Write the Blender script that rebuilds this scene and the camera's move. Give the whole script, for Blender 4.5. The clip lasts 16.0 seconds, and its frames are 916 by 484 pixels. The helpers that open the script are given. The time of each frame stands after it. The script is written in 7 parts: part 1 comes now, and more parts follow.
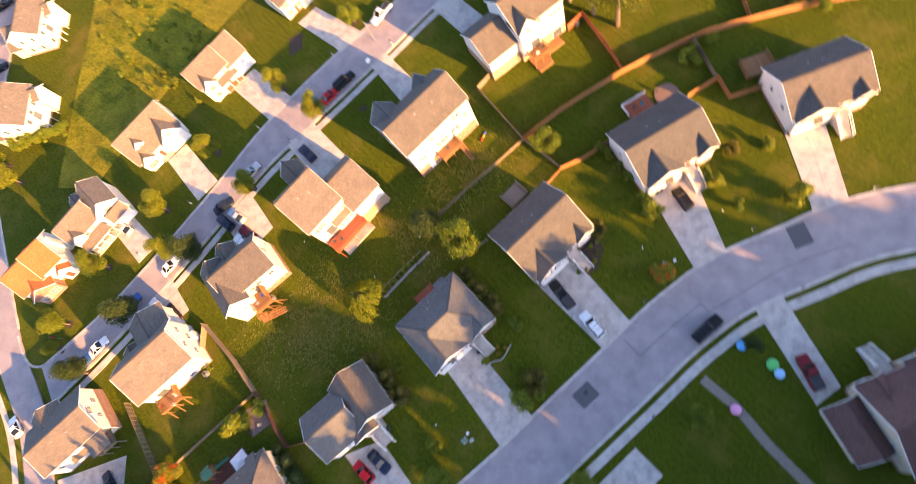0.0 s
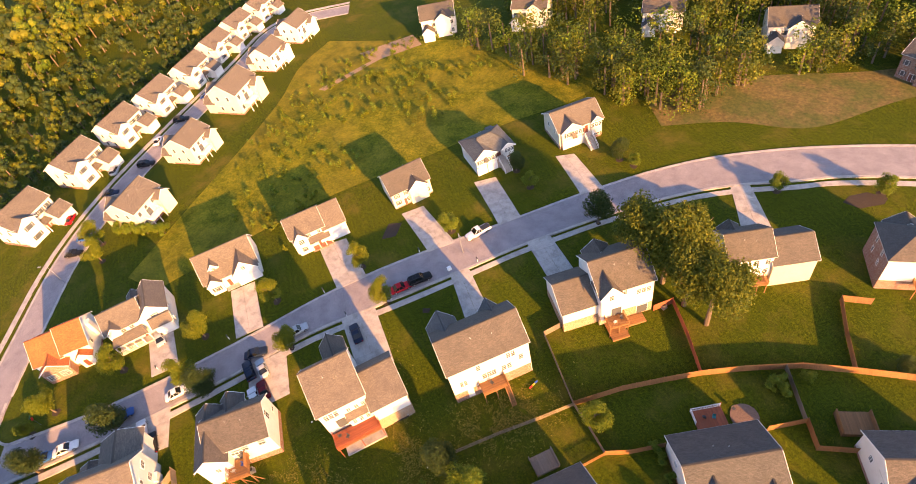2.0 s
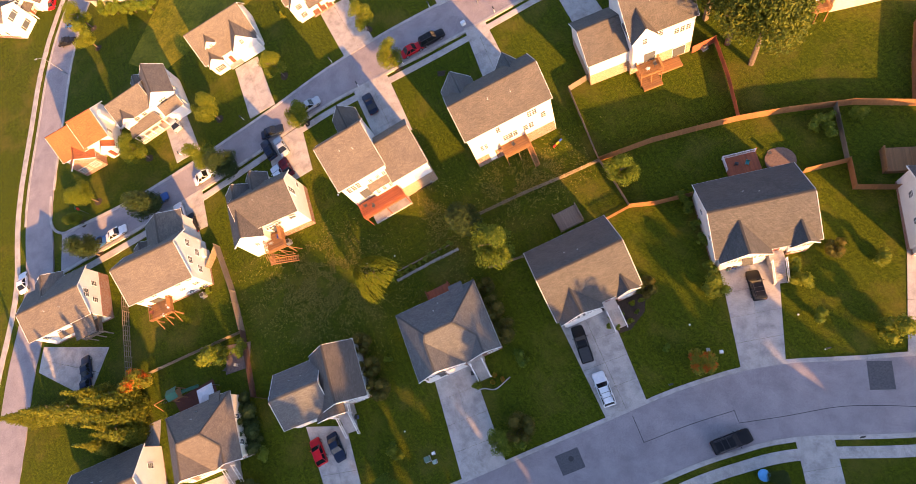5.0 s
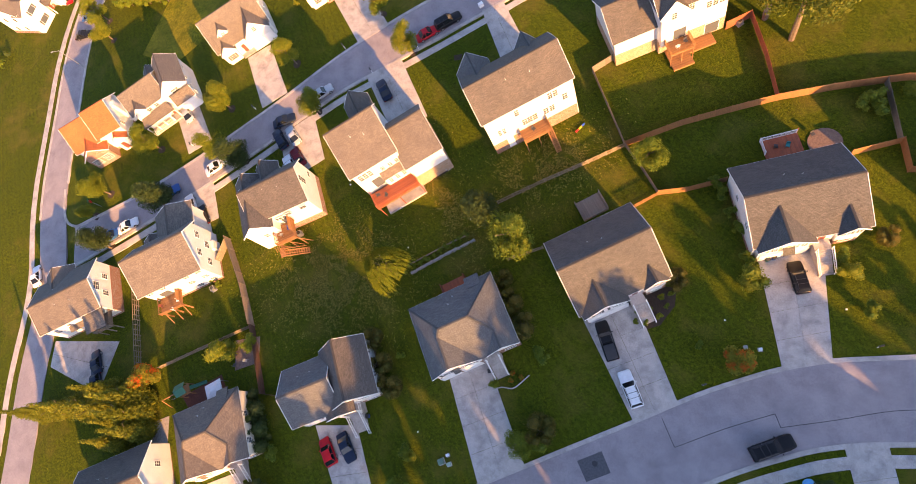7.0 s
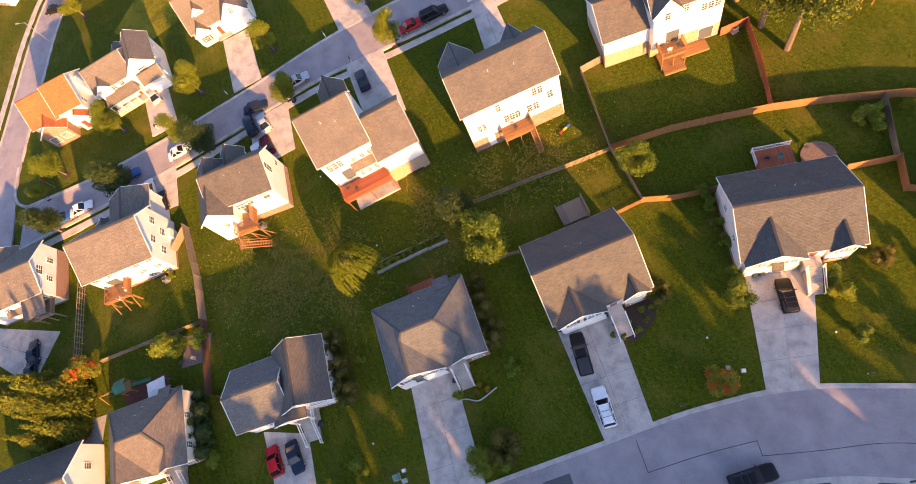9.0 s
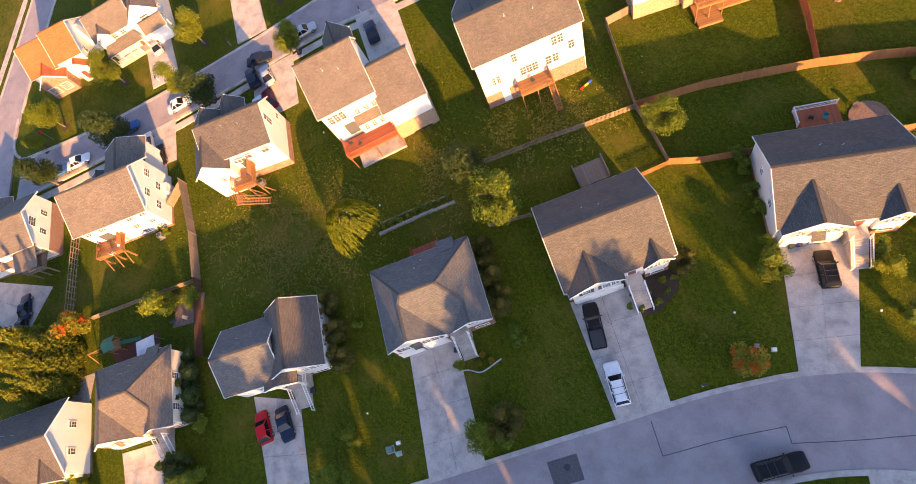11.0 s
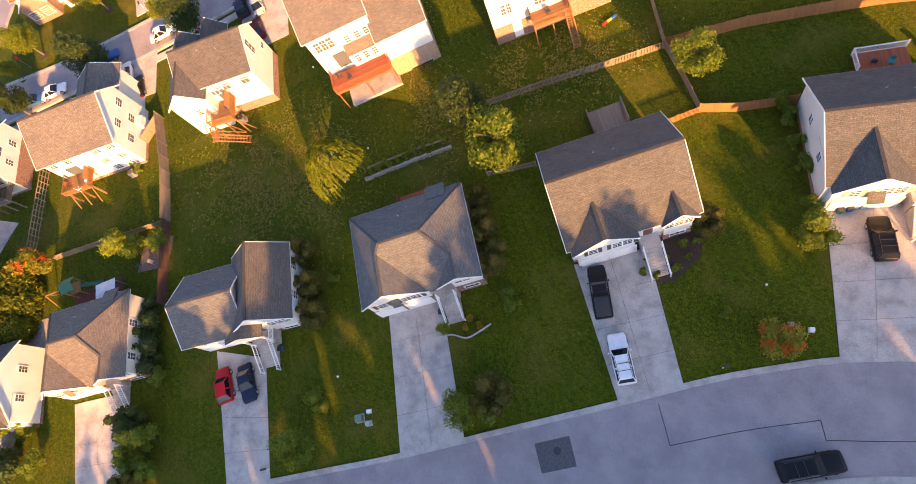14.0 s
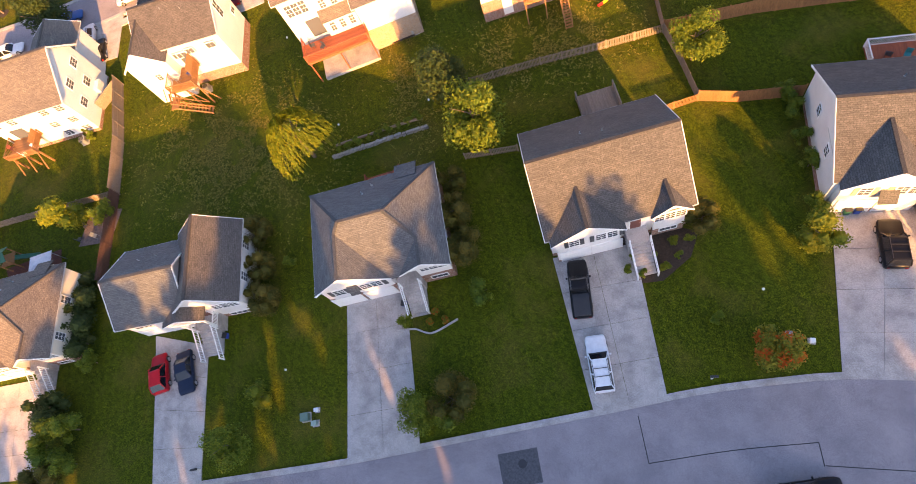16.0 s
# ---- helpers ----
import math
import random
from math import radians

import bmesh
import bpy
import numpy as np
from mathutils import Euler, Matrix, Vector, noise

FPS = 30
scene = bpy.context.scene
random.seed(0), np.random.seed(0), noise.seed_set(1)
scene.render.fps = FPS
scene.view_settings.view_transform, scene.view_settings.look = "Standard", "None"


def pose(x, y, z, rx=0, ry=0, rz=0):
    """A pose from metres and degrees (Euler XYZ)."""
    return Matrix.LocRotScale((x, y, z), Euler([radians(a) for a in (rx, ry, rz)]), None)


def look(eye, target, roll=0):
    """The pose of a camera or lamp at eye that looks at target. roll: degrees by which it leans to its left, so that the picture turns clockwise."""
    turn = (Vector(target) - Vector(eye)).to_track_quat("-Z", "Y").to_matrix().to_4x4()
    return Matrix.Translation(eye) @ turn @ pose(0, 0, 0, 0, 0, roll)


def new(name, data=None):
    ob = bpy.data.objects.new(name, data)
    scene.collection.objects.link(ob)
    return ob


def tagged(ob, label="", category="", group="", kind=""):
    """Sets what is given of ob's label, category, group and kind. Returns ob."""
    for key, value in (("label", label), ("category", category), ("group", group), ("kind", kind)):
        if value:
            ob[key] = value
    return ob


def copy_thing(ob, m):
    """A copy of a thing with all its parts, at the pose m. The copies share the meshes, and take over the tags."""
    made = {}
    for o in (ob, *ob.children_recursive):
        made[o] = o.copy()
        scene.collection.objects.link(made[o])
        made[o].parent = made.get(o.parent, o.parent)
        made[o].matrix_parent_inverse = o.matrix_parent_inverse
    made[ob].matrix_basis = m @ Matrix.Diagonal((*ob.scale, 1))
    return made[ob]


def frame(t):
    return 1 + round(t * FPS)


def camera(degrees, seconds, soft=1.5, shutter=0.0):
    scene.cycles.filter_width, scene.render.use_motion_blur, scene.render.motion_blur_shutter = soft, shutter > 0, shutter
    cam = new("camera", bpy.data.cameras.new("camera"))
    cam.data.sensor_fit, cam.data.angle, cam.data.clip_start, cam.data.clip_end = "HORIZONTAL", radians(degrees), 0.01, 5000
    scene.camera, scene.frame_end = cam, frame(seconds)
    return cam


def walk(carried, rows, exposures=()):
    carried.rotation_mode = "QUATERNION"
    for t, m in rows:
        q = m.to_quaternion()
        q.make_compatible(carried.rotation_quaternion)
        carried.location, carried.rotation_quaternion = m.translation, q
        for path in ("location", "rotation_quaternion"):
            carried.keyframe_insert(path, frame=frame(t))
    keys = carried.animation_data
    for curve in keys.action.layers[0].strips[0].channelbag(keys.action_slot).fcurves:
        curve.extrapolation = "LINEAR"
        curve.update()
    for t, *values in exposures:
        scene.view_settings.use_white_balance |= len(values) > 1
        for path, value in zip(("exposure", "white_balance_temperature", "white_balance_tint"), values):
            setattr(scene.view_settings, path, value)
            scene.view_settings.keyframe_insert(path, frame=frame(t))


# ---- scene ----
cam = camera(78.4, 16.0, soft=0.5, shutter=0.5)
PATH = [
    (0, (2.174, 11.952, 92.748), (1.542, 12.374, 90.898), -41.7),
    (0.5, (1.712, 13.908, 91.909), (0.963, 14.491, 90.148), -30.0),
    (1, (1.198, 15.898, 90.976), (0.331, 16.513, 89.282), -29.2),
    (1.5, (0.864, 17.568, 90.203), (-0.071, 18.209, 88.555), -28.6),
    (2, (0.695, 18.925, 89.398), (-0.344, 19.815, 87.938), -15.1),
    (2.5, (0.864, 19.771, 88.841), (-0.136, 20.595, 87.318), -15.7),
    (3, (0.912, 20.418, 88.072), (0.102, 20.902, 86.309), -26.2),
    (3.5, (0.886, 20.836, 87.208), (0.184, 21.199, 85.37), -29.1),
    (4, (0.899, 21.053, 86.275), (0.234, 21.331, 84.409), -34.3),
    (4.2, (0.909, 21.13, 85.893), (0.218, 21.394, 84.035), -35.9),
    (6.3, (1.221, 20.199, 81.624), (0.398, 20.382, 79.81), -43.1),
    (6.5, (1.171, 20.29, 80.988), (0.332, 20.483, 79.183), -43.0),
    (7, (1.022, 20.566, 79.314), (0.172, 20.743, 77.513), -43.9),
    (7.5, (1.078, 20.652, 77.828), (0.162, 20.953, 76.076), -35.7),
    (8, (1.234, 20.562, 76.371), (0.367, 20.849, 74.592), -34.9),
    (8.5, (1.362, 20.484, 74.793), (0.514, 20.753, 73.002), -35.6),
    (9, (1.537, 20.325, 73.237), (0.694, 20.582, 71.441), -36.1),
    (9.2, (1.586, 20.261, 72.58), (0.751, 20.519, 70.781), -35.7),
    (11.3, (2.089, 19.345, 65.71), (1.224, 19.516, 63.915), -38.9),
    (11.5, (2.093, 19.367, 65.044), (1.235, 19.534, 63.246), -38.6),
    (12, (2.107, 19.449, 63.361), (1.235, 19.554, 61.564), -40.6),
    (12.5, (2.243, 19.487, 61.738), (1.354, 19.579, 59.948), -41.3),
    (13, (2.304, 19.442, 60.045), (1.423, 19.538, 58.251), -40.7),
    (13.5, (2.509, 19.29, 58.472), (1.62, 19.383, 56.683), -40.9),
    (14, (2.64, 19.171, 56.862), (1.768, 19.267, 55.065), -40.5),
    (14.5, (2.781, 19.108, 55.208), (1.915, 19.188, 53.407), -41.0),
    (15, (2.875, 18.968, 53.679), (2.034, 19.052, 51.867), -40.0),
    (15.5, (3.018, 18.988, 51.955), (2.14, 19.107, 50.162), -37.0),
    (16, (3.194, 18.951, 50.337), (2.315, 19.109, 48.547), -33.8),
]
walk(cam, [(t, look(eye, target, roll)) for t, eye, target, roll in PATH], [(0, 2.57, 7100, 24), (1, 2.34, 7100, 24), (2, 2.15, 7200, 24), (2.5, 2.02, 7300, 24), (3, 1.9, 7300, 24), (4, 2.08, 7000, 24), (9, 2.18, 6900, 24), (13.5, 2.26, 7100, 24), (16, 2.34, 7200, 24)])

# ---- light ----
SUN_AZ, SUN_EL = -19.0, 15.0
world = bpy.data.worlds.new("world")
scene.world = world
world.use_nodes = True
wn = world.node_tree
sky = wn.nodes.new("ShaderNodeTexSky")
sky.sky_type, sky.sun_disc = "NISHITA", False
sky.sun_elevation, sky.sun_rotation = radians(SUN_EL), radians(90 - SUN_AZ)
sky.air_density, sky.dust_density, sky.ozone_density = 1.0, 1.6, 3.0
wn.nodes["Background"].inputs[1].default_value = 0.104
wn.links.new(sky.outputs[0], wn.nodes["Background"].inputs[0])
sun_data = bpy.data.lights.new("sun", "SUN")
sun_data.energy, sun_data.angle, sun_data.color = 4.0, radians(0.6), (1.0, 0.53, 0.15)
sun = new("sun", sun_data)
sun_way = Vector((math.cos(radians(SUN_AZ)) * math.cos(radians(SUN_EL)), math.sin(radians(SUN_AZ)) * math.cos(radians(SUN_EL)), math.sin(radians(SUN_EL))))
sun.matrix_world = look(sun_way * 200, (0, 0, 0))

# ---- materials ----
def material(name, build):
    m = bpy.data.materials.new(name)
    m.use_nodes = True
    t = m.node_tree
    build(t, t.nodes["Principled BSDF"])
    return m


def node(t, kind, **values):
    n = t.nodes.new(kind)
    for key, value in values.items():
        n.inputs[key].default_value = value
    return n


def coords(t, world_space=False):
    if world_space:
        return t.nodes.new("ShaderNodeNewGeometry").outputs["Position"]
    return t.nodes.new("ShaderNodeTexCoord").outputs["Object"]


def noise_of(t, at, scale, detail=4.0, rough=0.6):
    n = node(t, "ShaderNodeTexNoise", Scale=scale, Detail=detail, Roughness=rough)
    t.links.new(at, n.inputs["Vector"])
    return n.outputs["Fac"]


def ramp(t, fac, stops):
    r = t.nodes.new("ShaderNodeValToRGB")
    e = r.color_ramp.elements
    while len(e) < len(stops):
        e.new(0.5)
    for k, (p, c) in enumerate(stops):
        e[k].position, e[k].color = p, (*c, 1)
    t.links.new(fac, r.inputs["Fac"])
    return r.outputs["Color"]


def mix(t, fac, a, b, how="MIX"):
    m = t.nodes.new("ShaderNodeMix")
    m.data_type, m.blend_type = "RGBA", how
    for slot, v in ((0, fac), (6, a), (7, b)):
        if isinstance(v, (int, float)):
            m.inputs[slot].default_value = v
        elif isinstance(v, tuple):
            m.inputs[slot].default_value = (*v, 1)
        else:
            t.links.new(v, m.inputs[slot])
    return m.outputs[2]


def bump(t, bsdf, height, strength, distance=0.02):
    b = node(t, "ShaderNodeBump", Strength=strength, Distance=distance)
    t.links.new(height, b.inputs["Height"])
    t.links.new(b.outputs["Normal"], bsdf.inputs["Normal"])


def rand(t):
    return t.nodes.new("ShaderNodeObjectInfo").outputs["Random"]


def plain(name, colour, rough=0.6, metal=0.0, vary=0.12, scale=3.0, bumpy=0.0):
    def build(t, b):
        at = coords(t)
        n = noise_of(t, at, scale)
        dark, light = tuple(c * (1 - vary) for c in colour), tuple(min(1, c * (1 + vary)) for c in colour)
        t.links.new(ramp(t, n, [(0.3, dark), (0.7, light)]), b.inputs["Base Color"])
        b.inputs["Roughness"].default_value, b.inputs["Metallic"].default_value = rough, metal
        if bumpy:
            bump(t, b, noise_of(t, at, scale * 12), bumpy)
    return material(name, build)


def shingle(name, colour):
    def build(t, b):
        at = coords(t)
        fine = noise_of(t, at, 9.0, 4.0, 0.85)
        big = noise_of(t, at, 0.45, 3.0)
        brick = node(t, "ShaderNodeTexBrick", Scale=1.0)
        brick.inputs["Brick Width"].default_value, brick.inputs["Row Height"].default_value = 0.45, 0.16
        brick.inputs["Mortar Size"].default_value = 0.012
        brick.inputs["Color1"].default_value, brick.inputs["Color2"].default_value = (0.75, 0.75, 0.75, 1), (1.2, 1.2, 1.2, 1)
        brick.inputs["Mortar"].default_value = (0.4, 0.4, 0.4, 1)
        t.links.new(t.nodes.new("ShaderNodeUVMap").outputs["UV"], brick.inputs["Vector"])
        c = ramp(t, fine, [(0.33, tuple(v * 0.5 for v in colour)), (0.5, colour), (0.67, tuple(v * 1.5 for v in colour))])
        c = mix(t, 0.75, c, brick.outputs["Color"], "MULTIPLY")
        c = mix(t, 1.0, c, ramp(t, big, [(0.3, (0.86, 0.86, 0.88)), (0.7, (1.1, 1.08, 1.04))]), "MULTIPLY")
        t.links.new(c, b.inputs["Base Color"])
        b.inputs["Roughness"].default_value = 0.9
        bump(t, b, fine, 0.5, 0.01)
    return material(name, build)


def siding(name, colour):
    def build(t, b):
        at = coords(t)
        sep = t.nodes.new("ShaderNodeSeparateXYZ")
        t.links.new(at, sep.inputs[0])
        saw = t.nodes.new("ShaderNodeMath")
        saw.operation = "FRACT"
        mul = node(t, "ShaderNodeMath")
        mul.operation, mul.inputs[1].default_value = "MULTIPLY", 1 / 0.115
        t.links.new(sep.outputs[2], mul.inputs[0])
        t.links.new(mul.outputs[0], saw.inputs[0])
        lines = ramp(t, saw.outputs[0], [(0.0, (0.72, 0.72, 0.74)), (0.14, (1, 1, 1)), (1.0, (0.97, 0.97, 0.97))])
        dirt = ramp(t, noise_of(t, at, 0.7, 5.0), [(0.3, tuple(c * 0.9 for c in colour)), (0.7, colour)])
        t.links.new(mix(t, 0.8, dirt, lines, "MULTIPLY"), b.inputs["Base Color"])
        b.inputs["Roughness"].default_value = 0.55
        bump(t, b, saw.outputs[0], 0.5, 0.012)
    return material(name, build)


def brickwork(name, colour, mortar):
    def build(t, b):
        at = coords(t)
        sep = t.nodes.new("ShaderNodeSeparateXYZ")
        t.links.new(at, sep.inputs[0])
        add = t.nodes.new("ShaderNodeMath")
        t.links.new(sep.outputs[0], add.inputs[0])
        t.links.new(sep.outputs[1], add.inputs[1])
        com = t.nodes.new("ShaderNodeCombineXYZ")
        t.links.new(add.outputs[0], com.inputs[0])
        t.links.new(sep.outputs[2], com.inputs[1])
        k = node(t, "ShaderNodeTexBrick", Scale=1.0)
        k.inputs["Brick Width"].default_value, k.inputs["Row Height"].default_value, k.inputs["Mortar Size"].default_value = 0.21, 0.075, 0.009
        k.inputs["Color1"].default_value, k.inputs["Color2"].default_value = (*colour, 1), (*[c * 0.62 for c in colour], 1)
        k.inputs["Mortar"].default_value = (*mortar, 1)
        t.links.new(com.outputs[0], k.inputs["Vector"])
        t.links.new(mix(t, 0.35, k.outputs["Color"], ramp(t, noise_of(t, at, 5.0), [(0.3, (0.5, 0.5, 0.5)), (0.7, (1.2, 1.2, 1.2))]), "MULTIPLY"), b.inputs["Base Color"])
        b.inputs["Roughness"].default_value = 0.85
        bump(t, b, k.outputs["Fac"], -0.4, 0.01)
    return material(name, build)


def grass_build(t, b):
    at = coords(t, True)
    blade = noise_of(t, at, 11.0, 4.0, 0.8)
    tuft = noise_of(t, at, 2.6, 5.0, 0.7)
    patch = noise_of(t, at, 0.13, 6.0, 0.65)
    wide = noise_of(t, at, 0.025, 3.0)
    c = ramp(t, blade, [(0.32, (0.009, 0.018, 0.0015)), (0.5, (0.043, 0.063, 0.0035)), (0.68, (0.145, 0.155, 0.008))])
    c = mix(t, 0.7, c, ramp(t, tuft, [(0.32, (0.42, 0.5, 0.42)), (0.5, (0.95, 0.95, 0.9)), (0.68, (1.7, 1.55, 1.3))]), "MULTIPLY")
    mp = t.nodes.new("ShaderNodeMapping")
    mp.inputs["Rotation"].default_value = (0, 0, radians(-58))
    t.links.new(at, mp.inputs["Vector"])
    mow = node(t, "ShaderNodeTexWave", Scale=0.28, Distortion=1.6, Detail=2.0)
    mow.inputs["Detail Scale"].default_value = 0.25
    t.links.new(mp.outputs[0], mow.inputs["Vector"])
    c = mix(t, 0.22, c, ramp(t, mow.outputs["Fac"], [(0.2, (0.78, 0.8, 0.75)), (0.8, (1.2, 1.18, 1.1))]), "MULTIPLY")
    c = mix(t, ramp(t, patch, [(0.5, (0, 0, 0)), (0.7, (0.55, 0.55, 0.55))]), c, mix(t, 0.8, (0.15, 0.118, 0.03), ramp(t, blade, [(0.35, (0.45, 0.5, 0.4)), (0.65, (1.4, 1.3, 1.2))]), "MULTIPLY"))
    c = mix(t, 0.6, c, ramp(t, wide, [(0.35, (0.75, 0.88, 0.75)), (0.65, (1.25, 1.12, 1.0))]), "MULTIPLY")
    t.links.new(c, b.inputs["Base Color"])
    b.inputs["Roughness"].default_value = 0.95
    b.inputs["Specular IOR Level"].default_value = 0.12
    bump(t, b, mix(t, 0.5, blade, tuft), 0.6, 0.12)


def weeds_build(t, b):
    at = coords(t, True)
    blade = noise_of(t, at, 2.2, 6.0, 0.8)
    tuft = noise_of(t, at, 0.22, 6.0, 0.7)
    wide = noise_of(t, at, 0.03, 4.0, 0.6)
    c = ramp(t, blade, [(0.3, (0.035, 0.05, 0.008)), (0.5, (0.14, 0.145, 0.01)), (0.7, (0.3, 0.25, 0.025))])
    c = mix(t, 0.9, c, ramp(t, tuft, [(0.35, (0.45, 0.6, 0.4)), (0.65, (1.4, 1.25, 1.05))]), "MULTIPLY")
    c = mix(t, ramp(t, wide, [(0.45, (0, 0, 0)), (0.62, (0.6, 0.6, 0.6))]), c, mix(t, 0.7, (0.2, 0.16, 0.022), ramp(t, tuft, [(0.35, (0.5, 0.55, 0.45)), (0.65, (1.3, 1.2, 1.1))]), "MULTIPLY"))
    t.links.new(c, b.inputs["Base Color"])
    b.inputs["Roughness"].default_value = 0.95
    b.inputs["Specular IOR Level"].default_value = 0.12
    bump(t, b, mix(t, 0.5, blade, tuft), 0.6, 0.3)


def asphalt_build(t, b):
    at = coords(t, True)
    grain = noise_of(t, at, 22.0, 3.0, 0.8)
    stain = noise_of(t, at, 0.35, 5.0)
    crack = t.nodes.new("ShaderNodeTexVoronoi")
    crack.feature = "DISTANCE_TO_EDGE"
    crack.inputs["Scale"].default_value = 2.2
    t.links.new(at, crack.inputs["Vector"])
    c = ramp(t, grain, [(0.3, (0.172, 0.15, 0.16)), (0.7, (0.38, 0.338, 0.35))])
    c = mix(t, 0.8, c, ramp(t, stain, [(0.35, (0.8, 0.8, 0.82)), (0.65, (1.18, 1.17, 1.15))]), "MULTIPLY")
    c = mix(t, 0.22, c, ramp(t, crack.outputs["Distance"], [(0.0, (0.35, 0.35, 0.35)), (0.035, (1, 1, 1))]), "MULTIPLY")
    t.links.new(c, b.inputs["Base Color"])
    b.inputs["Roughness"].default_value = 0.85
    bump(t, b, grain, 0.4, 0.01)


def concrete_build(t, b):
    at = coords(t, True)
    grain = noise_of(t, at, 10.0, 5.0, 0.8)
    stain = noise_of(t, at, 0.6, 6.0, 0.65)
    c = ramp(t, grain, [(0.32, (0.295, 0.27, 0.254)), (0.68, (0.54, 0.5, 0.47))])
    c = mix(t, 0.85, c, ramp(t, stain, [(0.32, (0.62, 0.61, 0.6)), (0.55, (1.04, 1.03, 1.01)), (0.7, (1.16, 1.15, 1.13))]), "MULTIPLY")
    t.links.new(c, b.inputs["Base Color"])
    b.inputs["Roughness"].default_value = 0.8
    bump(t, b, grain, 0.25, 0.005)


def leaf_mat(name, a, bcol, c, turned=None):
    def build(t, b):
        g = t.nodes.new("ShaderNodeNewGeometry")
        isl = g.outputs["Random Per Island"]
        col = ramp(t, isl, [(0.0, a), (0.5, bcol), (1.0, c)])
        if turned:
            col = mix(t, ramp(t, noise_of(t, coords(t), 1.1, 2.0), [(0.52, (0, 0, 0)), (0.6, (0.9, 0.9, 0.9))]), col, turned)
        r = ramp(t, rand(t), [(0.0, (0.8, 0.85, 0.8)), (1.0, (1.2, 1.12, 1.1))])
        t.links.new(mix(t, 0.8, col, r, "MULTIPLY"), b.inputs["Base Color"])
        b.inputs["Roughness"].default_value = 0.6
        b.inputs["Specular IOR Level"].default_value = 0.25
        tr = t.nodes.new("ShaderNodeBsdfTranslucent")
        t.links.new(col, tr.inputs["Color"])
        ms = t.nodes.new("ShaderNodeMixShader")
        ms.inputs[0].default_value = 0.4
        t.links.new(b.outputs[0], ms.inputs[1])
        t.links.new(tr.outputs[0], ms.inputs[2])
        t.links.new(ms.outputs[0], t.nodes["Material Output"].inputs[0])
    return material(name, build)


def glass_build(t, b):
    b.inputs["Base Color"].default_value = (0.09, 0.1, 0.115, 1)
    b.inputs["Roughness"].default_value = 0.06
    b.inputs["Specular IOR Level"].default_value = 0.9


def wood_mat(name, colour):
    def build(t, b):
        at = coords(t)
        mp = t.nodes.new("ShaderNodeMapping")
        mp.inputs["Scale"].default_value = (6.0, 6.0, 0.8)
        t.links.new(at, mp.inputs["Vector"])
        g = noise_of(t, mp.outputs[0], 3.0, 6.0)
        c = ramp(t, g, [(0.3, tuple(v * 0.6 for v in colour)), (0.7, tuple(v * 1.25 for v in colour))])
        t.links.new(mix(t, 0.7, c, ramp(t, rand(t), [(0.0, (0.72, 0.72, 0.74)), (1.0, (1.2, 1.15, 1.1))]), "MULTIPLY"), b.inputs["Base Color"])
        b.inputs["Roughness"].default_value = 0.8
        bump(t, b, g, 0.3, 0.01)
    return material(name, build)


def paint_mat(name, colour, metal=0.0):
    def build(t, b):
        b.inputs["Base Color"].default_value = (*colour, 1)
        b.inputs["Roughness"].default_value, b.inputs["Metallic"].default_value = 0.28, metal
        b.inputs["Coat Weight"].default_value, b.inputs["Coat Roughness"].default_value = 0.05, 0.1
        b.inputs["Specular IOR Level"].default_value = 0.15
        n = noise_of(t, coords(t), 3.0)
        t.links.new(ramp(t, n, [(0.3, tuple(c * 0.9 for c in colour)), (0.7, tuple(min(1, c * 1.05) for c in colour))]), b.inputs["Base Color"])
    return material(name, build)


GRASS, WEEDS = material("grass", grass_build), material("weeds", weeds_build)
ASPHALT, CONCRETE, GLASS = material("asphalt", asphalt_build), material("concrete", concrete_build), material("glass", glass_build)
# second shingle: tan with the near roofs' partial shade put into the colour
TAN, TAN_SHADED, BROWN, GREY, ORANGE, RED = (shingle(n, c) for n, c in (("shingle_tan", (0.145, 0.122, 0.104)), ("shingle_tan_shaded", (0.083, 0.08, 0.077)), ("shingle_brown", (0.098, 0.086, 0.078)), ("shingle_grey", (0.11, 0.113, 0.116)), ("shingle_orange", (0.38, 0.115, 0.038)), ("shingle_red", (0.12, 0.06, 0.053))))
WHITE, CREAM, BEIGE = siding("siding_white", (0.78, 0.77, 0.75)), siding("siding_cream", (0.74, 0.68, 0.56)), siding("siding_beige", (0.62, 0.54, 0.43))
BRICK = brickwork("brick", (0.30, 0.12, 0.075), (0.4, 0.36, 0.32))
BRICK_TAN = brickwork("brick_tan", (0.42, 0.26, 0.15), (0.45, 0.4, 0.34))
GUTTER = plain("gutter_metal", (0.5, 0.5, 0.49), 0.45, vary=0.08)
TRIM = plain("white_trim", (0.8, 0.8, 0.79), 0.45, vary=0.04)
DARK = plain("dark_shutter", (0.06, 0.06, 0.065), 0.6)
SHUT_TAN = plain("tan_shutter", (0.42, 0.34, 0.24), 0.6)
DOOR_RED = plain("front_door", (0.16, 0.05, 0.035), 0.5)
CEDAR, WEATHERED, REDWOOD, DARKWOOD = wood_mat("cedar", (0.29, 0.14, 0.055)), wood_mat("weathered_wood", (0.24, 0.19, 0.145)), wood_mat("red_stain", (0.36, 0.10, 0.045)), wood_mat("dark_wood", (0.10, 0.05, 0.035))
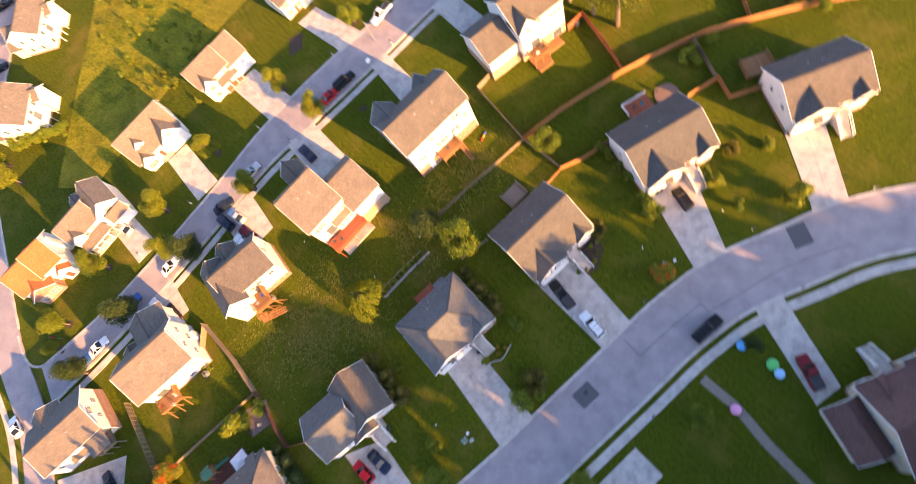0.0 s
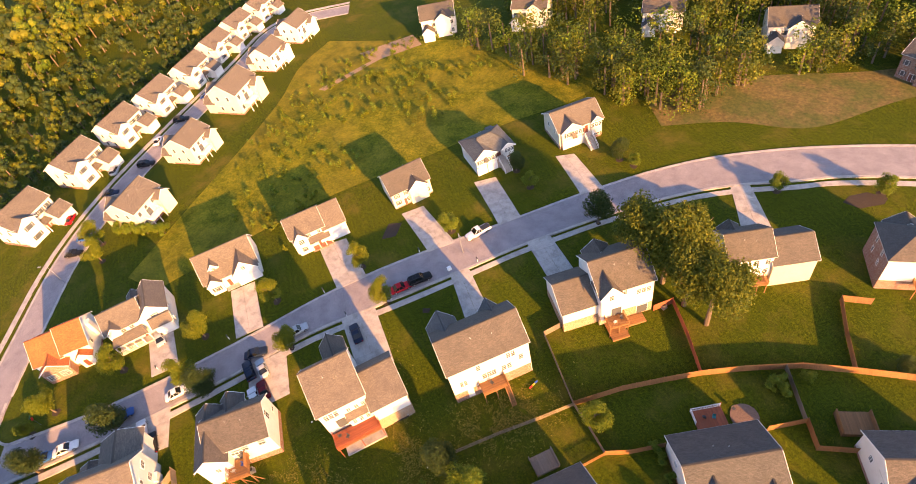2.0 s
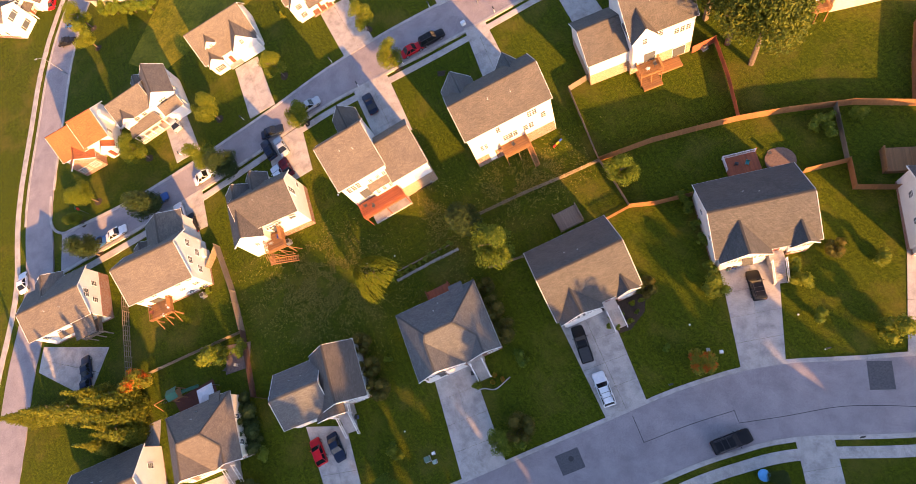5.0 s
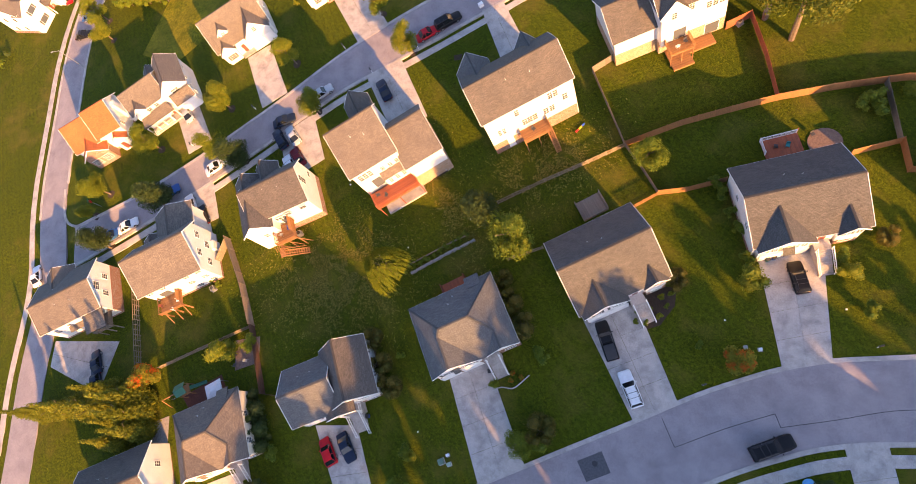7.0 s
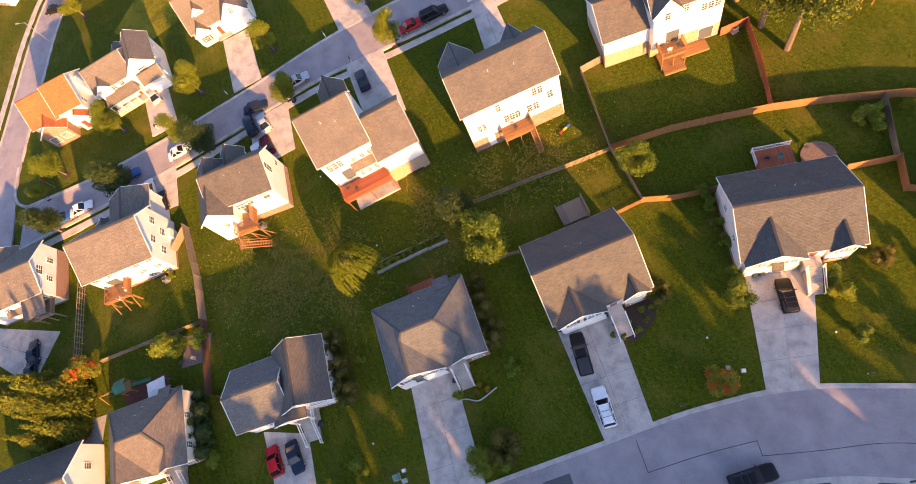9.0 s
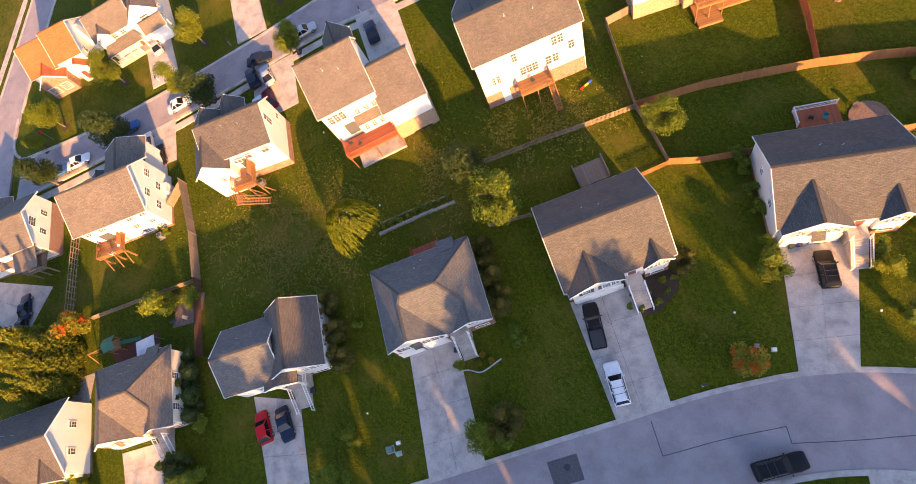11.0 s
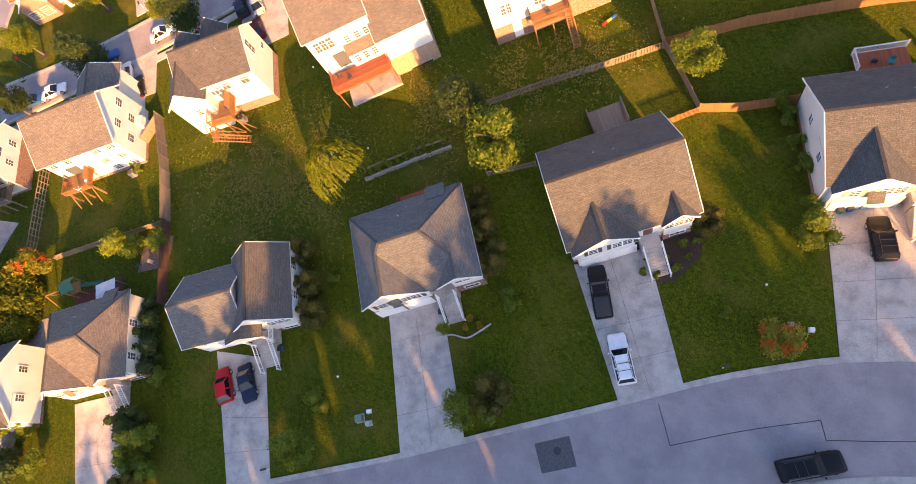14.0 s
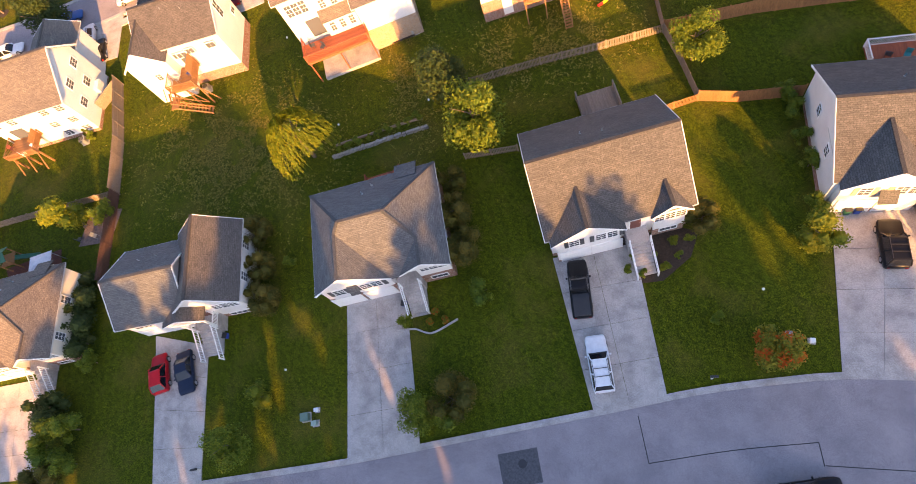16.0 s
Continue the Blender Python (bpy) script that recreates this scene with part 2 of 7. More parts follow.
BARK = plain("bark", (0.14, 0.105, 0.075), 0.95, vary=0.35, scale=6.0, bumpy=0.8)
LEAF = leaf_mat("leaf_green", (0.07, 0.12, 0.011), (0.14, 0.195, 0.016), (0.23, 0.265, 0.024))
LEAF_Y = leaf_mat("leaf_yellow_green", (0.085, 0.128, 0.008), (0.155, 0.19, 0.012), (0.26, 0.265, 0.02))
LEAF_D = leaf_mat("leaf_dark", (0.03, 0.055, 0.013), (0.05, 0.08, 0.018), (0.085, 0.11, 0.025))
LEAF_R = leaf_mat("leaf_turning", (0.11, 0.15, 0.016), (0.21, 0.22, 0.022), (0.32, 0.27, 0.025), (0.6, 0.11, 0.015))
LEAF_O = leaf_mat("leaf_olive", (0.06, 0.09, 0.01), (0.115, 0.14, 0.014), (0.19, 0.19, 0.02))
LEAF_B = leaf_mat("leaf_bronze", (0.055, 0.065, 0.01), (0.105, 0.1, 0.014), (0.17, 0.125, 0.02))
CAR_GLASS = plain("car_glass", (0.012, 0.014, 0.017), 0.08, vary=0.05)
LEAF_C = leaf_mat("leaf_evergreen", (0.075, 0.1, 0.009), (0.15, 0.17, 0.013), (0.24, 0.235, 0.018))
RUBBER = plain("tyre_rubber", (0.02, 0.02, 0.02), 0.85)
RIM = plain("wheel_rim", (0.5, 0.5, 0.52), 0.3, 0.9)
BLACK = plain("black_plastic", (0.03, 0.03, 0.032), 0.5)
MULCH = plain("mulch", (0.045, 0.03, 0.02), 0.95, vary=0.5, scale=8.0, bumpy=1.0)
SOIL = plain("bare_soil", (0.30, 0.20, 0.12), 0.95, vary=0.3, scale=2.0, bumpy=0.6)
STEEL = plain("grey_metal", (0.35, 0.36, 0.36), 0.45, 0.6)

# ---- terrain ----
CURB = np.array([(-188, -259), (-88, -109), (-68.1, -79.5), (-48.3, -50), (-35, -30.3), (-28.4, -20.4), (-21.8, -10.6), (-17.5, -4.2), (-13.1, 2.4), (-7.2, 12), (-1.5, 21.2), (3.1, 28.8), (6.8, 34), (9.5, 37.4), (13.4, 41.3), (16.8, 44), (20.9, 47.2), (24.8, 50.4), (28.7, 53), (32.3, 54.9), (37.8, 57.3), (60, 66), (110, 80), (300, 120)], float)
KV, KZ = [-400, 0, 12, 26, 40, 55, 70, 85, 110, 400], [0, 0, 0.1, 0.7, 1.0, 1.5, 2.6, 3.1, 3.3, 4.0]


def inland(x, y):
    """The distance from the near kerb, positive on the side of the houses with the long lawns. Arrays or numbers."""
    x, y = np.atleast_1d(np.asarray(x, float)), np.atleast_1d(np.asarray(y, float))
    best, side = np.full(x.shape, 1e9), np.zeros(x.shape)
    for a, b in zip(CURB[:-1], CURB[1:]):
        d = b - a
        k = np.clip(((x - a[0]) * d[0] + (y - a[1]) * d[1]) / (d @ d), 0, 1)
        ox, oy = x - a[0] - k * d[0], y - a[1] - k * d[1]
        r = np.hypot(ox, oy)
        near = r < best
        best = np.where(near, r, best)
        side = np.where(near, np.sign(d[0] * oy - d[1] * ox), side)
    return best * side


def ground_z(x, y):
    z = np.interp(inland(x, y), KV, KZ)
    return float(z[0]) if z.shape == (1,) else z


def sm(points, step=1.5):
    """A smooth line through the points (Catmull-Rom), evenly stepped."""
    p = [np.array(q, float) for q in points]
    p = [2 * p[0] - p[1], *p, 2 * p[-1] - p[-2]]
    out = []
    for a, b, c, d in zip(p, p[1:], p[2:], p[3:]):
        n = max(2, int(np.linalg.norm(c - b) / step))
        for k in range(n):
            t = k / n
            out.append(0.5 * (2 * b + (c - a) * t + (2 * a - 5 * b + 4 * c - d) * t * t + (3 * b - a - 3 * c + d) * t ** 3))
    out.append(p[-2])
    return np.array(out)


def offset(line, d):
    """The line moved d metres to its right."""
    t = np.gradient(line, axis=0)
    t /= np.linalg.norm(t, axis=1)[:, None]
    return line + d * np.c_[t[:, 1], -t[:, 0]]


def link(name, bm, mat, parent=None, label=""):
    me = bpy.data.meshes.new(name)
    bmesh.ops.recalc_face_normals(bm, faces=bm.faces)
    bm.to_mesh(me)
    bm.free()
    me.materials.append(mat)
    ob = new(name, me)
    if parent:
        ob.parent = parent
    if label:
        ob["label"] = label
    return ob


def part(name, bm, mat, parent, label=""):
    return link(name, bm, mat, parent, label)


def empty(name, m, label, category, group="", kind=""):
    ob = new(name)
    ob.empty_display_size = 0.5
    ob.matrix_basis = m
    return tagged(ob, label, category, group, kind)


def raw(name, verts, faces, mat, parent=None, smooth=False):
    me = bpy.data.meshes.new(name)
    me.from_pydata([tuple(map(float, v)) for v in verts], [], faces)
    me.materials.append(mat)
    if smooth:
        me.polygons.foreach_set("use_smooth", [True] * len(me.polygons))
    me.update()
    ob = new(name, me)
    if parent:
        ob.parent = parent
    return ob


def ribbon(name, left, right, lift, mat, thick=0.3, parent=None):
    """A draped slab between two lines of equal length."""
    n = len(left)
    zl, zr = np.atleast_1d(ground_z(left[:, 0], left[:, 1])), np.atleast_1d(ground_z(right[:, 0], right[:, 1]))
    v = [(*a, z + lift) for a, z in zip(left, zl)] + [(*a, z + lift) for a, z in zip(right, zr)]
    v += [(x, y, z - thick) for x, y, z in v]
    f = []
    for k in range(n - 1):
        f += [(k, n + k, n + k + 1, k + 1), (2 * n + k, 2 * n + k + 1, 3 * n + k + 1, 3 * n + k), (k, k + 1, 2 * n + k + 1, 2 * n + k), (n + k + 1, n + k, 3 * n + k, 3 * n + k + 1)]
    f += [(0, 2 * n, 3 * n, n), (n - 1, 2 * n - 1, 4 * n - 1, 3 * n - 1)]
    return raw(name, v, f, mat, parent)


def resample(line, n):
    line = np.array(line, float)
    s = np.r_[0, np.cumsum(np.linalg.norm(np.diff(line, axis=0), axis=1))]
    q = np.linspace(0, s[-1], n)
    return np.c_[np.interp(q, s, line[:, 0]), np.interp(q, s, line[:, 1])]


# ---- ground ----
def build_ground(sunk):
    def axis(lo, hi, fine_lo, fine_hi, step):
        a = list(np.arange(fine_lo, fine_hi + 0.1, step))
        g, x = step, fine_hi
        while x < hi:
            g *= 1.35
            x += g
            a.append(min(x, hi))
        g, x = step, fine_lo
        while x > lo:
            g *= 1.35
            x -= g
            a.insert(0, max(x, lo))
        return np.array(a)
    xs, ys = axis(-2500, 2500, -160, 60, 2.5), axis(-2500, 2500, -60, 210, 2.5)
    X, Y = np.meshgrid(xs, ys)
    Z = ground_z(X.ravel(), Y.ravel())
    for line, half in sunk:
        near = (X.ravel() > line[:, 0].min() - 20) & (X.ravel() < line[:, 0].max() + 20) & (Y.ravel() > line[:, 1].min() - 20) & (Y.ravel() < line[:, 1].max() + 20)
        px, py = X.ravel()[near], Y.ravel()[near]
        d = np.min(np.hypot(px[:, None] - line[None, :, 0], py[:, None] - line[None, :, 1]), axis=1)
        Z[near] -= 0.22 * (d < half)
    nx = len(xs)
    faces = [(j * nx + i, j * nx + i + 1, (j + 1) * nx + i + 1, (j + 1) * nx + i) for j in range(len(ys) - 1) for i in range(nx - 1)]
    g = raw("ground", np.c_[X.ravel(), Y.ravel(), Z], faces, GRASS, smooth=True)
    tagged(g, "mown green lawn with dry yellow patches", "lawn", kind="structure")


# near street: kerb line on the house side, 10.2 m between lawn edges
IN = sm(CURB[1:-1])
W_NEAR = 10.2
tagged(ribbon("road_near", offset(IN, 0.55), offset(IN, W_NEAR - 0.55), 0.03, ASPHALT), "cracked grey asphalt residential street", "road", kind="structure")
tagged(ribbon("kerb_near_inner", IN, offset(IN, 0.56), 0.09, CONCRETE), "pale concrete kerb and gutter along the lawns", "kerb", kind="structure")
tagged(ribbon("kerb_near_outer", offset(IN, W_NEAR - 0.56), offset(IN, W_NEAR), 0.09, CONCRETE), "pale concrete kerb and gutter", "kerb", kind="structure")
tagged(ribbon("pavement_near", offset(IN, W_NEAR + 0.8), offset(IN, W_NEAR + 2.2), 0.06, CONCRETE), "pale concrete sidewalk beside the verge", "sidewalk", kind="structure")
# far street
FAR_FAR = [(-90.3, 14.2), (-83, 30.3), (-77.1, 45), (-71.4, 56.2), (-65.1, 66.5), (-59.2, 75.5), (-53.3, 84.3), (-45.8, 95.6), (-36.7, 107.7), (-27.7, 117.3), (-18, 124.9), (-7.3, 131.6), (8.6, 139.5), (49.6, 157.3)]
FAR_NEAR = [(-84.5, 11.3), (-78.4, 24.3), (-72.4, 38.1), (-66.2, 48.5), (-61, 56.9), (-54.9, 67.2), (-49.2, 77), (-44, 84.7), (-37, 94.4), (-28.1, 104.9), (-20, 112.2), (-10.7, 118.4), (3.2, 126.9), (49.4, 146.5)]
ff, fn = resample(sm([(-105.5, -11.2), (-97, 1.6)] + FAR_FAR), 200), resample(sm([(-99.7, -16.8), (-91.2, -1.7)] + FAR_NEAR), 200)
tagged(ribbon("road_far", ff, fn, 0.03, ASPHALT), "grey asphalt residential street with parked cars", "road", kind="structure")


def beside(a, b, d0, d1):
    u = (b - a) / np.linalg.norm(b - a, axis=1)[:, None]
    return a + u * d0, a + u * d1


tagged(ribbon("kerb_far_outer", *beside(ff, fn, -0.3, 0.3), 0.09, CONCRETE), "pale concrete kerb", "kerb", kind="structure")
tagged(ribbon("kerb_far_inner", *beside(fn, ff, -0.3, 0.3), 0.09, CONCRETE), "pale concrete kerb", "kerb", kind="structure")
tagged(ribbon("pavement_far", *beside(fn, ff, -2.6, -1.2), 0.06, CONCRETE), "pale concrete sidewalk beside a grass verge", "sidewalk", kind="structure")
# left street
LC = sm([(-51.3, -85.9), (-77.4, -52), (-91.1, -36.6), (-102.7, -21.3), (-115.4, -10.3), (-128.5, 3.4), (-140.8, 16.7), (-148.8, 28.3), (-155.3, 40.9), (-160.7, 54.4), (-165.9, 68.9), (-171.1, 84.9), (-175.3, 97.6), (-179.4, 107.9), (-182.9, 117.6), (-180.4, 128.1), (-166.7, 140.9)], 3)
tagged(ribbon("road_left", offset(LC, -3.3), offset(LC, 3.3), 0.034, ASPHALT), "grey asphalt street running up to the woods", "road", kind="structure")
lk = LC[LC[:, 0] < -112]
tagged(ribbon("kerb_left_outer", offset(lk, -3.6), offset(lk, -3.1), 0.09, CONCRETE), "pale concrete kerb", "kerb", kind="structure")
lk3 = LC[LC[:, 0] < -117]
tagged(ribbon("kerb_left_inner", offset(lk3, 3.1), offset(lk3, 3.6), 0.09, CONCRETE), "pale concrete kerb", "kerb", kind="structure")
tagged(ribbon("pavement_left", offset(LC, -6.0), offset(LC, -4.7), 0.06, CONCRETE), "pale concrete sidewalk", "sidewalk", kind="structure")


corner = resample(sm([(-103.6, -8.4), (-105.6, -10.6), (-108.2, -11.3), (-111, -10), (-114.6, -6.9)], 0.6), 24)
tagged(ribbon("kerb_corner", offset(corner, -0.5), corner, 0.09, CONCRETE), "pale concrete kerb curving round the street corner", "kerb", kind="structure")


# the lawn, one sheet to the horizon, lies under the road beds
build_ground([(offset(IN, W_NEAR / 2), W_NEAR / 2 - 0.4), ((ff + fn) / 2, 5.3), (LC, 3.0)])


def slab(name, corners, lift, mat, label, category, joints=(1, 1), kind="structure", gap=0.03):
    """A draped four-cornered concrete surface, as slabs with joints between them."""
    a, b, c, d = (np.array(p, float) for p in corners)
    root = empty(name, Matrix.Identity(4), label, category, kind=kind)
    nu, nv = joints
    for i in range(nu):
        for j in range(nv):
            def at(u, v):
                return (1 - u) * ((1 - v) * a + v * d) + u * ((1 - v) * b + v * c)
            w, l = np.linalg.norm(b - a), np.linalg.norm(d - a)
            u0, u1, v0, v1 = i / nu + gap / w / 2, (i + 1) / nu - gap / w / 2, j / nv + gap / l / 2, (j + 1) / nv - gap / l / 2
            left = np.array([at(u0, v0 + (v1 - v0) * k / 4) for k in range(5)])
            right = np.array([at(u1, v0 + (v1 - v0) * k / 4) for k in range(5)])
            ribbon("slab", left, right, lift, mat, 0.25, root)
    return root


DRIVES = [
    ((-25.4, 11.5), (-21.9, 16.6), (-9.5, 8.3), (-13.3, 2.5), (2, 4)),
    ((-13.4, 28.6), (-9.1, 34.7), (1.7, 26.7), (-1.6, 21.5), (2, 4)),
    ((0.7, 48.0), (6.2, 53.5), (13.4, 41.5), (9.4, 37.4), (2, 4)),
    ((18.6, 62.9), (23.9, 66.2), (29.0, 53.2), (24.5, 50.2), (2, 4)),
    ((-37.9, -7.0), (-32.4, -2.8), (-21.6, -10.1), (-24.6, -14.6), (2, 4)),
    ((-47.8, -25.6), (-43.9, -19.9), (-35.1, -24.9), (-39.0, -30.1), (2, 4)),
    ((19, 32.9), (22.2, 36), (31.1, 25), (28.5, 21.5), (1, 4)),
    ((-57.3, 64.3), (-54.8, 67.4), (-45.4, 61.5), (-48, 57.4), (2, 4)),
    ((-48.2, 78.7), (-45.3, 82.8), (-35.6, 77.3), (-39.2, 73.1), (2, 4)),
    ((-69.2, 44.2), (-65.4, 50.1), (-54.4, 43.6), (-58.1, 37.9), (2, 4)),
    ((-77.1, 26.5), (-73.9, 33.4), (-66.5, 27.9), (-70.1, 20.9), (2, 4)),
    ((-88.8, 3.8), (-83.8, 12.6), (-78, 8.3), (-82.7, 1.2), (2, 3)),
    ((-91.8, -28.8), (-88.9, -32.6), (-76.3, -29.1), (-79.6, -20.4), (2, 3)),
    ((-107.3, 21.5), (-104.5, 25.6), (-90.5, 18.9), (-93.1, 14.1), (2, 4)),
    ((-95.7, 35.9), (-93, 40.5), (-82.4, 34.4), (-85.1, 29.4), (2, 4)),
    ((-87.5, 54.8), (-83.7, 59.9), (-72.3, 54.8), (-75.4, 49), (2, 4)),
    ((-77.4, 71.8), (-74.6, 76.2), (-61.7, 71.5), (-65.1, 66.5), (2, 4)),
    ((-68.8, 87.9), (-65.4, 91.7), (-53.5, 84.3), (-56.5, 80.2), (2, 4)),
    ((-56.9, 103.9), (-53.5, 106.6), (-42.6, 100), (-45.8, 96), (2, 4)),
    ((-20.1, 111.7), (-17.1, 113.9), (-7.9, 102.8), (-13.3, 100.5), (2, 4)),
    ((11, 5.7), (6.5, 8.3), (0.7, -1.4), (5.2, -4.4), (2, 2)),
]
for a, b, c, d, j in DRIVES:
    a, b, c, d = (np.array(p, float) for p in (a, b, c, d))
    c, d = c + 0.45 * (c - b) / np.linalg.norm(c - b), d + 0.45 * (d - a) / np.linalg.norm(d - a)
    slab("driveway", (a, b, c, d), 0.07, CONCRETE, "pale grey concrete driveway with control joints", "driveway", j)

# ---- houses ----
SIMPLE = False
def box_bm(bm, x0, x1, y0, y1, z0, z1):
    v = [bm.verts.new(p) for p in ((x0, y0, z0), (x1, y0, z0), (x1, y1, z0), (x0, y1, z0), (x0, y0, z1), (x1, y0, z1), (x1, y1, z1), (x0, y1, z1))]
    for f in ((0, 3, 2, 1), (4, 5, 6, 7), (0, 1, 5, 4), (1, 2, 6, 5), (2, 3, 7, 6), (3, 0, 4, 7)):
        bm.faces.new([v[k] for k in f])
    return v


def boxp(name, parent, mat, x0, x1, y0, y1, z0, z1, label="", bevel=0.0):
    bm = bmesh.new()
    box_bm(bm, x0, x1, y0, y1, z0, z1)
    if bevel:
        bmesh.ops.bevel(bm, geom=bm.edges[:], offset=bevel, segments=2, affect="EDGES")
    return part(name, bm, mat, parent, label)


def beam(bm, a, b, w, h):
    """A bar from a to b, w wide and h high."""
    a, b = Vector(a), Vector(b)
    d = (b - a).normalized()
    s = d.cross(Vector((0, 0, 1)))
    s = (s.normalized() if s.length > 1e-4 else Vector((1, 0, 0))) * w / 2
    u = s.cross(d).normalized() * h / 2
    v = [bm.verts.new(p + i * s + j * u) for p in (a, b) for i, j in ((-1, -1), (1, -1), (1, 1), (-1, 1))]
    for f in ((0, 1, 2, 3), (7, 6, 5, 4), (0, 4, 5, 1), (1, 5, 6, 2), (2, 6, 7, 3), (3, 7, 4, 0)):
        bm.faces.new([v[k] for k in f])


def beamp(name, parent, mat, a, b, w, h, label=""):
    bm = bmesh.new()
    beam(bm, a, b, w, h)
    return part(name, bm, mat, parent, label)


def slopes(name, parent, mat, faces, thick=0.16, label=""):
    """A roof covering: planar faces, each a list of corners with the eave first, thickened downwards, laid out in metres for the shingle rows."""
    verts, polys, uvs = [], [], []
    for pts in faces:
        p = [Vector(q) for q in pts]
        n = (p[1] - p[0]).cross(p[2] - p[0]).normalized()
        if n.z < 0:
            p.reverse()
            n = -n
            p = p[-2:] + p[:-2]
        e = (p[1] - p[0]).normalized()
        up = n.cross(e)
        k, m = len(verts), len(p)
        verts += p + [q - Vector((0, 0, thick)) for q in p]
        polys.append(list(range(k, k + m)))
        uvs.append([((q - p[0]).dot(e) + 0.37 * len(polys), (q - p[0]).dot(up)) for q in p])
        polys.append(list(range(k + 2 * m - 1, k + m - 1, -1)))
        uvs.append([(0, 0)] * m)
        for i in range(m):
            j = (i + 1) % m
            polys.append([k + i, k + m + i, k + m + j, k + j])
            uvs.append([(0, 0)] * 4)
    me = bpy.data.meshes.new(name)
    me.from_pydata([tuple(v) for v in verts], [], polys)
    layer = me.uv_layers.new(name="UVMap")
    layer.data.foreach_set("uv", [c for u in uvs for q in u for c in q])
    me.materials.append(mat)
    ob = new(name, me)
    ob.parent = parent
    if label:
        ob["label"] = label
    return ob


def block(h, x0, x1, y0, y1, z0, z1, roof, rise, wall, roof_mat, oh=0.4, base=None, base_h=0.0, trim=True, peak=0.5):
    """A part of a house: walls up to the eaves at z1, with gables, and its roof. roof: x or y (the ridge's way), hip, or none."""
    bm = bmesh.new()
    xm, ym = (x0 + x1) / 2, y0 + (y1 - y0) * peak
    if roof == "x":
        ring = [(y0, z0), (y1, z0), (y1, z1), (ym, z1 + rise), (y0, z1)]
        a = [bm.verts.new((x0, y, z)) for y, z in ring]
        b = [bm.verts.new((x1, y, z)) for y, z in ring]
    elif roof == "y":
        ring = [(x0, z0), (x1, z0), (x1, z1), (xm, z1 + rise), (x0, z1)]
        a = [bm.verts.new((x, y0, z)) for x, z in ring]
        b = [bm.verts.new((x, y1, z)) for x, z in ring]
    if roof in "xy":
        bm.faces.new(a)
        bm.faces.new(b[::-1])
        for k in range(5):
            bm.faces.new((a[k], b[k], b[(k + 1) % 5], a[(k + 1) % 5]))
    else:
        box_bm(bm, x0, x1, y0, y1, z0, z1)
    part("wall", bm, wall, h)
    if base:
        boxp("brick_base", h, base, x0 - 0.03, x1 + 0.03, y0 - 0.03, y1 + 0.03, z0 - 0.02, z0 + base_h)
    if roof == "none":
        return
    X0, X1, Y0, Y1 = x0 - oh, x1 + oh, y0 - oh, y1 + oh
    lift = 0.17
    if roof == "x":
        zr = z1 + rise + lift
        za, zb = z1 - rise / (ym - y0) * oh + lift, z1 - rise / (y1 - ym) * oh + lift
        faces = [[(X0, Y0, za), (X1, Y0, za), (X1, ym, zr), (X0, ym, zr)], [(X1, Y1, zb), (X0, Y1, zb), (X0, ym, zr), (X1, ym, zr)]]
        rakes = [((x, y, z - 0.08), (x, ym, zr - 0.08)) for x in (X0, X1) for y, z in ((Y0, za), (Y1, zb))]
        eaves = [((X0, y, z - 0.1), (X1, y, z - 0.1)) for y, z in ((Y0, za), (Y1, zb))]
        ridge = ((X0, ym, zr), (X1, ym, zr))
    elif roof == "y":
        g = rise / ((x1 - x0) / 2)
        ze, zr = z1 - g * oh + lift, z1 + rise + lift
        faces = [[(X0, Y1, ze), (X0, Y0, ze), (xm, Y0, zr), (xm, Y1, zr)], [(X1, Y0, ze), (X1, Y1, ze), (xm, Y1, zr), (xm, Y0, zr)]]
        rakes = [((x, y, ze - 0.08), (xm, y, zr - 0.08)) for x in (X0, X1) for y in (Y0, Y1)]
        eaves = [((x, Y0, ze - 0.1), (x, Y1, ze - 0.1)) for x in (X0, X1)]
        ridge = ((xm, Y0, zr), (xm, Y1, zr))
    else:
        half = min(X1 - X0, Y1 - Y0) / 2
        ze, zr = z1 - 0.1 + lift, z1 + rise + lift
        if X1 - X0 >= Y1 - Y0:
            ra, rb = (X0 + half, ym, zr), (X1 - half, ym, zr)
        else:
            ra, rb = (xm, Y0 + half, zr), (xm, Y1 - half, zr)
        c = [(X0, Y0, ze), (X1, Y0, ze), (X1, Y1, ze), (X0, Y1, ze)]
        if X1 - X0 >= Y1 - Y0:
            faces = [[c[0], c[1], rb, ra], [c[2], c[3], ra, rb], [c[1], c[2], rb], [c[3], c[0], ra]]
        else:
            faces = [[c[1], c[2], rb, ra], [c[3], c[0], ra, rb], [c[0], c[1], ra], [c[2], c[3], rb]]
        if abs((X1 - X0) - (Y1 - Y0)) < 0.1:
            faces = [[c[k], c[(k + 1) % 4], (xm, ym, zr)] for k in range(4)]
        rakes = []
        eaves = [((*c[k][:2], ze - 0.1), (*c[(k + 1) % 4][:2], ze - 0.1)) for k in range(4)]
        ridge = None
    r = new("roof")
    r.parent = h
    for f in faces:
        slopes("roof_slope", r, roof_mat, [f])
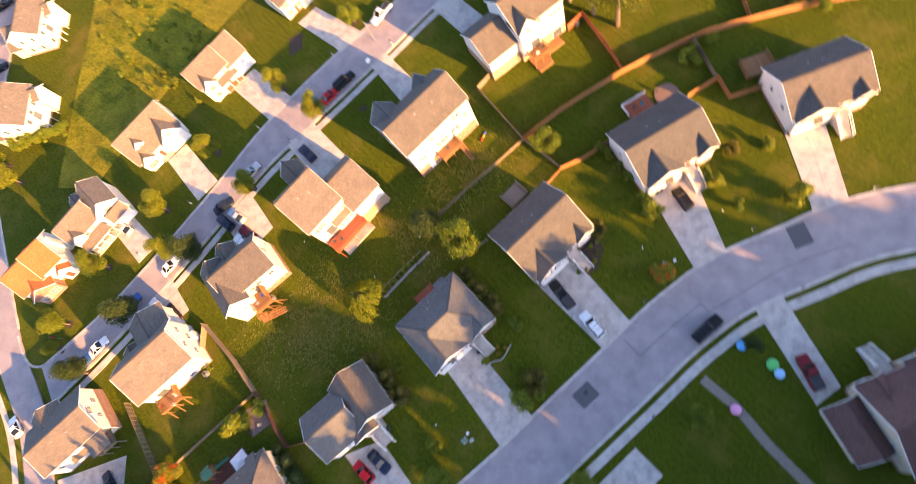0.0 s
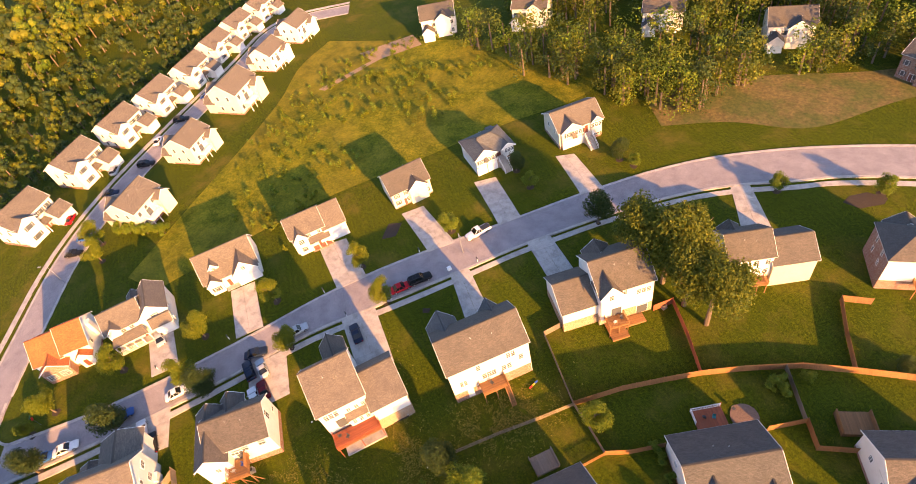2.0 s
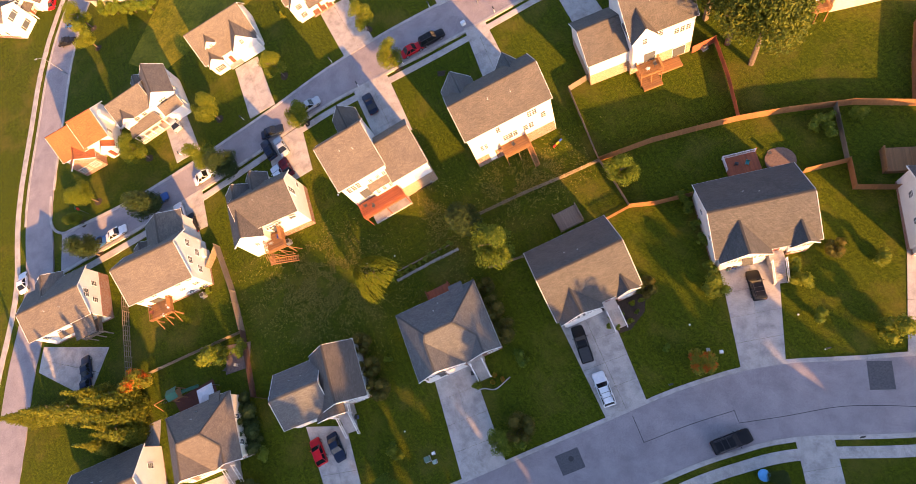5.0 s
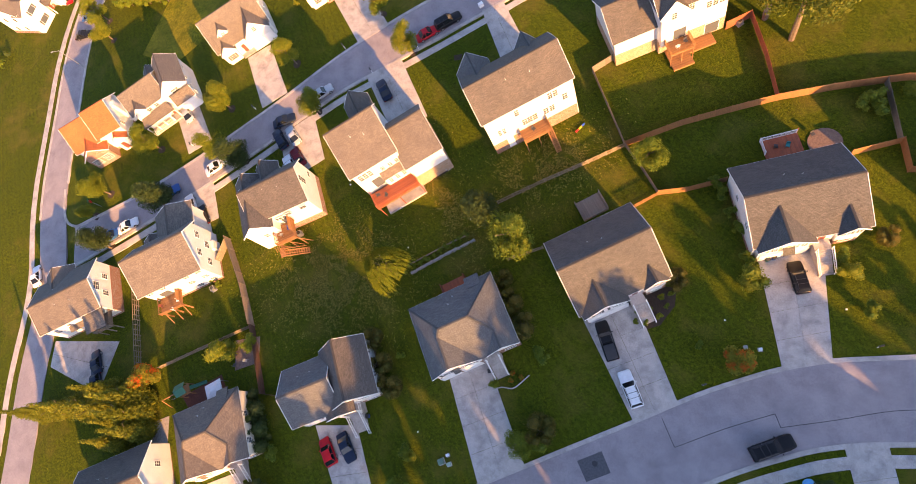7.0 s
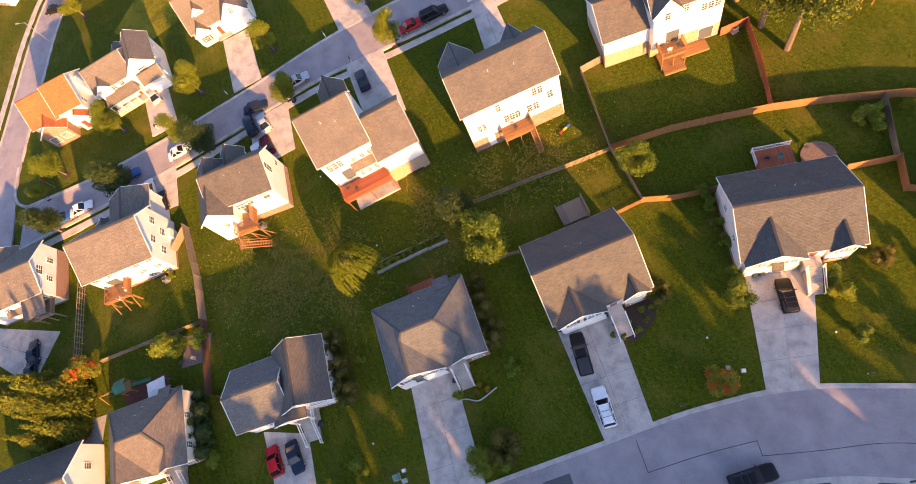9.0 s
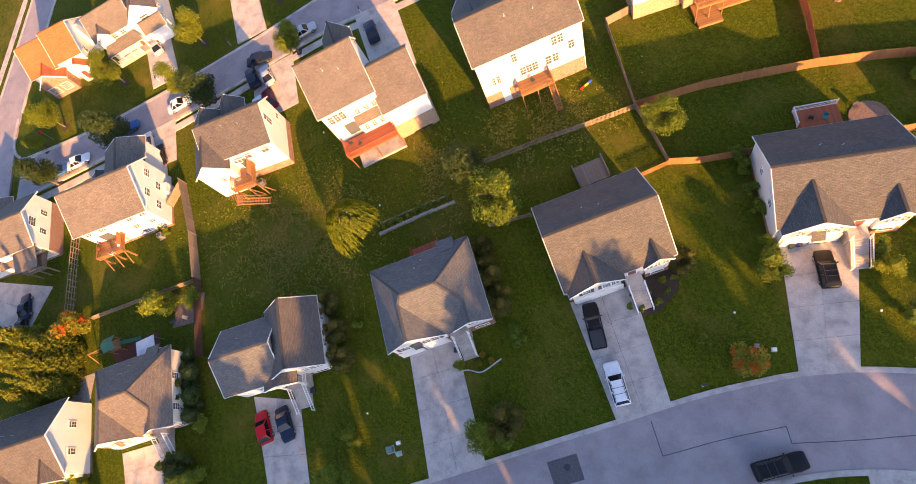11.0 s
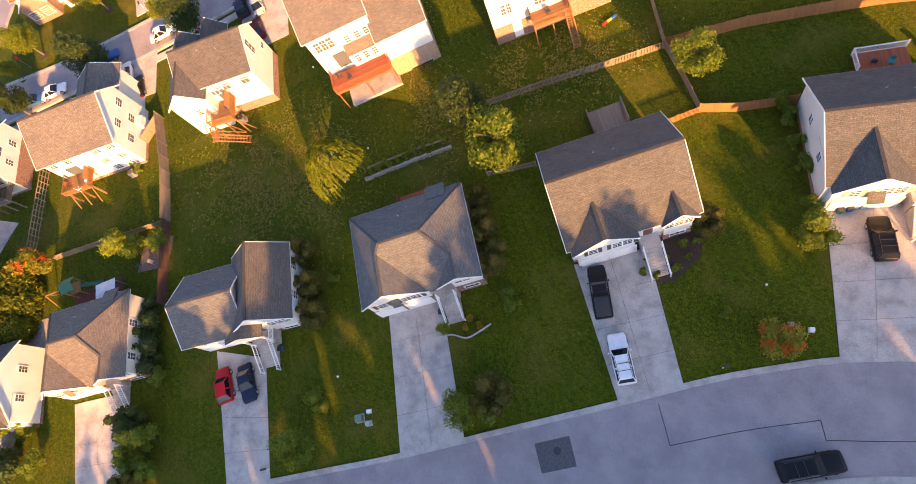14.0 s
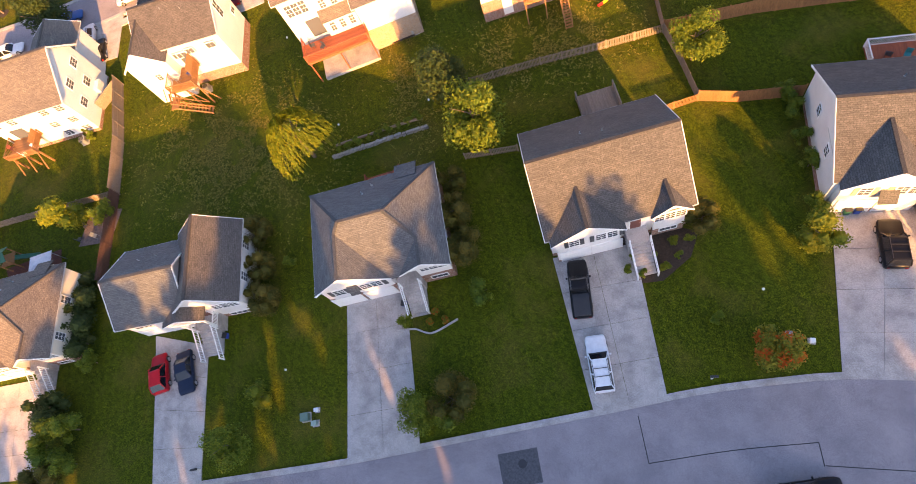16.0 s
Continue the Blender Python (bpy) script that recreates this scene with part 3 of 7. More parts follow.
    if trim:
        for a, b in eaves:
            beamp("gutter", h, GUTTER, a, b, 0.08, 0.11)
        for a, b in rakes:
            beamp("rake_board", h, TRIM, a, b, 0.05, 0.18)
    if ridge:
        beamp("ridge_cap", r, roof_mat, (ridge[0][0], ridge[0][1], ridge[0][2] + 0.02), (ridge[1][0], ridge[1][1], ridge[1][2] + 0.02), 0.3, 0.05)


FACE = {"F": 0, "R": 90, "B": 180, "L": 270}


def facing(face, u, at, z):
    """The pose of a thing on a wall: u along it, at its place across, its front looking out."""
    x, y = (u, at) if face in "FB" else (at, u)
    return pose(x, y, z, 0, 0, FACE[face])


def window(h, face, u, at, z, w=0.9, ht=1.3, shutters=None, cols=2, rows=3):
    root = new("window")
    root.parent = h
    root.matrix_basis = facing(face, u, at, z)
    bm = bmesh.new()
    for x0, x1, z0, z1 in ((-w / 2 - 0.07, -w / 2, -0.07, ht + 0.07), (w / 2, w / 2 + 0.07, -0.07, ht + 0.07), (-w / 2, w / 2, -0.07, 0), (-w / 2, w / 2, ht, ht + 0.07)):
        box_bm(bm, x0, x1, -0.05, 0.02, z0, z1)
    part("window_frame", bm, TRIM, root)
    bm = bmesh.new()
    for k in range(1, 1 if SIMPLE else cols):
        x = -w / 2 + w * k / cols
        box_bm(bm, x - 0.014, x + 0.014, -0.03, -0.012, 0, ht)
    for k in range(1, 1 if SIMPLE else rows):
        t = 0.03 if 2 * k == rows + 1 or 2 * k == rows else 0.014
        box_bm(bm, -w / 2, w / 2, -0.032, -0.011, ht * k / rows - t, ht * k / rows + t)
    if SIMPLE:
        bm.free()
    else:
        part("muntin_grid", bm, TRIM, root)["kind"] = "stuff"
    boxp("pane", root, GLASS, -w / 2, w / 2, -0.012, 0.0, 0, ht)
    if shutters:
        for s in (-1, 1):
            boxp("shutter", root, shutters, s * (w / 2 + 0.27) - 0.19, s * (w / 2 + 0.27) + 0.19, -0.05, 0, 0, ht, bevel=0.01)


def door(h, face, u, at, z, w=0.95, ht=2.05, mat=None):
    root = new("door")
    root.parent = h
    root.matrix_basis = facing(face, u, at, z)
    bm = bmesh.new()
    for x0, x1, z1 in ((-w / 2 - 0.09, -w / 2, ht + 0.09), (w / 2, w / 2 + 0.09, ht + 0.09)):
        box_bm(bm, x0, x1, -0.05, 0.02, 0, z1)
    box_bm(bm, -w / 2, w / 2, -0.05, 0.02, ht, ht + 0.09)
    part("door_frame", bm, TRIM, root)
    boxp("door_leaf", root, mat or DOOR_RED, -w / 2, w / 2, -0.03, 0, 0, ht)
    boxp("door_handle", root, STEEL, w / 2 - 0.12, w / 2 - 0.06, -0.08, -0.03, 0.95, 1.05)


def garage_door(h, u, at, z, w=2.6, ht=2.15):
    root = new("garage_door")
    root.parent = h
    root.matrix_basis = facing("F", u, at, z)
    for k in range(4):
        boxp("panel", root, TRIM, -w / 2, w / 2, -0.05, 0.0, ht * k / 4 + 0.012, ht * (k + 1) / 4 - 0.012, bevel=0.012)
    bm = bmesh.new()
    box_bm(bm, -w / 2 - 0.1, -w / 2, -0.07, 0, 0, ht + 0.1)
    box_bm(bm, w / 2, w / 2 + 0.1, -0.07, 0, 0, ht + 0.1)
    box_bm(bm, -w / 2, w / 2, -0.07, 0, ht, ht + 0.1)
    part("door_frame", bm, TRIM, root)


def railing(h, mat, pts, height=0.95, gap=0.13, post=0.1):
    """Rails with balusters along a line of points (x, y, z)."""
    for a, b in zip(pts, pts[1:]):
        a, b = Vector(a), Vector(b)
        beamp("handrail", h, mat, a + Vector((0, 0, height)), b + Vector((0, 0, height)), 0.09, 0.05)
        beamp("bottom_rail", h, mat, a + Vector((0, 0, 0.12)), b + Vector((0, 0, 0.12)), 0.05, 0.05)
        bm = bmesh.new()
        n = max(2, int((b - a).length / gap))
        for k in range(1, n):
            p = a.lerp(b, k / n)
            box_bm(bm, p.x - 0.017, p.x + 0.017, p.y - 0.017, p.y + 0.017, p.z + 0.12, p.z + height)
        ob = part("balustrade", bm, mat, h)
        ob["kind"] = "stuff"
    for p in pts:
        boxp("post", h, mat, p[0] - post / 2, p[0] + post / 2, p[1] - post / 2, p[1] + post / 2, p[2] - 0.1, p[2] + height + 0.08)


def steps(h, x, y, z, run, width, n, mat, rail=True):
    """A straight flight that goes down towards -y from (x, y, z)."""
    rise, tread = z / n, run / n
    for k in range(n):
        boxp("step", h, mat, x - width / 2, x + width / 2, y - tread * (k + 1), y - tread * k, -0.05, z - rise * (k + 0.999), bevel=0.01)
    if rail:
        for s in (-1, 1):
            xx = x + s * (width / 2 + 0.05)
            a, b = Vector((xx, y, z)), Vector((xx, y - run, rise))
            for hh in (0.15, 0.95):
                beamp("stair_rail", h, TRIM, a + Vector((0, 0, hh)), b + Vector((0, 0, hh)), 0.07, 0.07)
            bm = bmesh.new()
            for k in range(1, 12):
                p = a.lerp(b, k / 12)
                box_bm(bm, p.x - 0.018, p.x + 0.018, p.y - 0.018, p.y + 0.018, p.z + 0.15, p.z + 0.95)
            part("balustrade", bm, TRIM, h)["kind"] = "stuff"
            for p in (a, b):
                boxp("post", h, TRIM, p.x - 0.06, p.x + 0.06, p.y - 0.06, p.y + 0.06, p.z - 0.3, p.z + 1.05)


def vents(h, spots):
    for x, y, z in spots:
        bm = bmesh.new()
        bmesh.ops.create_cone(bm, cap_ends=True, segments=10, radius1=0.045, radius2=0.04, depth=0.4, matrix=Matrix.Translation((x, y, z + 0.2)))
        bmesh.ops.create_cone(bm, cap_ends=True, segments=10, radius1=0.12, radius2=0.05, depth=0.08, matrix=Matrix.Translation((x, y, z + 0.03)))
        part("roof_vent", bm, STEEL, h)


def house(x, y, yaw, label, z=None, size=(1, 1, 1)):
    return empty("house", pose(x, y, ground_z(x, y) if z is None else z, 0, 0, yaw) @ Matrix.Diagonal((*size, 1)), label, "house")


def split_foyer(x, y, yaw, W, D, z, kind, wall, roof_mat, label, shutters=None, base=BRICK, pent=True, size=(1, 1, 1), pitch=0.62):
    """A raised house: garage doors and short stairs in front, living floor over them. kind: gable or hip roof."""
    h = house(x, y, yaw, label, z, size)
    w, d = W / 2 - 0.4, D / 2 - 0.4
    EV = 4.9
    rise = d * pitch
    block(h, -w, w, -d, d, -0.6, EV, "x" if kind == "gable" else "hip", rise, wall, roof_mat, base=base, base_h=1.3)
    # garage wing under a front gable
    gx0, gx1 = -w + 0.42, -w + W * 0.47
    block(h, gx0, gx1, -d - 0.7, -d + 4.4, -0.6, EV, "y", (gx1 - gx0) / 2 * 0.72, wall, roof_mat, base=base, base_h=1.0)
    sx0, sx1 = w - W * 0.24, w - 0.42
    block(h, sx0, sx1, -d - 0.35, -d + 3.1, -0.6, EV, "y", (sx1 - sx0) / 2 * 0.95, wall, roof_mat, base=base, base_h=1.9)
    f = -d - 0.7
    for u in (gx0 + W * 0.125, gx0 + W * 0.345):
        garage_door(h, u, f - 0.03, -0.02)
        for k in (-0.5, 0.5) if u > gx0 + W * 0.2 else (0,):
            window(h, "F", u + k * 1.0, f - 0.01, 3.1, 0.85, 1.2, shutters if k == 0 else None)
        if shutters and u > gx0 + W * 0.2:
            for s in (-1, 1):
                boxp("shutter", h, shutters, u + s * 1.3 - 0.19, u + s * 1.3 + 0.19, f - 0.06, f - 0.01, 3.1, 4.3)
    sm_ = (sx0 + sx1) / 2
    for k in (-0.9, 0, 0.9):
        window(h, "F", sm_ + k, -d - 0.36, 3.1, 0.8, 1.2)
    window(h, "F", sm_, -d - 0.39, 0.75, 1.5, 0.6, cols=3, rows=1)
    # porch roof over the right garage door, stairs and door
    ex = (gx1 + sx0) / 2
    door(h, "F", ex, -d - 0.01, 2.1)
    boxp("porch", h, CONCRETE, ex - 0.95, ex + 0.95, -d - 1.5, -d, -0.3, 2.1)
    steps(h, ex, -d - 1.5, 2.1, 2.7, 1.7, 10, CONCRETE)
    if pent:
        slopes("porch_roof", h, roof_mat, [[(gx0 + W * 0.2, f - 0.8, EV - 2.0), (gx0 + W * 0.3, f - 0.8, EV - 2.0), (gx0 + W * 0.3, f, EV - 1.0), (gx0 + W * 0.2, f, EV - 1.0)]], 0.1)
    for u, zz in ((-d * 0.4, 3.1), (d * 0.35, 3.1)):
        window(h, "L", u, -w - 0.01, zz, 0.8, 1.1)
        window(h, "R", u, w + 0.01, zz, 0.8, 1.1)
    for u in (-w * 0.6, 0, w * 0.55):
        window(h, "B", u, d + 0.01, 3.0, 1.0, 1.2)
    vents(h, [(-w * 0.2, d * 0.45, EV + rise * 0.55 + 0.15), (w * 0.1, d * 0.35, EV + rise * 0.65 + 0.15)])
    return h


def hip_foyer(x, y, yaw, k, z, wall, roof_mat, label, shutters, size=(1, 1, 1)):
    """A raised house under a hip roof with a broad gable over the garage and a small one beside the stairs. k scales the plan."""
    h = house(x, y, yaw, label, z, size)
    ze, zg, zr, zs = 4.75, 4.75 + 2.56 * k, 4.75 + 3.04 * k, 4.75 + 1.52 * k
    X0, X1, Y0, Y1 = -6.15 * k, 6.3 * k, -5.15 * k, 5.9 * k
    ra, rb, g0, s0 = (-2.35 * k, 0.35 * k, zr), (1.7 * k, 0.35 * k, zr), (-2.95 * k, -0.52 * k, zg), (4.0 * k, -2.4 * k, zs)
    g1, s1, va, vb = (-2.95 * k, Y0, zg), (4.0 * k, Y0, zs), (0.95 * k, Y0, ze), (1.7 * k, Y0, ze)
    roof = new("roof")
    roof.parent = h
    for f in ([(X0, Y1, ze), (X0, Y0, ze), g1, g0, ra], [(X1, Y1, ze), (X0, Y1, ze), ra, rb], [(X1, Y0, ze), (X1, Y1, ze), rb, s0, s1], [va, vb, s0, rb, ra, g0], [va, g0, g1], [vb, s1, s0]):
        slopes("roof_slope", roof, roof_mat, [f])
    for a, b in ((ra, rb), (g0, g1), (s0, s1), (rb, s0), (rb, (X1, Y1, ze)), (ra, (X0, Y1, ze)), (ra, g0)):
        beamp("ridge_cap", roof, roof_mat, Vector(a) + Vector((0, 0, 0.02)), Vector(b) + Vector((0, 0, 0.02)), 0.28, 0.06)
    x0, x1, y0, y1 = X0 + 0.4, X1 - 0.4, Y0 + 0.35, Y1 - 0.4
    sx = 2.95 * k
    bm = bmesh.new()
    box_bm(bm, x0, x1, -3.0 * k, y1, -0.6, ze + 0.1)
    box_bm(bm, x0, 0.6 * k, y0 + 0.01, -3.0 * k, -0.6, ze - 0.05)
    box_bm(bm, sx, x1, y0 + 0.35, -3.0 * k, -0.6, ze - 0.05)
    part("wall", bm, wall, h)
    for a, b, p, yy in ((x0, 0.75 * k, g1, y0), (sx - 0.9 * k, x1, s1, y0 + 0.02)):
        bm = bmesh.new()
        ring = [(a, ze - 0.4), (b, ze - 0.4), (b, ze - 0.02), (p[0], p[2] - 0.2), (a, ze - 0.02)]
        q = [bm.verts.new((u, yy, w)) for u, w in ring]
        r = [bm.verts.new((u, yy + 0.2, w)) for u, w in ring]
        bm.faces.new(q)
        bm.faces.new(r[::-1])
        for n in range(5):
            bm.faces.new((q[n], r[n], r[(n + 1) % 5], q[(n + 1) % 5]))
        part("gable", bm, wall, h)
    for a, b, c in (((X0, Y0, ze - 0.1), (g1[0], Y0, zg - 0.1), (0.95 * k, Y0, ze - 0.1)), ((1.7 * k, Y0, ze - 0.1), (s1[0], Y0, zs - 0.1), (X1, Y0, ze - 0.1))):
        beamp("rake_board", h, TRIM, a, b, 0.05, 0.18)
        beamp("rake_board", h, TRIM, b, c, 0.06, 0.24)
    for a, b in (((X0, Y0, ze - 0.1), (X0, Y1, ze - 0.1)), ((X1, Y0, ze - 0.1), (X1, Y1, ze - 0.1)), ((X0, Y1, ze - 0.1), (X1, Y1, ze - 0.1))):
        beamp("gutter", h, GUTTER, a, b, 0.08, 0.11)
    boxp("brick_base", h, BRICK, sx - 0.02, x1 + 0.03, y0 + 0.32, y1 + 0.03, -0.62, 1.9)
    for a, b in ((x0 - 0.02, x0 + 0.45), (-2.75 * k - 0.2, -2.75 * k + 0.2), (0.2 * k, 0.62 * k)):
        boxp("brick_pier", h, BRICK, a, b, y0 - 0.03, y0 + 0.2, -0.6, 2.35)
    for u in (-4.35 * k, -1.15 * k):
        garage_door(h, u, y0 - 0.02, -0.02, 2.6 * k + 0.1)
    window(h, "F", -4.3 * k, y0 - 0.01, 3.05, 1.0, 1.15, shutters)
    for u in (-1.75 * k, -0.75 * k):
        window(h, "F", u, y0 - 0.01, 3.05, 0.9, 1.15)
    for s in (-1, 1):
        boxp("shutter", h, shutters, -1.25 * k + s * 1.3 - 0.19, -1.25 * k + s * 1.3 + 0.19, y0 - 0.06, y0 - 0.01, 3.05, 4.2)
    slopes("pent_roof", h, roof_mat, [[(-3.3 * k, y0 - 0.5, 3.3), (-2.35 * k, y0 - 0.5, 3.3), (-2.35 * k, y0, 4.5), (-3.3 * k, y0, 4.5)]], 0.1)
    for u in (3.75, 4.55, 5.35):
        window(h, "F", u * k - 0.05, y0 + 0.34, 3.05, 0.75, 1.15)
    window(h, "F", 4.5 * k, y0 + 0.31, 0.8, 1.5, 0.6, cols=3, rows=1)
    ex = 1.85 * k
    door(h, "F", ex, -3.02 * k, 2.0, 1.0, 2.05, DOOR_RED)
    boxp("porch", h, CONCRETE, 0.65 * k, sx - 0.03, y0 - 0.3, -3.0 * k, -0.3, 2.0)
    steps(h, ex + 0.1, y0 - 0.3, 2.0, 2.6, 1.7, 9, CONCRETE)
    for u in (-2.4 * k, 1.8 * k):
        window(h, "L", u, x0 - 0.01, 3.0, 0.8, 1.15)
        window(h, "R", u, x1 + 0.01, 3.0, 0.8, 1.15)
    for u in (-3.5 * k, -0.6 * k):
        window(h, "B", u, y1 + 0.01, 3.0, 1.0, 1.2)
    block(h, 2.7 * k, 4.4 * k, y1, y1 + 0.7, 1.6, ze - 0.25, "none", 0, wall, roof_mat)
    slopes("bay_roof", h, roof_mat, [[(4.6 * k, y1 + 1.1, ze + 0.02), (2.5 * k, y1 + 1.1, ze + 0.02), (2.5 * k, Y1 - 1.2, ze + 0.72), (4.6 * k, Y1 - 1.2, ze + 0.72)]], 0.12)
    vents(h, [(-0.4 * k, 3.6 * k, 6.15), (0.4 * k, 4.6 * k, 5.6)])
    return h


def deck(h, x0, x1, y0, y1, z, mat, legs=True, stair=None):
    n = int((y1 - y0) / 0.15)
    root = new("deck")
    root.parent = h
    for k in range(n):
        y = y0 + (y1 - y0) * k / n
        boxp("board", root, mat, x0, x1, y + 0.006, y + (y1 - y0) / n - 0.006, z - 0.04, z)
    for yy in (y0 + 0.1, y1 - 0.1):
        beamp("joist", root, mat, (x0, yy, z - 0.16), (x1, yy, z - 0.16), 0.06, 0.22)
    if legs:
        for xx in (x0 + 0.1, (x0 + x1) / 2, x1 - 0.1):
            boxp("leg", root, mat, xx - 0.075, xx + 0.075, y1 - 0.3, y1 - 0.15, -1.2, z - 0.05)
    railing(root, mat, [(x0, y0 + 0.1, z), (x0, y1, z), (x1, y1, z), (x1, y0 + 0.1, z)])
    if stair:
        sx, side = stair
        a, b = Vector((sx, y1, z)), Vector((sx, y1 + z * 1.25, 0))
        for o in (-0.45, 0.45):
            beamp("stringer", root, mat, a + Vector((o, 0, -0.1)), b + Vector((o, 0, 0)), 0.05, 0.26)
            beamp("stair_rail", root, mat, a + Vector((o, 0, 0.9)), b + Vector((o, 0, 0.95)), 0.06, 0.08)
            for k in (0.02, 0.5, 0.98):
                p = a.lerp(b, k)
                beamp("rail_post", root, mat, p + Vector((o, 0, -0.1)), p + Vector((o, 0, 0.95)), 0.08, 0.08)
        m = max(3, int(z / 0.19))
        for k in range(m):
            p = a.lerp(b, (k + 0.5) / m)
            boxp("step", root, mat, sx - 0.45, sx + 0.45, p.y - 0.14, p.y + 0.14, p.z - 0.04, p.z)
    return root


def tall_house(x, y, yaw, W, D, eave, label, wall, roof_mat, base=BRICK, base_h=2.3, z=None, rise=None, rows=(3.3, 5.9), front=True, hip=False, n=4, size=(1, 1, 1), deep=None, peak=0.5):
    """A two-storey house over a walk-out basement; its back looks to +y."""
    h = house(x, y, yaw, label, z, size)
    w, d = W / 2 - 0.4, D / 2 - 0.4
    rise = rise or d * 0.6
    block(h, -w, w, -d if deep is None else deep, d, -0.8, eave, "hip" if hip else "x", rise, wall, roof_mat, base=base, base_h=base_h + 0.8, peak=peak)
    for zz in rows:
        for k in range(n):
            u = -w + 2 * w * (k + 0.5) / n
            window(h, "B", u, d + 0.01, zz, 0.95, 1.35)
            if front:
                window(h, "F", u, -d - 0.01, zz, 0.95, 1.35, DARK)
        for u in (-d * 0.4, d * 0.35):
            window(h, "L", u, -w - 0.01, zz, 0.85, 1.3)
            window(h, "R", u, w + 0.01, zz, 0.85, 1.3)
    if front:
        block(h, -w * 0.15, w * 0.75, -d - 1.2, -d + 2, 0, eave - 0.3, "y", w * 0.32, wall, roof_mat)
        door(h, "F", -w * 0.4, -d - 0.02, 0.2)
    vents(h, [(-w * 0.3, d * 0.4, eave + rise * 0.6 + 0.15), (w * 0.2, d * 0.3, eave + rise * 0.7 + 0.15)])
    return h


# near row, along the near street
hip_foyer(-25.9, 18.1, 58, 1.0, 0.15, WHITE, GREY, "white-sided raised house with a grey hip roof and front stairs", DARK, (1.06, 0.99, 1))
split_foyer(-14.9, 36.8, 58.5, 13.0, 11.5, 0.1, "gable", WHITE, TAN_SHADED, "cream-sided raised house with a tan gable roof beside its driveway", DARK, pent=False, pitch=0.72)
split_foyer(0.5, 56.0, 44.2, 13.5, 11.4, 0.3, "gable", WHITE, TAN_SHADED, "white-sided raised house with a tan gable roof and two front gables", SHUT_TAN, pitch=0.58)
split_foyer(21.3, 69.8, 33, 13.0, 10.5, 0.3, "gable", WHITE, BROWN, "white-sided raised house with a brown roof and white stairs", DARK)
bb = house(-39.4, -0.1, 55.8, "white-sided raised house with a grey roof and white stairs", -0.2, (1.18, 1.11, 0.93))
block(bb, -5.0, 1.4, -4.4, 2.8, -0.6, 5.0, "x", 2.75, WHITE, GREY, base=BRICK, base_h=1.2)
block(bb, 0.7, 6.4, -4.1, 3.3, -0.6, 5.3, "y", 2.9, WHITE, BROWN, base=BRICK, base_h=1.9)
for u in (-3.5, -0.8):
    garage_door(bb, u, -4.43, -0.02, 2.5)
    window(bb, "F", u - 0.45, -4.41, 3.1, 0.8, 1.2)
    window(bb, "F", u + 0.45, -4.41, 3.1, 0.8, 1.2)
for u in (4.0, 4.8, 5.6):
    window(bb, "F", u, -4.11, 3.3, 0.72, 1.15)
window(bb, "F", 4.8, -4.14, 0.9, 1.6, 0.6, cols=3, rows=1)
for u in (-1.6, 1.6):
    window(bb, "R", u, 6.41, 3.0, 0.8, 1.2)
boxp("brick_pier", bb, BRICK, -2.3, -2.0, -4.46, -4.2, -0.6, 2.35)
slopes("porch_roof", bb, BROWN, [[(3.35, -5.5, 4.75), (3.35, -3.6, 4.75), (1.35, -3.6, 5.9), (1.35, -5.5, 5.9)], [(-0.65, -3.6, 4.75), (-0.65, -5.5, 4.75), (1.35, -5.5, 5.9), (1.35, -3.6, 5.9)]])
for a, b in (((-0.65, -5.5, 4.66), (1.35, -5.5, 5.82)), ((1.35, -5.5, 5.82), (3.35, -5.5, 4.66))):
    beamp("rake_board", bb, TRIM, a, b, 0.07, 0.26)
boxp("porch_beam", bb, TRIM, -0.5, 3.2, -5.45, -5.28, 4.42, 4.66)
for u in (0.95, 3.15):
    boxp("porch_post", bb, TRIM, u - 0.08, u + 0.08, -5.45, -5.29, -0.2, 4.5)
boxp("porch", bb, CONCRETE, 0.9, 3.3, -5.5, -4.0, -0.3, 2.1)
railing(bb, TRIM, [(1.0, -4.5, 2.1), (1.0, -5.4, 2.1)])
railing(bb, TRIM, [(3.2, -4.2, 2.1), (3.2, -5.4, 2.1)])
steps(bb, 2.15, -5.5, 2.1, 2.7, 1.7, 10, CONCRETE)
door(bb, "F", 2.2, -4.13, 2.1, 1.0, 2.05, DOOR_RED)
vents(bb, [(-2.6, 1.2, 6.3), (-0.9, 1.3, 6.2)])
hip_foyer(-49.2, -17.9, 57, 0.98, -0.3, CREAM, TAN, "cream-sided raised house with a tan hip roof", DARK)
split_foyer(-57.2, -33.6, 57, 14.4, 10.4, -0.2, "gable", WHITE, BROWN, "white-sided raised house with a brown gable roof", DARK)
zz = split_foyer(40.9, 24.4, 220, 15.0, 12.2, 0.1, "gable", BEIGE, RED, "beige-sided house with a dark red shingle roof", DARK)
block(zz, 6.7, 11.6, -4.6, 2.6, -0.3, 3.0, "y", 1.7, BEIGE, RED)
split_foyer(24.9, -2.4, 238, 13.0, 11.0, 0.1, "gable", WHITE, BROWN, "white-sided house with a brown roof across the street", DARK)
split_foyer(8.4, -34.4, 236, 13.0, 11.0, 0.1, "gable", WHITE, TAN_SHADED, "white-sided house with a tan roof across the street", DARK)
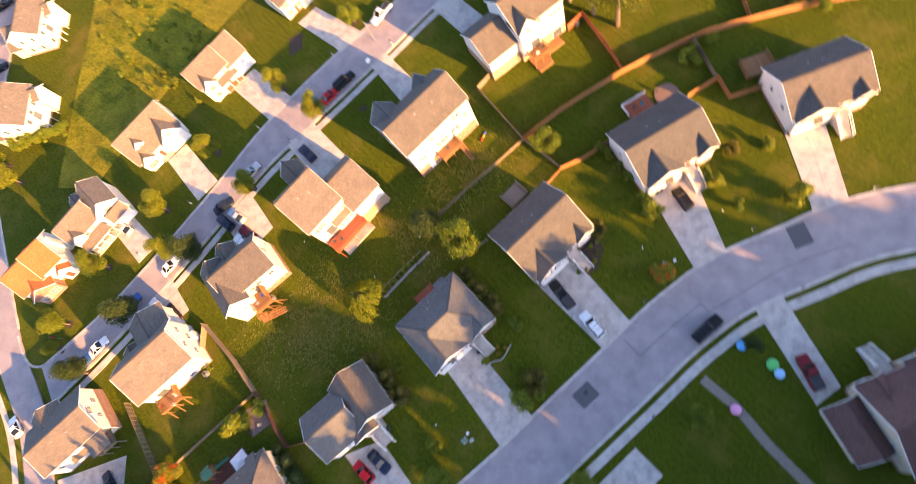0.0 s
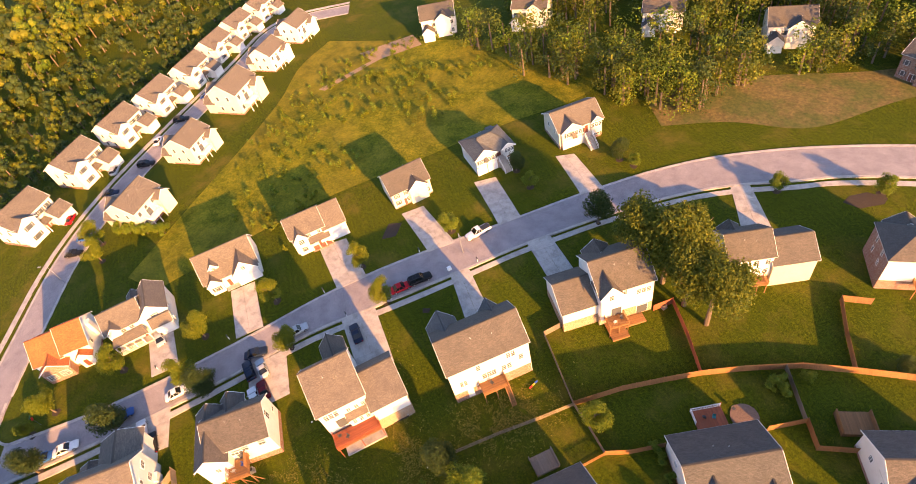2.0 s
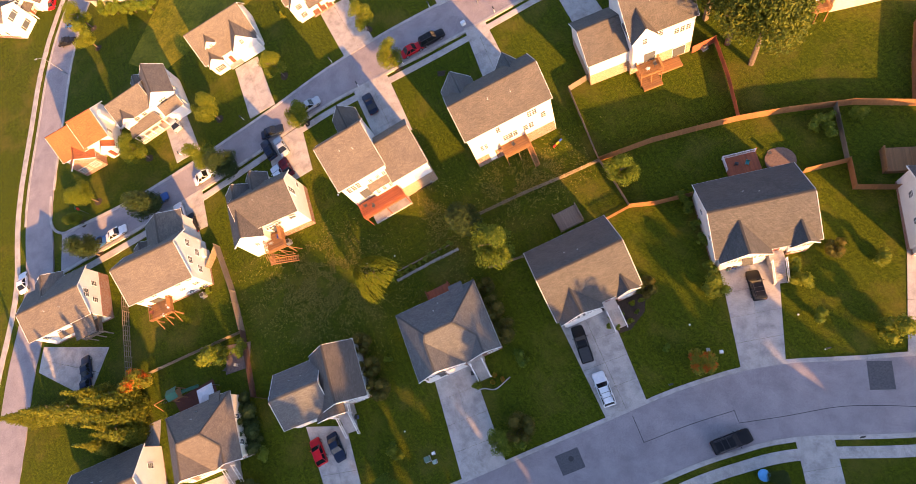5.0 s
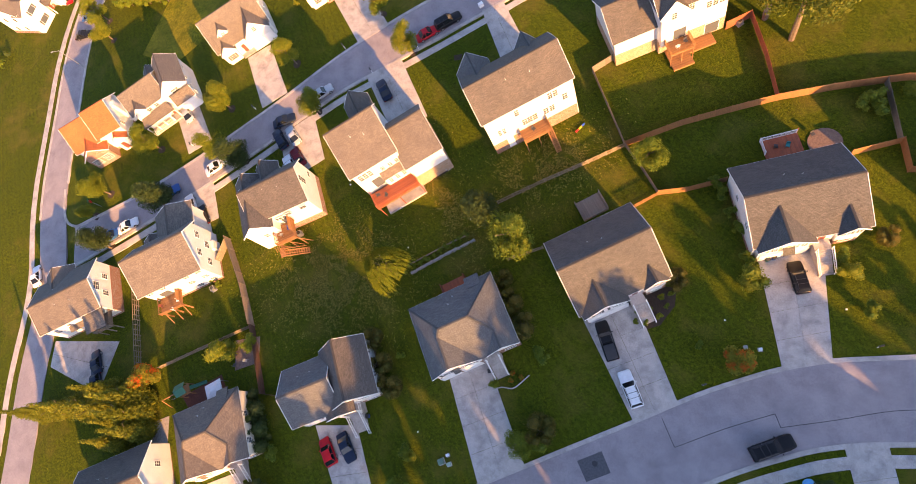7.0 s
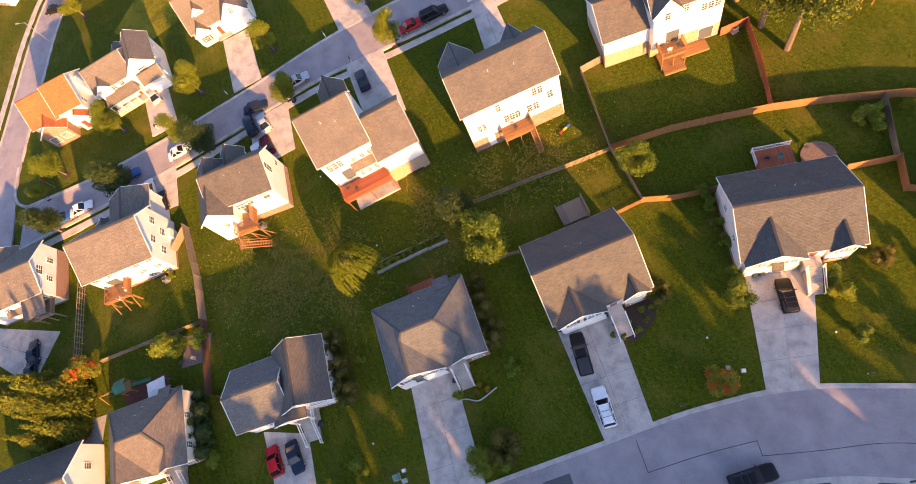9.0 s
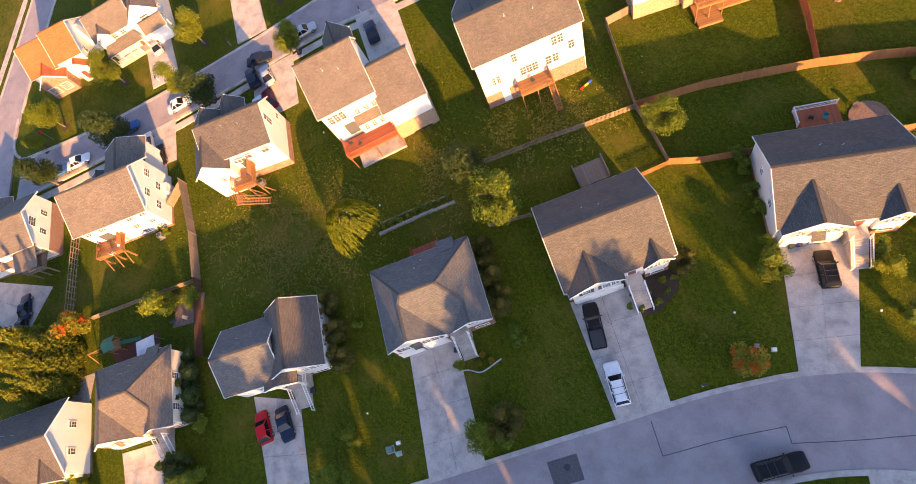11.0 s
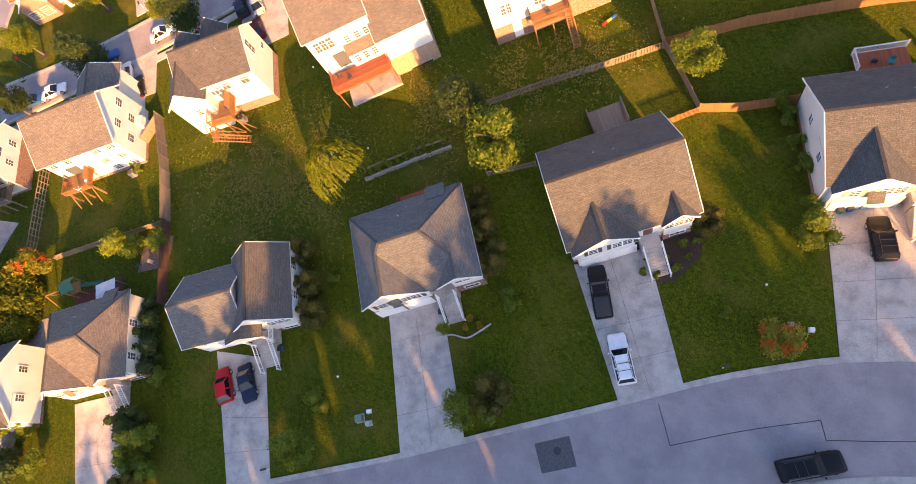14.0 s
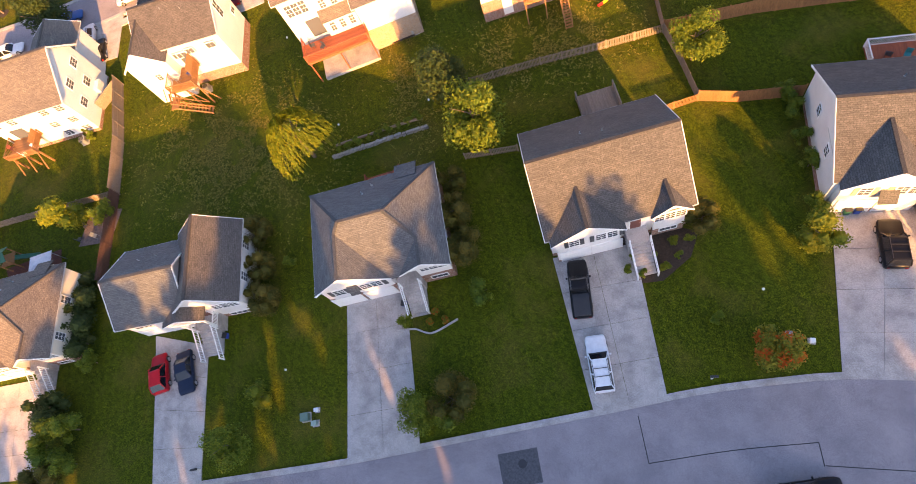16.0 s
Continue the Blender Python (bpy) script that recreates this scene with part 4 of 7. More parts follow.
split_foyer(63.4, 41.4, 204, 13.0, 11.0, 0.1, "gable", WHITE, TAN_SHADED, "white-sided house with a tan roof at the bend", DARK)

# far row, backs to the lawns; on these houses +x is the side towards the corner
g = tall_house(-77.7, -0.6, 236.4, 11.2, 10.8, 7.6, "white-sided two-storey house with a tan roof and a rear deck", WHITE, TAN, base_h=0.3, rows=(), n=4, rise=3.8, size=(1.15, 1.36, 0.83), front=False, deep=-1.33, peak=0.384)
for u, zz in ((-4.2, 5.6), (-2.2, 5.6), (-4.0, 2.9), (-1.6, 2.9), (-4.2, 0.6), (-1.8, 0.6), (2.0, 5.6), (4.2, 5.6)):
    window(g, "B", u, 5.01, zz, 1.0, 1.1)
for u, zz in ((0.1, 5.9), (2.6, 5.8), (1.0, 3.2), (3.4, 3.0)):
    window(g, "L", u, -5.21, zz, 0.95, 1.2)
block(g, -4.6, 1.2, -4.8, 0.2, -0.3, 6.6, "y", 2.0, WHITE, TAN)
block(g, 1.6, 5.0, -3.0, 0.2, -0.3, 4.6, "y", 1.3, WHITE, TAN)
boxp("bay_window", g, WHITE, -5.7, -5.2, 0.2, 1.4, 0.4, 2.4)
d = deck(g, 0.8, 4.6, 5.0, 7.3, 2.7, CEDAR)
for u in (1.0, 2.6, 4.2):
    beamp("brace", d, CEDAR, (u, 7.2, 2.5), (u, 8.2, 0.2), 0.1, 0.1)
boxp("privacy_screen", d, CEDAR, 0.9, 1.0, 5.2, 6.6, 2.7, 4.4)
door(g, "B", 2.8, 5.02, 2.72, 1.8, 2.05, GLASS)
g0 = tall_house(-89.8, -18.8, 237, 12.0, 9.0, 6.2, "white-sided house with a brown roof and a screened deck", WHITE, TAN, base_h=0.3, rows=(3.4,), size=(1.12, 1.1, 0.86))
boxp("brick_side", g0, BRICK, -5.75, -5.6, -4.0, 4.1, -0.5, 2.6)
window(g0, "L", 0.5, -5.62, 5.6, 1.4, 1.3)
d = deck(g0, -5.4, -2.2, 4.1, 7.0, 2.6, WEATHERED)
boxp("porch_screen", d, GLASS, -5.3, -2.3, 6.9, 6.95, 2.7, 4.6)
slopes("porch_roof", g0, TAN, [[(-5.7, 7.3, 4.7), (-1.9, 7.3, 4.7), (-1.9, 4.0, 5.6), (-5.7, 4.0, 5.6)]])
slopes("door_canopy", g0, TAN, [[(-1.0, 5.0, 3.3), (2.2, 5.0, 3.3), (2.2, 4.1, 3.9), (-1.0, 4.1, 3.9)]], 0.1)
hh = tall_house(-66.1, 18.9, 235.1, 13.0, 10.4, 6.2, "cream-sided house with a brown roof and a tall timber deck", WHITE, BROWN, base_h=1.2, rows=(), rise=2.1, size=(0.83, 1.1, 1.09), front=False, deep=-1.93, peak=0.368)
block(hh, 2.4, 8.4, -2.6, 6.2, -0.8, 5.8, "y", 1.9, WHITE, BROWN)
block(hh, -1.0, 3.4, -3.8, -0.5, -0.4, 5.6, "y", 1.7, WHITE, BROWN)
for u, zz in ((-4.4, 4.6), (-1.0, 4.6), (1.2, 4.4)):
    window(hh, "B", u, 5.11, zz, 1.3, 0.7, rows=1)
window(hh, "B", 5.2, 6.21, 3.2, 0.9, 0.9)
window(hh, "L", 1.3, -6.11, 5.0, 0.9, 1.9)
window(hh, "L", -0.9, -6.11, 3.2, 0.9, 0.6, rows=1)
door(hh, "B", 0.4, 5.12, 3.0, 1.6, 2.05, GLASS)
d = deck(hh, -0.6, 3.6, 5.1, 8.3, 3.0, CEDAR)
for u in (-0.5, 1.5, 3.5):
    beamp("brace", d, CEDAR, (u, 8.2, 2.8), (u - 1.6, 8.3, 0.3), 0.1, 0.1)
for k, (a, b2) in enumerate((((3.6, 8.3, 3.0), (3.6, 9.4, 2.2)), ((3.5, 9.4, 2.2), (-0.8, 9.4, 0.0)))):
    for o in (-0.45, 0.45):
        off = Vector((o, 0, 0)) if k == 0 else Vector((0, o, 0))
        beamp("stringer", d, CEDAR, Vector(a) + off, Vector(b2) + off, 0.06, 0.26)
        beamp("stair_rail", d, CEDAR, Vector(a) + off + Vector((0, 0, 0.9)), Vector(b2) + off + Vector((0, 0, 0.9)), 0.07, 0.09)
for k in range(11):
    f = (k + 0.5) / 11
    boxp("step", d, CEDAR, 3.5 - 4.3 * f - 0.16, 3.5 - 4.3 * f + 0.16, 8.95, 9.85, 2.2 - 2.2 * f - 0.04, 2.2 - 2.2 * f)
boxp("landing", d, CEDAR, 3.0, 4.2, 8.3, 9.9, 2.1, 2.2)
boxp("privacy_screen", d, CEDAR, -0.55, -0.45, 5.2, 7.4, 3.0, 4.9)
ii = tall_house(-56.1, 33.0, 243, 10.4, 13.4, 7.8, "white-sided two-storey house with a tan roof and a red deck", WHITE, TAN, base_h=2.2, rows=(), rise=2.8, size=(0.83, 1.0, 1.2), front=False, deep=-3.2, peak=0.32)
block(ii, -12.0, -4.75, -0.6, 8.2, -0.8, 5.6, "x", 2.1, WHITE, TAN, base=BRICK_TAN, base_h=3.2, peak=0.34)
block(ii, -4.4, 0.2, -6.4, -2.0, -0.5, 7.2, "y", 1.9, WHITE, BROWN)
for u in (2.6, 3.6, 1.6):
    window(ii, "B", u, 6.31, 5.7, 0.85, 1.3)
for u in (-0.8, -2.4, -3.8):
    window(ii, "B", u, 6.31, 5.4, 0.8, 0.9)
door(ii, "B", 1.6, 6.32, 2.75, 2.0, 2.05, GLASS)
window(ii, "B", -1.4, 6.35, 0.4, 1.4, 1.4)
slopes("pent_roof", ii, TAN, [[(-4.6, 7.4, 4.6), (0.4, 7.4, 4.6), (0.4, 6.3, 5.3), (-4.6, 6.3, 5.3)]], 0.12)
boxp("kitchen_bay", ii, WHITE, -4.4, 0.2, 6.3, 7.2, 2.7, 4.6)
for u in (-3.6, -2.2, -0.8):
    window(ii, "B", u, 7.21, 3.2, 0.7, 1.0)
deck(ii, -5.0, 4.2, 6.9, 9.9, 2.65, REDWOOD)
boxp("patio", ii, CONCRETE, -5.0, 3.4, 6.4, 9.8, -0.3, 0.06)
jj = tall_house(-39.2, 51.8, 239, 17.3, 12.2, 7.9, "white-sided two-storey house with a brown roof and brick basement", WHITE, BROWN, base_h=2.2, rows=(), front=False, rise=2.8, size=(0.85, 0.76, 1.2))
for f, zz, w_ in ((0.36, 5.9, 0.8), (0.74, 5.9, 0.8), (0.80, 5.9, 0.8), (0.12, 3.6, 0.55), (0.17, 3.6, 0.55), (0.66, 3.3, 0.9), (0.73, 3.3, 0.9), (0.89, 4.3, 0.9), (0.41, 3.3, 0.9), (0.47, 3.3, 0.9), (0.53, 3.3, 0.9)):
    window(jj, "B", 8.25 - 16.5 * f, 5.71, zz, w_, 1.25)
door(jj, "B", 8.25 - 16.5 * 0.2, 5.74, 0.1, 1.1, 2.05, TRIM)
door(jj, "B", 8.25 - 16.5 * 0.62, 5.74, 0.3, 0.9, 2.0, GLASS)
block(jj, 2.6, 8.2, -9.2, -2.0, -0.3, 6.4, "y", 2.6, WHITE, GREY)
block(jj, -6.4, -2.8, -7.6, -2.0, -0.3, 6.6, "y", 2.2, WHITE, GREY)
deck(jj, -2.2, 3.0, 5.7, 8.8, 2.5, CEDAR, stair=(-1.8, 1))
boxp("downspout", jj, TRIM, -8.3, -8.2, 5.7, 5.8, 0, 7.7)
kk = tall_house(-27.3, 76.3, 232, 12.6, 12.0, 8.6, "white-sided two-storey house with a brown roof and timber deck", WHITE, BROWN, base_h=2.4, rows=(), base=BRICK_TAN, rise=3.4, size=(0.83, 0.84, 1.03))
block(kk, 5.9, 13.6, -5.6, 4.6, -0.8, 5.4, "x", 2.9, WHITE, BROWN, base=BRICK_TAN, base_h=3.2)
block(kk, 1.6, 5.85, 2.0, 6.4, 2.0, 8.6, "y", 2.2, WHITE, BROWN)
for u, zz in ((3.7, 7.4), (-2.6, 6.0), (-3.7, 6.0), (-4.8, 6.0), (0.4, 8.6 - 1.6)):
    window(kk, "B", u, 6.42 if u > 1 else 5.61, zz - 0.2, 0.85, 1.2)
door(kk, "B", 2.6, 6.44, 2.7, 2.2, 2.05, GLASS)
door(kk, "B", -3.6, 5.66, 0.15, 2.4, 2.1, GLASS)
deck(kk, 1.0, 5.2, 6.4, 9.3, 2.6, CEDAR)
for k in range(24):
    boxp("low_deck_board", kk, CEDAR, -3.6 if k < 12 else 1.2, 4.9, 5.8 + 0.19 * k, 5.8 + 0.19 * k + 0.18, -0.2, 0.14)
ll = tall_house(-11.5, 92.6, 221, 10.5, 11.0, 8.0, "cream-sided two-storey house with a brown roof behind tall trees", WHITE, BROWN, size=(0.77, 0.72, 0.95))
block(ll, -14.2, -4.85, -4.8, 5.9, -0.8, 6.0, "x", 2.8, BEIGE, BROWN)
deck(ll, -3.6, 0.6, 5.1, 8.0, 2.6, CEDAR)
mm = tall_house(11.8, 106.0, 206, 15.0, 12.5, 8.0, "brick-sided two-storey house with a brown hip roof", BRICK, BROWN, hip=True, size=(0.79, 0.7, 0.92))
boxp("rear_siding", mm, WHITE, -7.1, 7.1, 5.85, 5.95, 2.4, 7.9)
deck(mm, -4.0, 1.0, 5.95, 8.8, 2.6, CEDAR)

# across the far street
n1 = house(-112.5, 7.5, 60, "white and brick house with a bright orange shingle roof", size=(0.98, 0.84, 0.97))
block(n1, -5.2, 0.3, -4.6, 5.4, -0.5, 4.6, "x", 3.3, WHITE, ORANGE, base=BRICK, base_h=1.0)
block(n1, 0.35, 5.4, -4.2, 5.9, -0.5, 4.9, "x", 3.4, WHITE, ORANGE, base=BRICK, base_h=1.0)
block(n1, -4.6, 0.6, -6.6, -2.2, -0.5, 3.5, "y", 2.0, BRICK, ORANGE)
block(n1, 2.2, 5.0, -5.8, -3.4, -0.5, 3.0, "y", 1.3, WHITE, ORANGE)
for u in (-3.3, -0.8):
    window(n1, "F", u, -6.61, 0.8, 1.6, 1.5, cols=4, rows=4)
door(n1, "F", 3.4, -5.83, 0.2)
for u in (-2.0, 2.0):
    window(n1, "R", u, 5.41, 3.0, 0.85, 1.3)
boxp("chimney", n1, WHITE, 5.4, 6.1, 1.0, 2.6, -0.5, 6.0)
n2 = house(-105.4, 20.7, 66, "white-sided house with a tan roof and a front porch", size=(0.93, 0.8, 0.96))
block(n2, -6.6, 1.4, -4.4, 4.4, -0.5, 5.2, "x", 2.7, WHITE, TAN)
block(n2, 0.9, 6.6, -4.8, 4.8, -0.5, 5.4, "y", 2.5, WHITE, TAN)
block(n2, -1.2, 1.8, 2.5, 5.6, -0.5, 5.2, "y", 1.2, WHITE, TAN)
block(n2, 2.4, 6.4, -7.0, -4.0, -0.5, 3.2, "x", 1.3, WHITE, TAN)
block(n2, -5.8, -3.6, -5.0, -2.0, 3.6, 5.6, "y", 1.0, WHITE, TAN)
slopes("porch_roof", n2, TAN, [[(-6.6, -7.2, 2.9), (1.2, -7.2, 2.9), (0.4, -4.8, 3.9), (-5.8, -4.8, 3.9)], [(-6.6, -4.8, 2.9), (-6.6, -7.2, 2.9), (-5.8, -4.8, 3.9)]])
boxp("porch_beam", n2, TRIM, -6.4, 1.0, -7.05, -6.9, 2.5, 2.76)
boxp("porch", n2, CONCRETE, -6.4, 1.0, -7.1, -4.8, -0.3, 0.3)
for u in (-6.3, -4.5, -2.7, -0.9, 0.9):
    boxp("porch_post", n2, TRIM, u - 0.1, u + 0.1, -7.05, -6.85, 0.2, 2.6)
railing(n2, TRIM, [(-6.3, -6.95, 0.3), (-0.9, -6.95, 0.3)])
garage_door(n2, 4.4, -7.03, 0.0, 3.2)
door(n2, "F", -0.2, -4.82, 0.3)
for u in (-5.4, -3.4, -1.6):
    window(n2, "F", u, -4.41, 0.9, 0.95, 1.4, DARK)
    window(n2, "F", u + 0.2, -4.43, 3.9, 0.95, 1.2)
window(n2, "F", 3.8, -4.81, 3.9, 1.6, 1.3, cols=4)
for u in (-2.0, 2.0):
    window(n2, "R", u, 6.61, 3.6, 0.85, 1.3)
n3 = house(-100.0, 40.2, 63, "white-sided house with a broad tan roof and dormers", size=(0.86, 0.77, 0.94))
block(n3, -6.8, 6.8, -5.6, 5.8, -0.5, 3.6, "x", 4.6, WHITE, TAN)
block(n3, 0.6, 6.4, -7.2, -1.0, -0.5, 3.8, "y", 3.0, WHITE, TAN)
block(n3, -6.2, -3.0, -6.6, -4.0, -0.5, 3.2, "y", 1.5, WHITE, TAN)
block(n3, -4.2, -2.2, -3.8, 0.0, 4.4, 6.0, "y", 1.0, WHITE, TAN)
garage_door(n3, 3.5, -7.23, 0.0, 4.6)
window(n3, "F", 3.5, -7.21, 4.2, 0.9, 1.1)
window(n3, "F", -3.2, -3.81, 4.9, 0.9, 0.95)
window(n3, "F", -4.6, -6.61, 0.9, 1.3, 1.3, DARK)
door(n3, "F", -1.4, -5.62, 0.2)
boxp("porch", n3, CONCRETE, -2.8, 0.4, -7.2, -5.6, -0.3, 0.15)
for u in (-2.0, 2.0):
    window(n3, "R", u, 6.81, 1.0, 0.85, 1.4)
    window(n3, "R", u * 0.4, 6.82, 4.4, 0.85, 1.3)
n4 = house(-90.6, 58.0, 63, "white-sided house with a tan roof and a brick porch", size=(0.79, 0.74, 0.92))
block(n4, -7.6, 2.0, -5.0, 5.0, -0.5, 5.2, "x", 3.0, WHITE, TAN)
block(n4, 1.4, 7.8, -5.6, 5.4, -0.5, 4.4, "x", 3.6, WHITE, TAN)
block(n4, -7.0, -3.4, -6.2, -3.0, -0.5, 4.8, "y", 1.9, WHITE, TAN)
slopes("porch_roof", n4, TAN, [[(-3.4, -7.0, 2.8), (2.6, -7.0, 2.8), (2.6, -4.9, 3.7), (-3.4, -4.9, 3.7)]])
for u in (-3.1, -1.2, 0.6, 2.4):
    boxp("porch_post", n4, TRIM, u - 0.1, u + 0.1, -6.9, -6.7, 0.0, 2.8)
boxp("porch", n4, BRICK, -3.4, 2.6, -7.0, -5.0, -0.3, 0.35)
door(n4, "F", -1.0, -5.02, 0.35, 1.0, 2.05, DOOR_RED)
garage_door(n4, 4.8, -5.63, 0.0, 4.6)
for u in (-2.6, 0.2, 1.4):
    window(n4, "F", u, -5.01, 3.8, 0.9, 1.1)
for zz_ in (0.9, 3.3):
    window(n4, "F", -5.2, -6.21, zz_, 1.5, 1.3, cols=3)
tall_house(-81.1, 78.2, 65, 14.0, 12.0, 5.0, "cream-sided house with a brown roof and front gables", CREAM, BROWN, base_h=0.3, rows=(1.0, 3.2), size=(0.72, 0.7, 0.88))
hip_foyer(-70.4, 96.2, 63, 0.84, None, WHITE, GREY, "white-sided raised house with a grey hip roof up the street", DARK)
split_foyer(-57.9, 113.4, 57, 11.6, 9.2, None, "gable", CREAM, TAN, "cream-sided raised house with a tan roof up the street", DARK)
SIMPLE = True
for x, y, yaw, k, wall in ((-137.6, 38.6, 292, 0.95, CREAM), (-147.6, 61, 292, 0.9, CREAM), (-156, 83, 290, 1.05, CREAM), (-164.5, 103, 288, 0.85, WHITE), (-170, 119.5, 286, 0.85, WHITE)):
    q = tall_house(x, y, yaw, 11.2, 10.2, 6.6, "cream-sided two-storey house with a brown roof above the hillside", wall, TAN, base_h=0.5, rows=(1.2, 4.4), n=4, size=(k, k, k))
    block(q, 2.0, 5.2, -7.6, -4.0, -0.3, 3.4, "y", 1.3, wall, TAN)
    block(q, -5.6, -1.8, 3.5, 6.6, -0.6, 5.4, "y", 1.4, wall, TAN)
    deck(q, -1.0, 3.4, 4.8, 7.0, 2.6, TRIM)
    door(q, "B", 1.2, 4.74, 2.62, 1.6, 2.0, GLASS)
for x, y, yaw, k in ((-164, 19.3, 112, 1.0), (-173, 38.5, 112, 0.98), (-178.5, 55, 110, 0.92), (-182, 70, 110, 0.9), (-185, 85, 108, 0.86), (-191, 99, 108, 0.84), (-196, 112, 106, 0.82), (-199, 125, 104, 0.8)):
    q = tall_house(x, y, yaw, 13.0, 10.0, 6.4, "white two-storey house with a brown roof beside the woods", WHITE, TAN, base_h=0.8, rows=(1.0, 3.9), n=4, size=(k, k, k), front=False)
    for u in (-4.6, -2.6, 0.2, 2.2, 4.4):
        window(q, "F", u, -4.61, 4.2, 0.95, 1.3, DARK)
    block(q, -6.0, -0.6, -6.2, -3.0, -0.3, 6.0, "y", 1.6, WHITE, TAN)
    for zz_ in (1.0, 4.2):
        window(q, "F", -3.3, -6.21, zz_, 1.8, 1.3, DARK, cols=4)
    block(q, 2.0, 6.4, -9.4, -4.2, -0.3, 3.2, "x", 1.7, WHITE, TAN)
    garage_door(q, 4.2, -9.43, 0.0, 3.8)
    slopes("porch_roof", q, TAN, [[(-0.5, -7.0, 2.7), (1.9, -7.0, 2.7), (1.9, -4.6, 3.4), (-0.5, -4.6, 3.4)]])
    for u in (-0.4, 1.8):
        boxp("porch_post", q, TRIM, u - 0.08, u + 0.08, -6.9, -6.74, -0.3, 2.7)
    door(q, "F", 0.8, -4.62, 0.2)
FAR_HOUSES = ((-122.7, 141, 40), (-28.5, 169, 24), (-60, 166, 22), (-97, 156, 20), (3.5, 163, 340))
for x, y, yaw in FAR_HOUSES:
    q = tall_house(x, y, yaw, 14, 12.0, 6.8, "white-sided house with front gables among trees on the far slope", BRICK if x > 0 else WHITE, BROWN, base_h=0.3, rows=(1.0, 4.0), n=4, size=(0.8, 0.72, 0.86))
    if x < 0:
        block(q, -6.4, -2.0, -9.4, -4.6, -0.5, 3.4, "y", 1.8, WHITE, BROWN)
        garage_door(q, -4.2, -9.43, 0.0, 3.6)

# ---- plants ----
BALL_BM = bmesh.new()
bmesh.ops.create_icosphere(BALL_BM, subdivisions=1, radius=1.0)
BALL_V = np.array([v.co[:] for v in BALL_BM.verts])
BALL_F = [tuple(v.index for v in f.verts) for f in BALL_BM.faces]
BALL_BM.free()


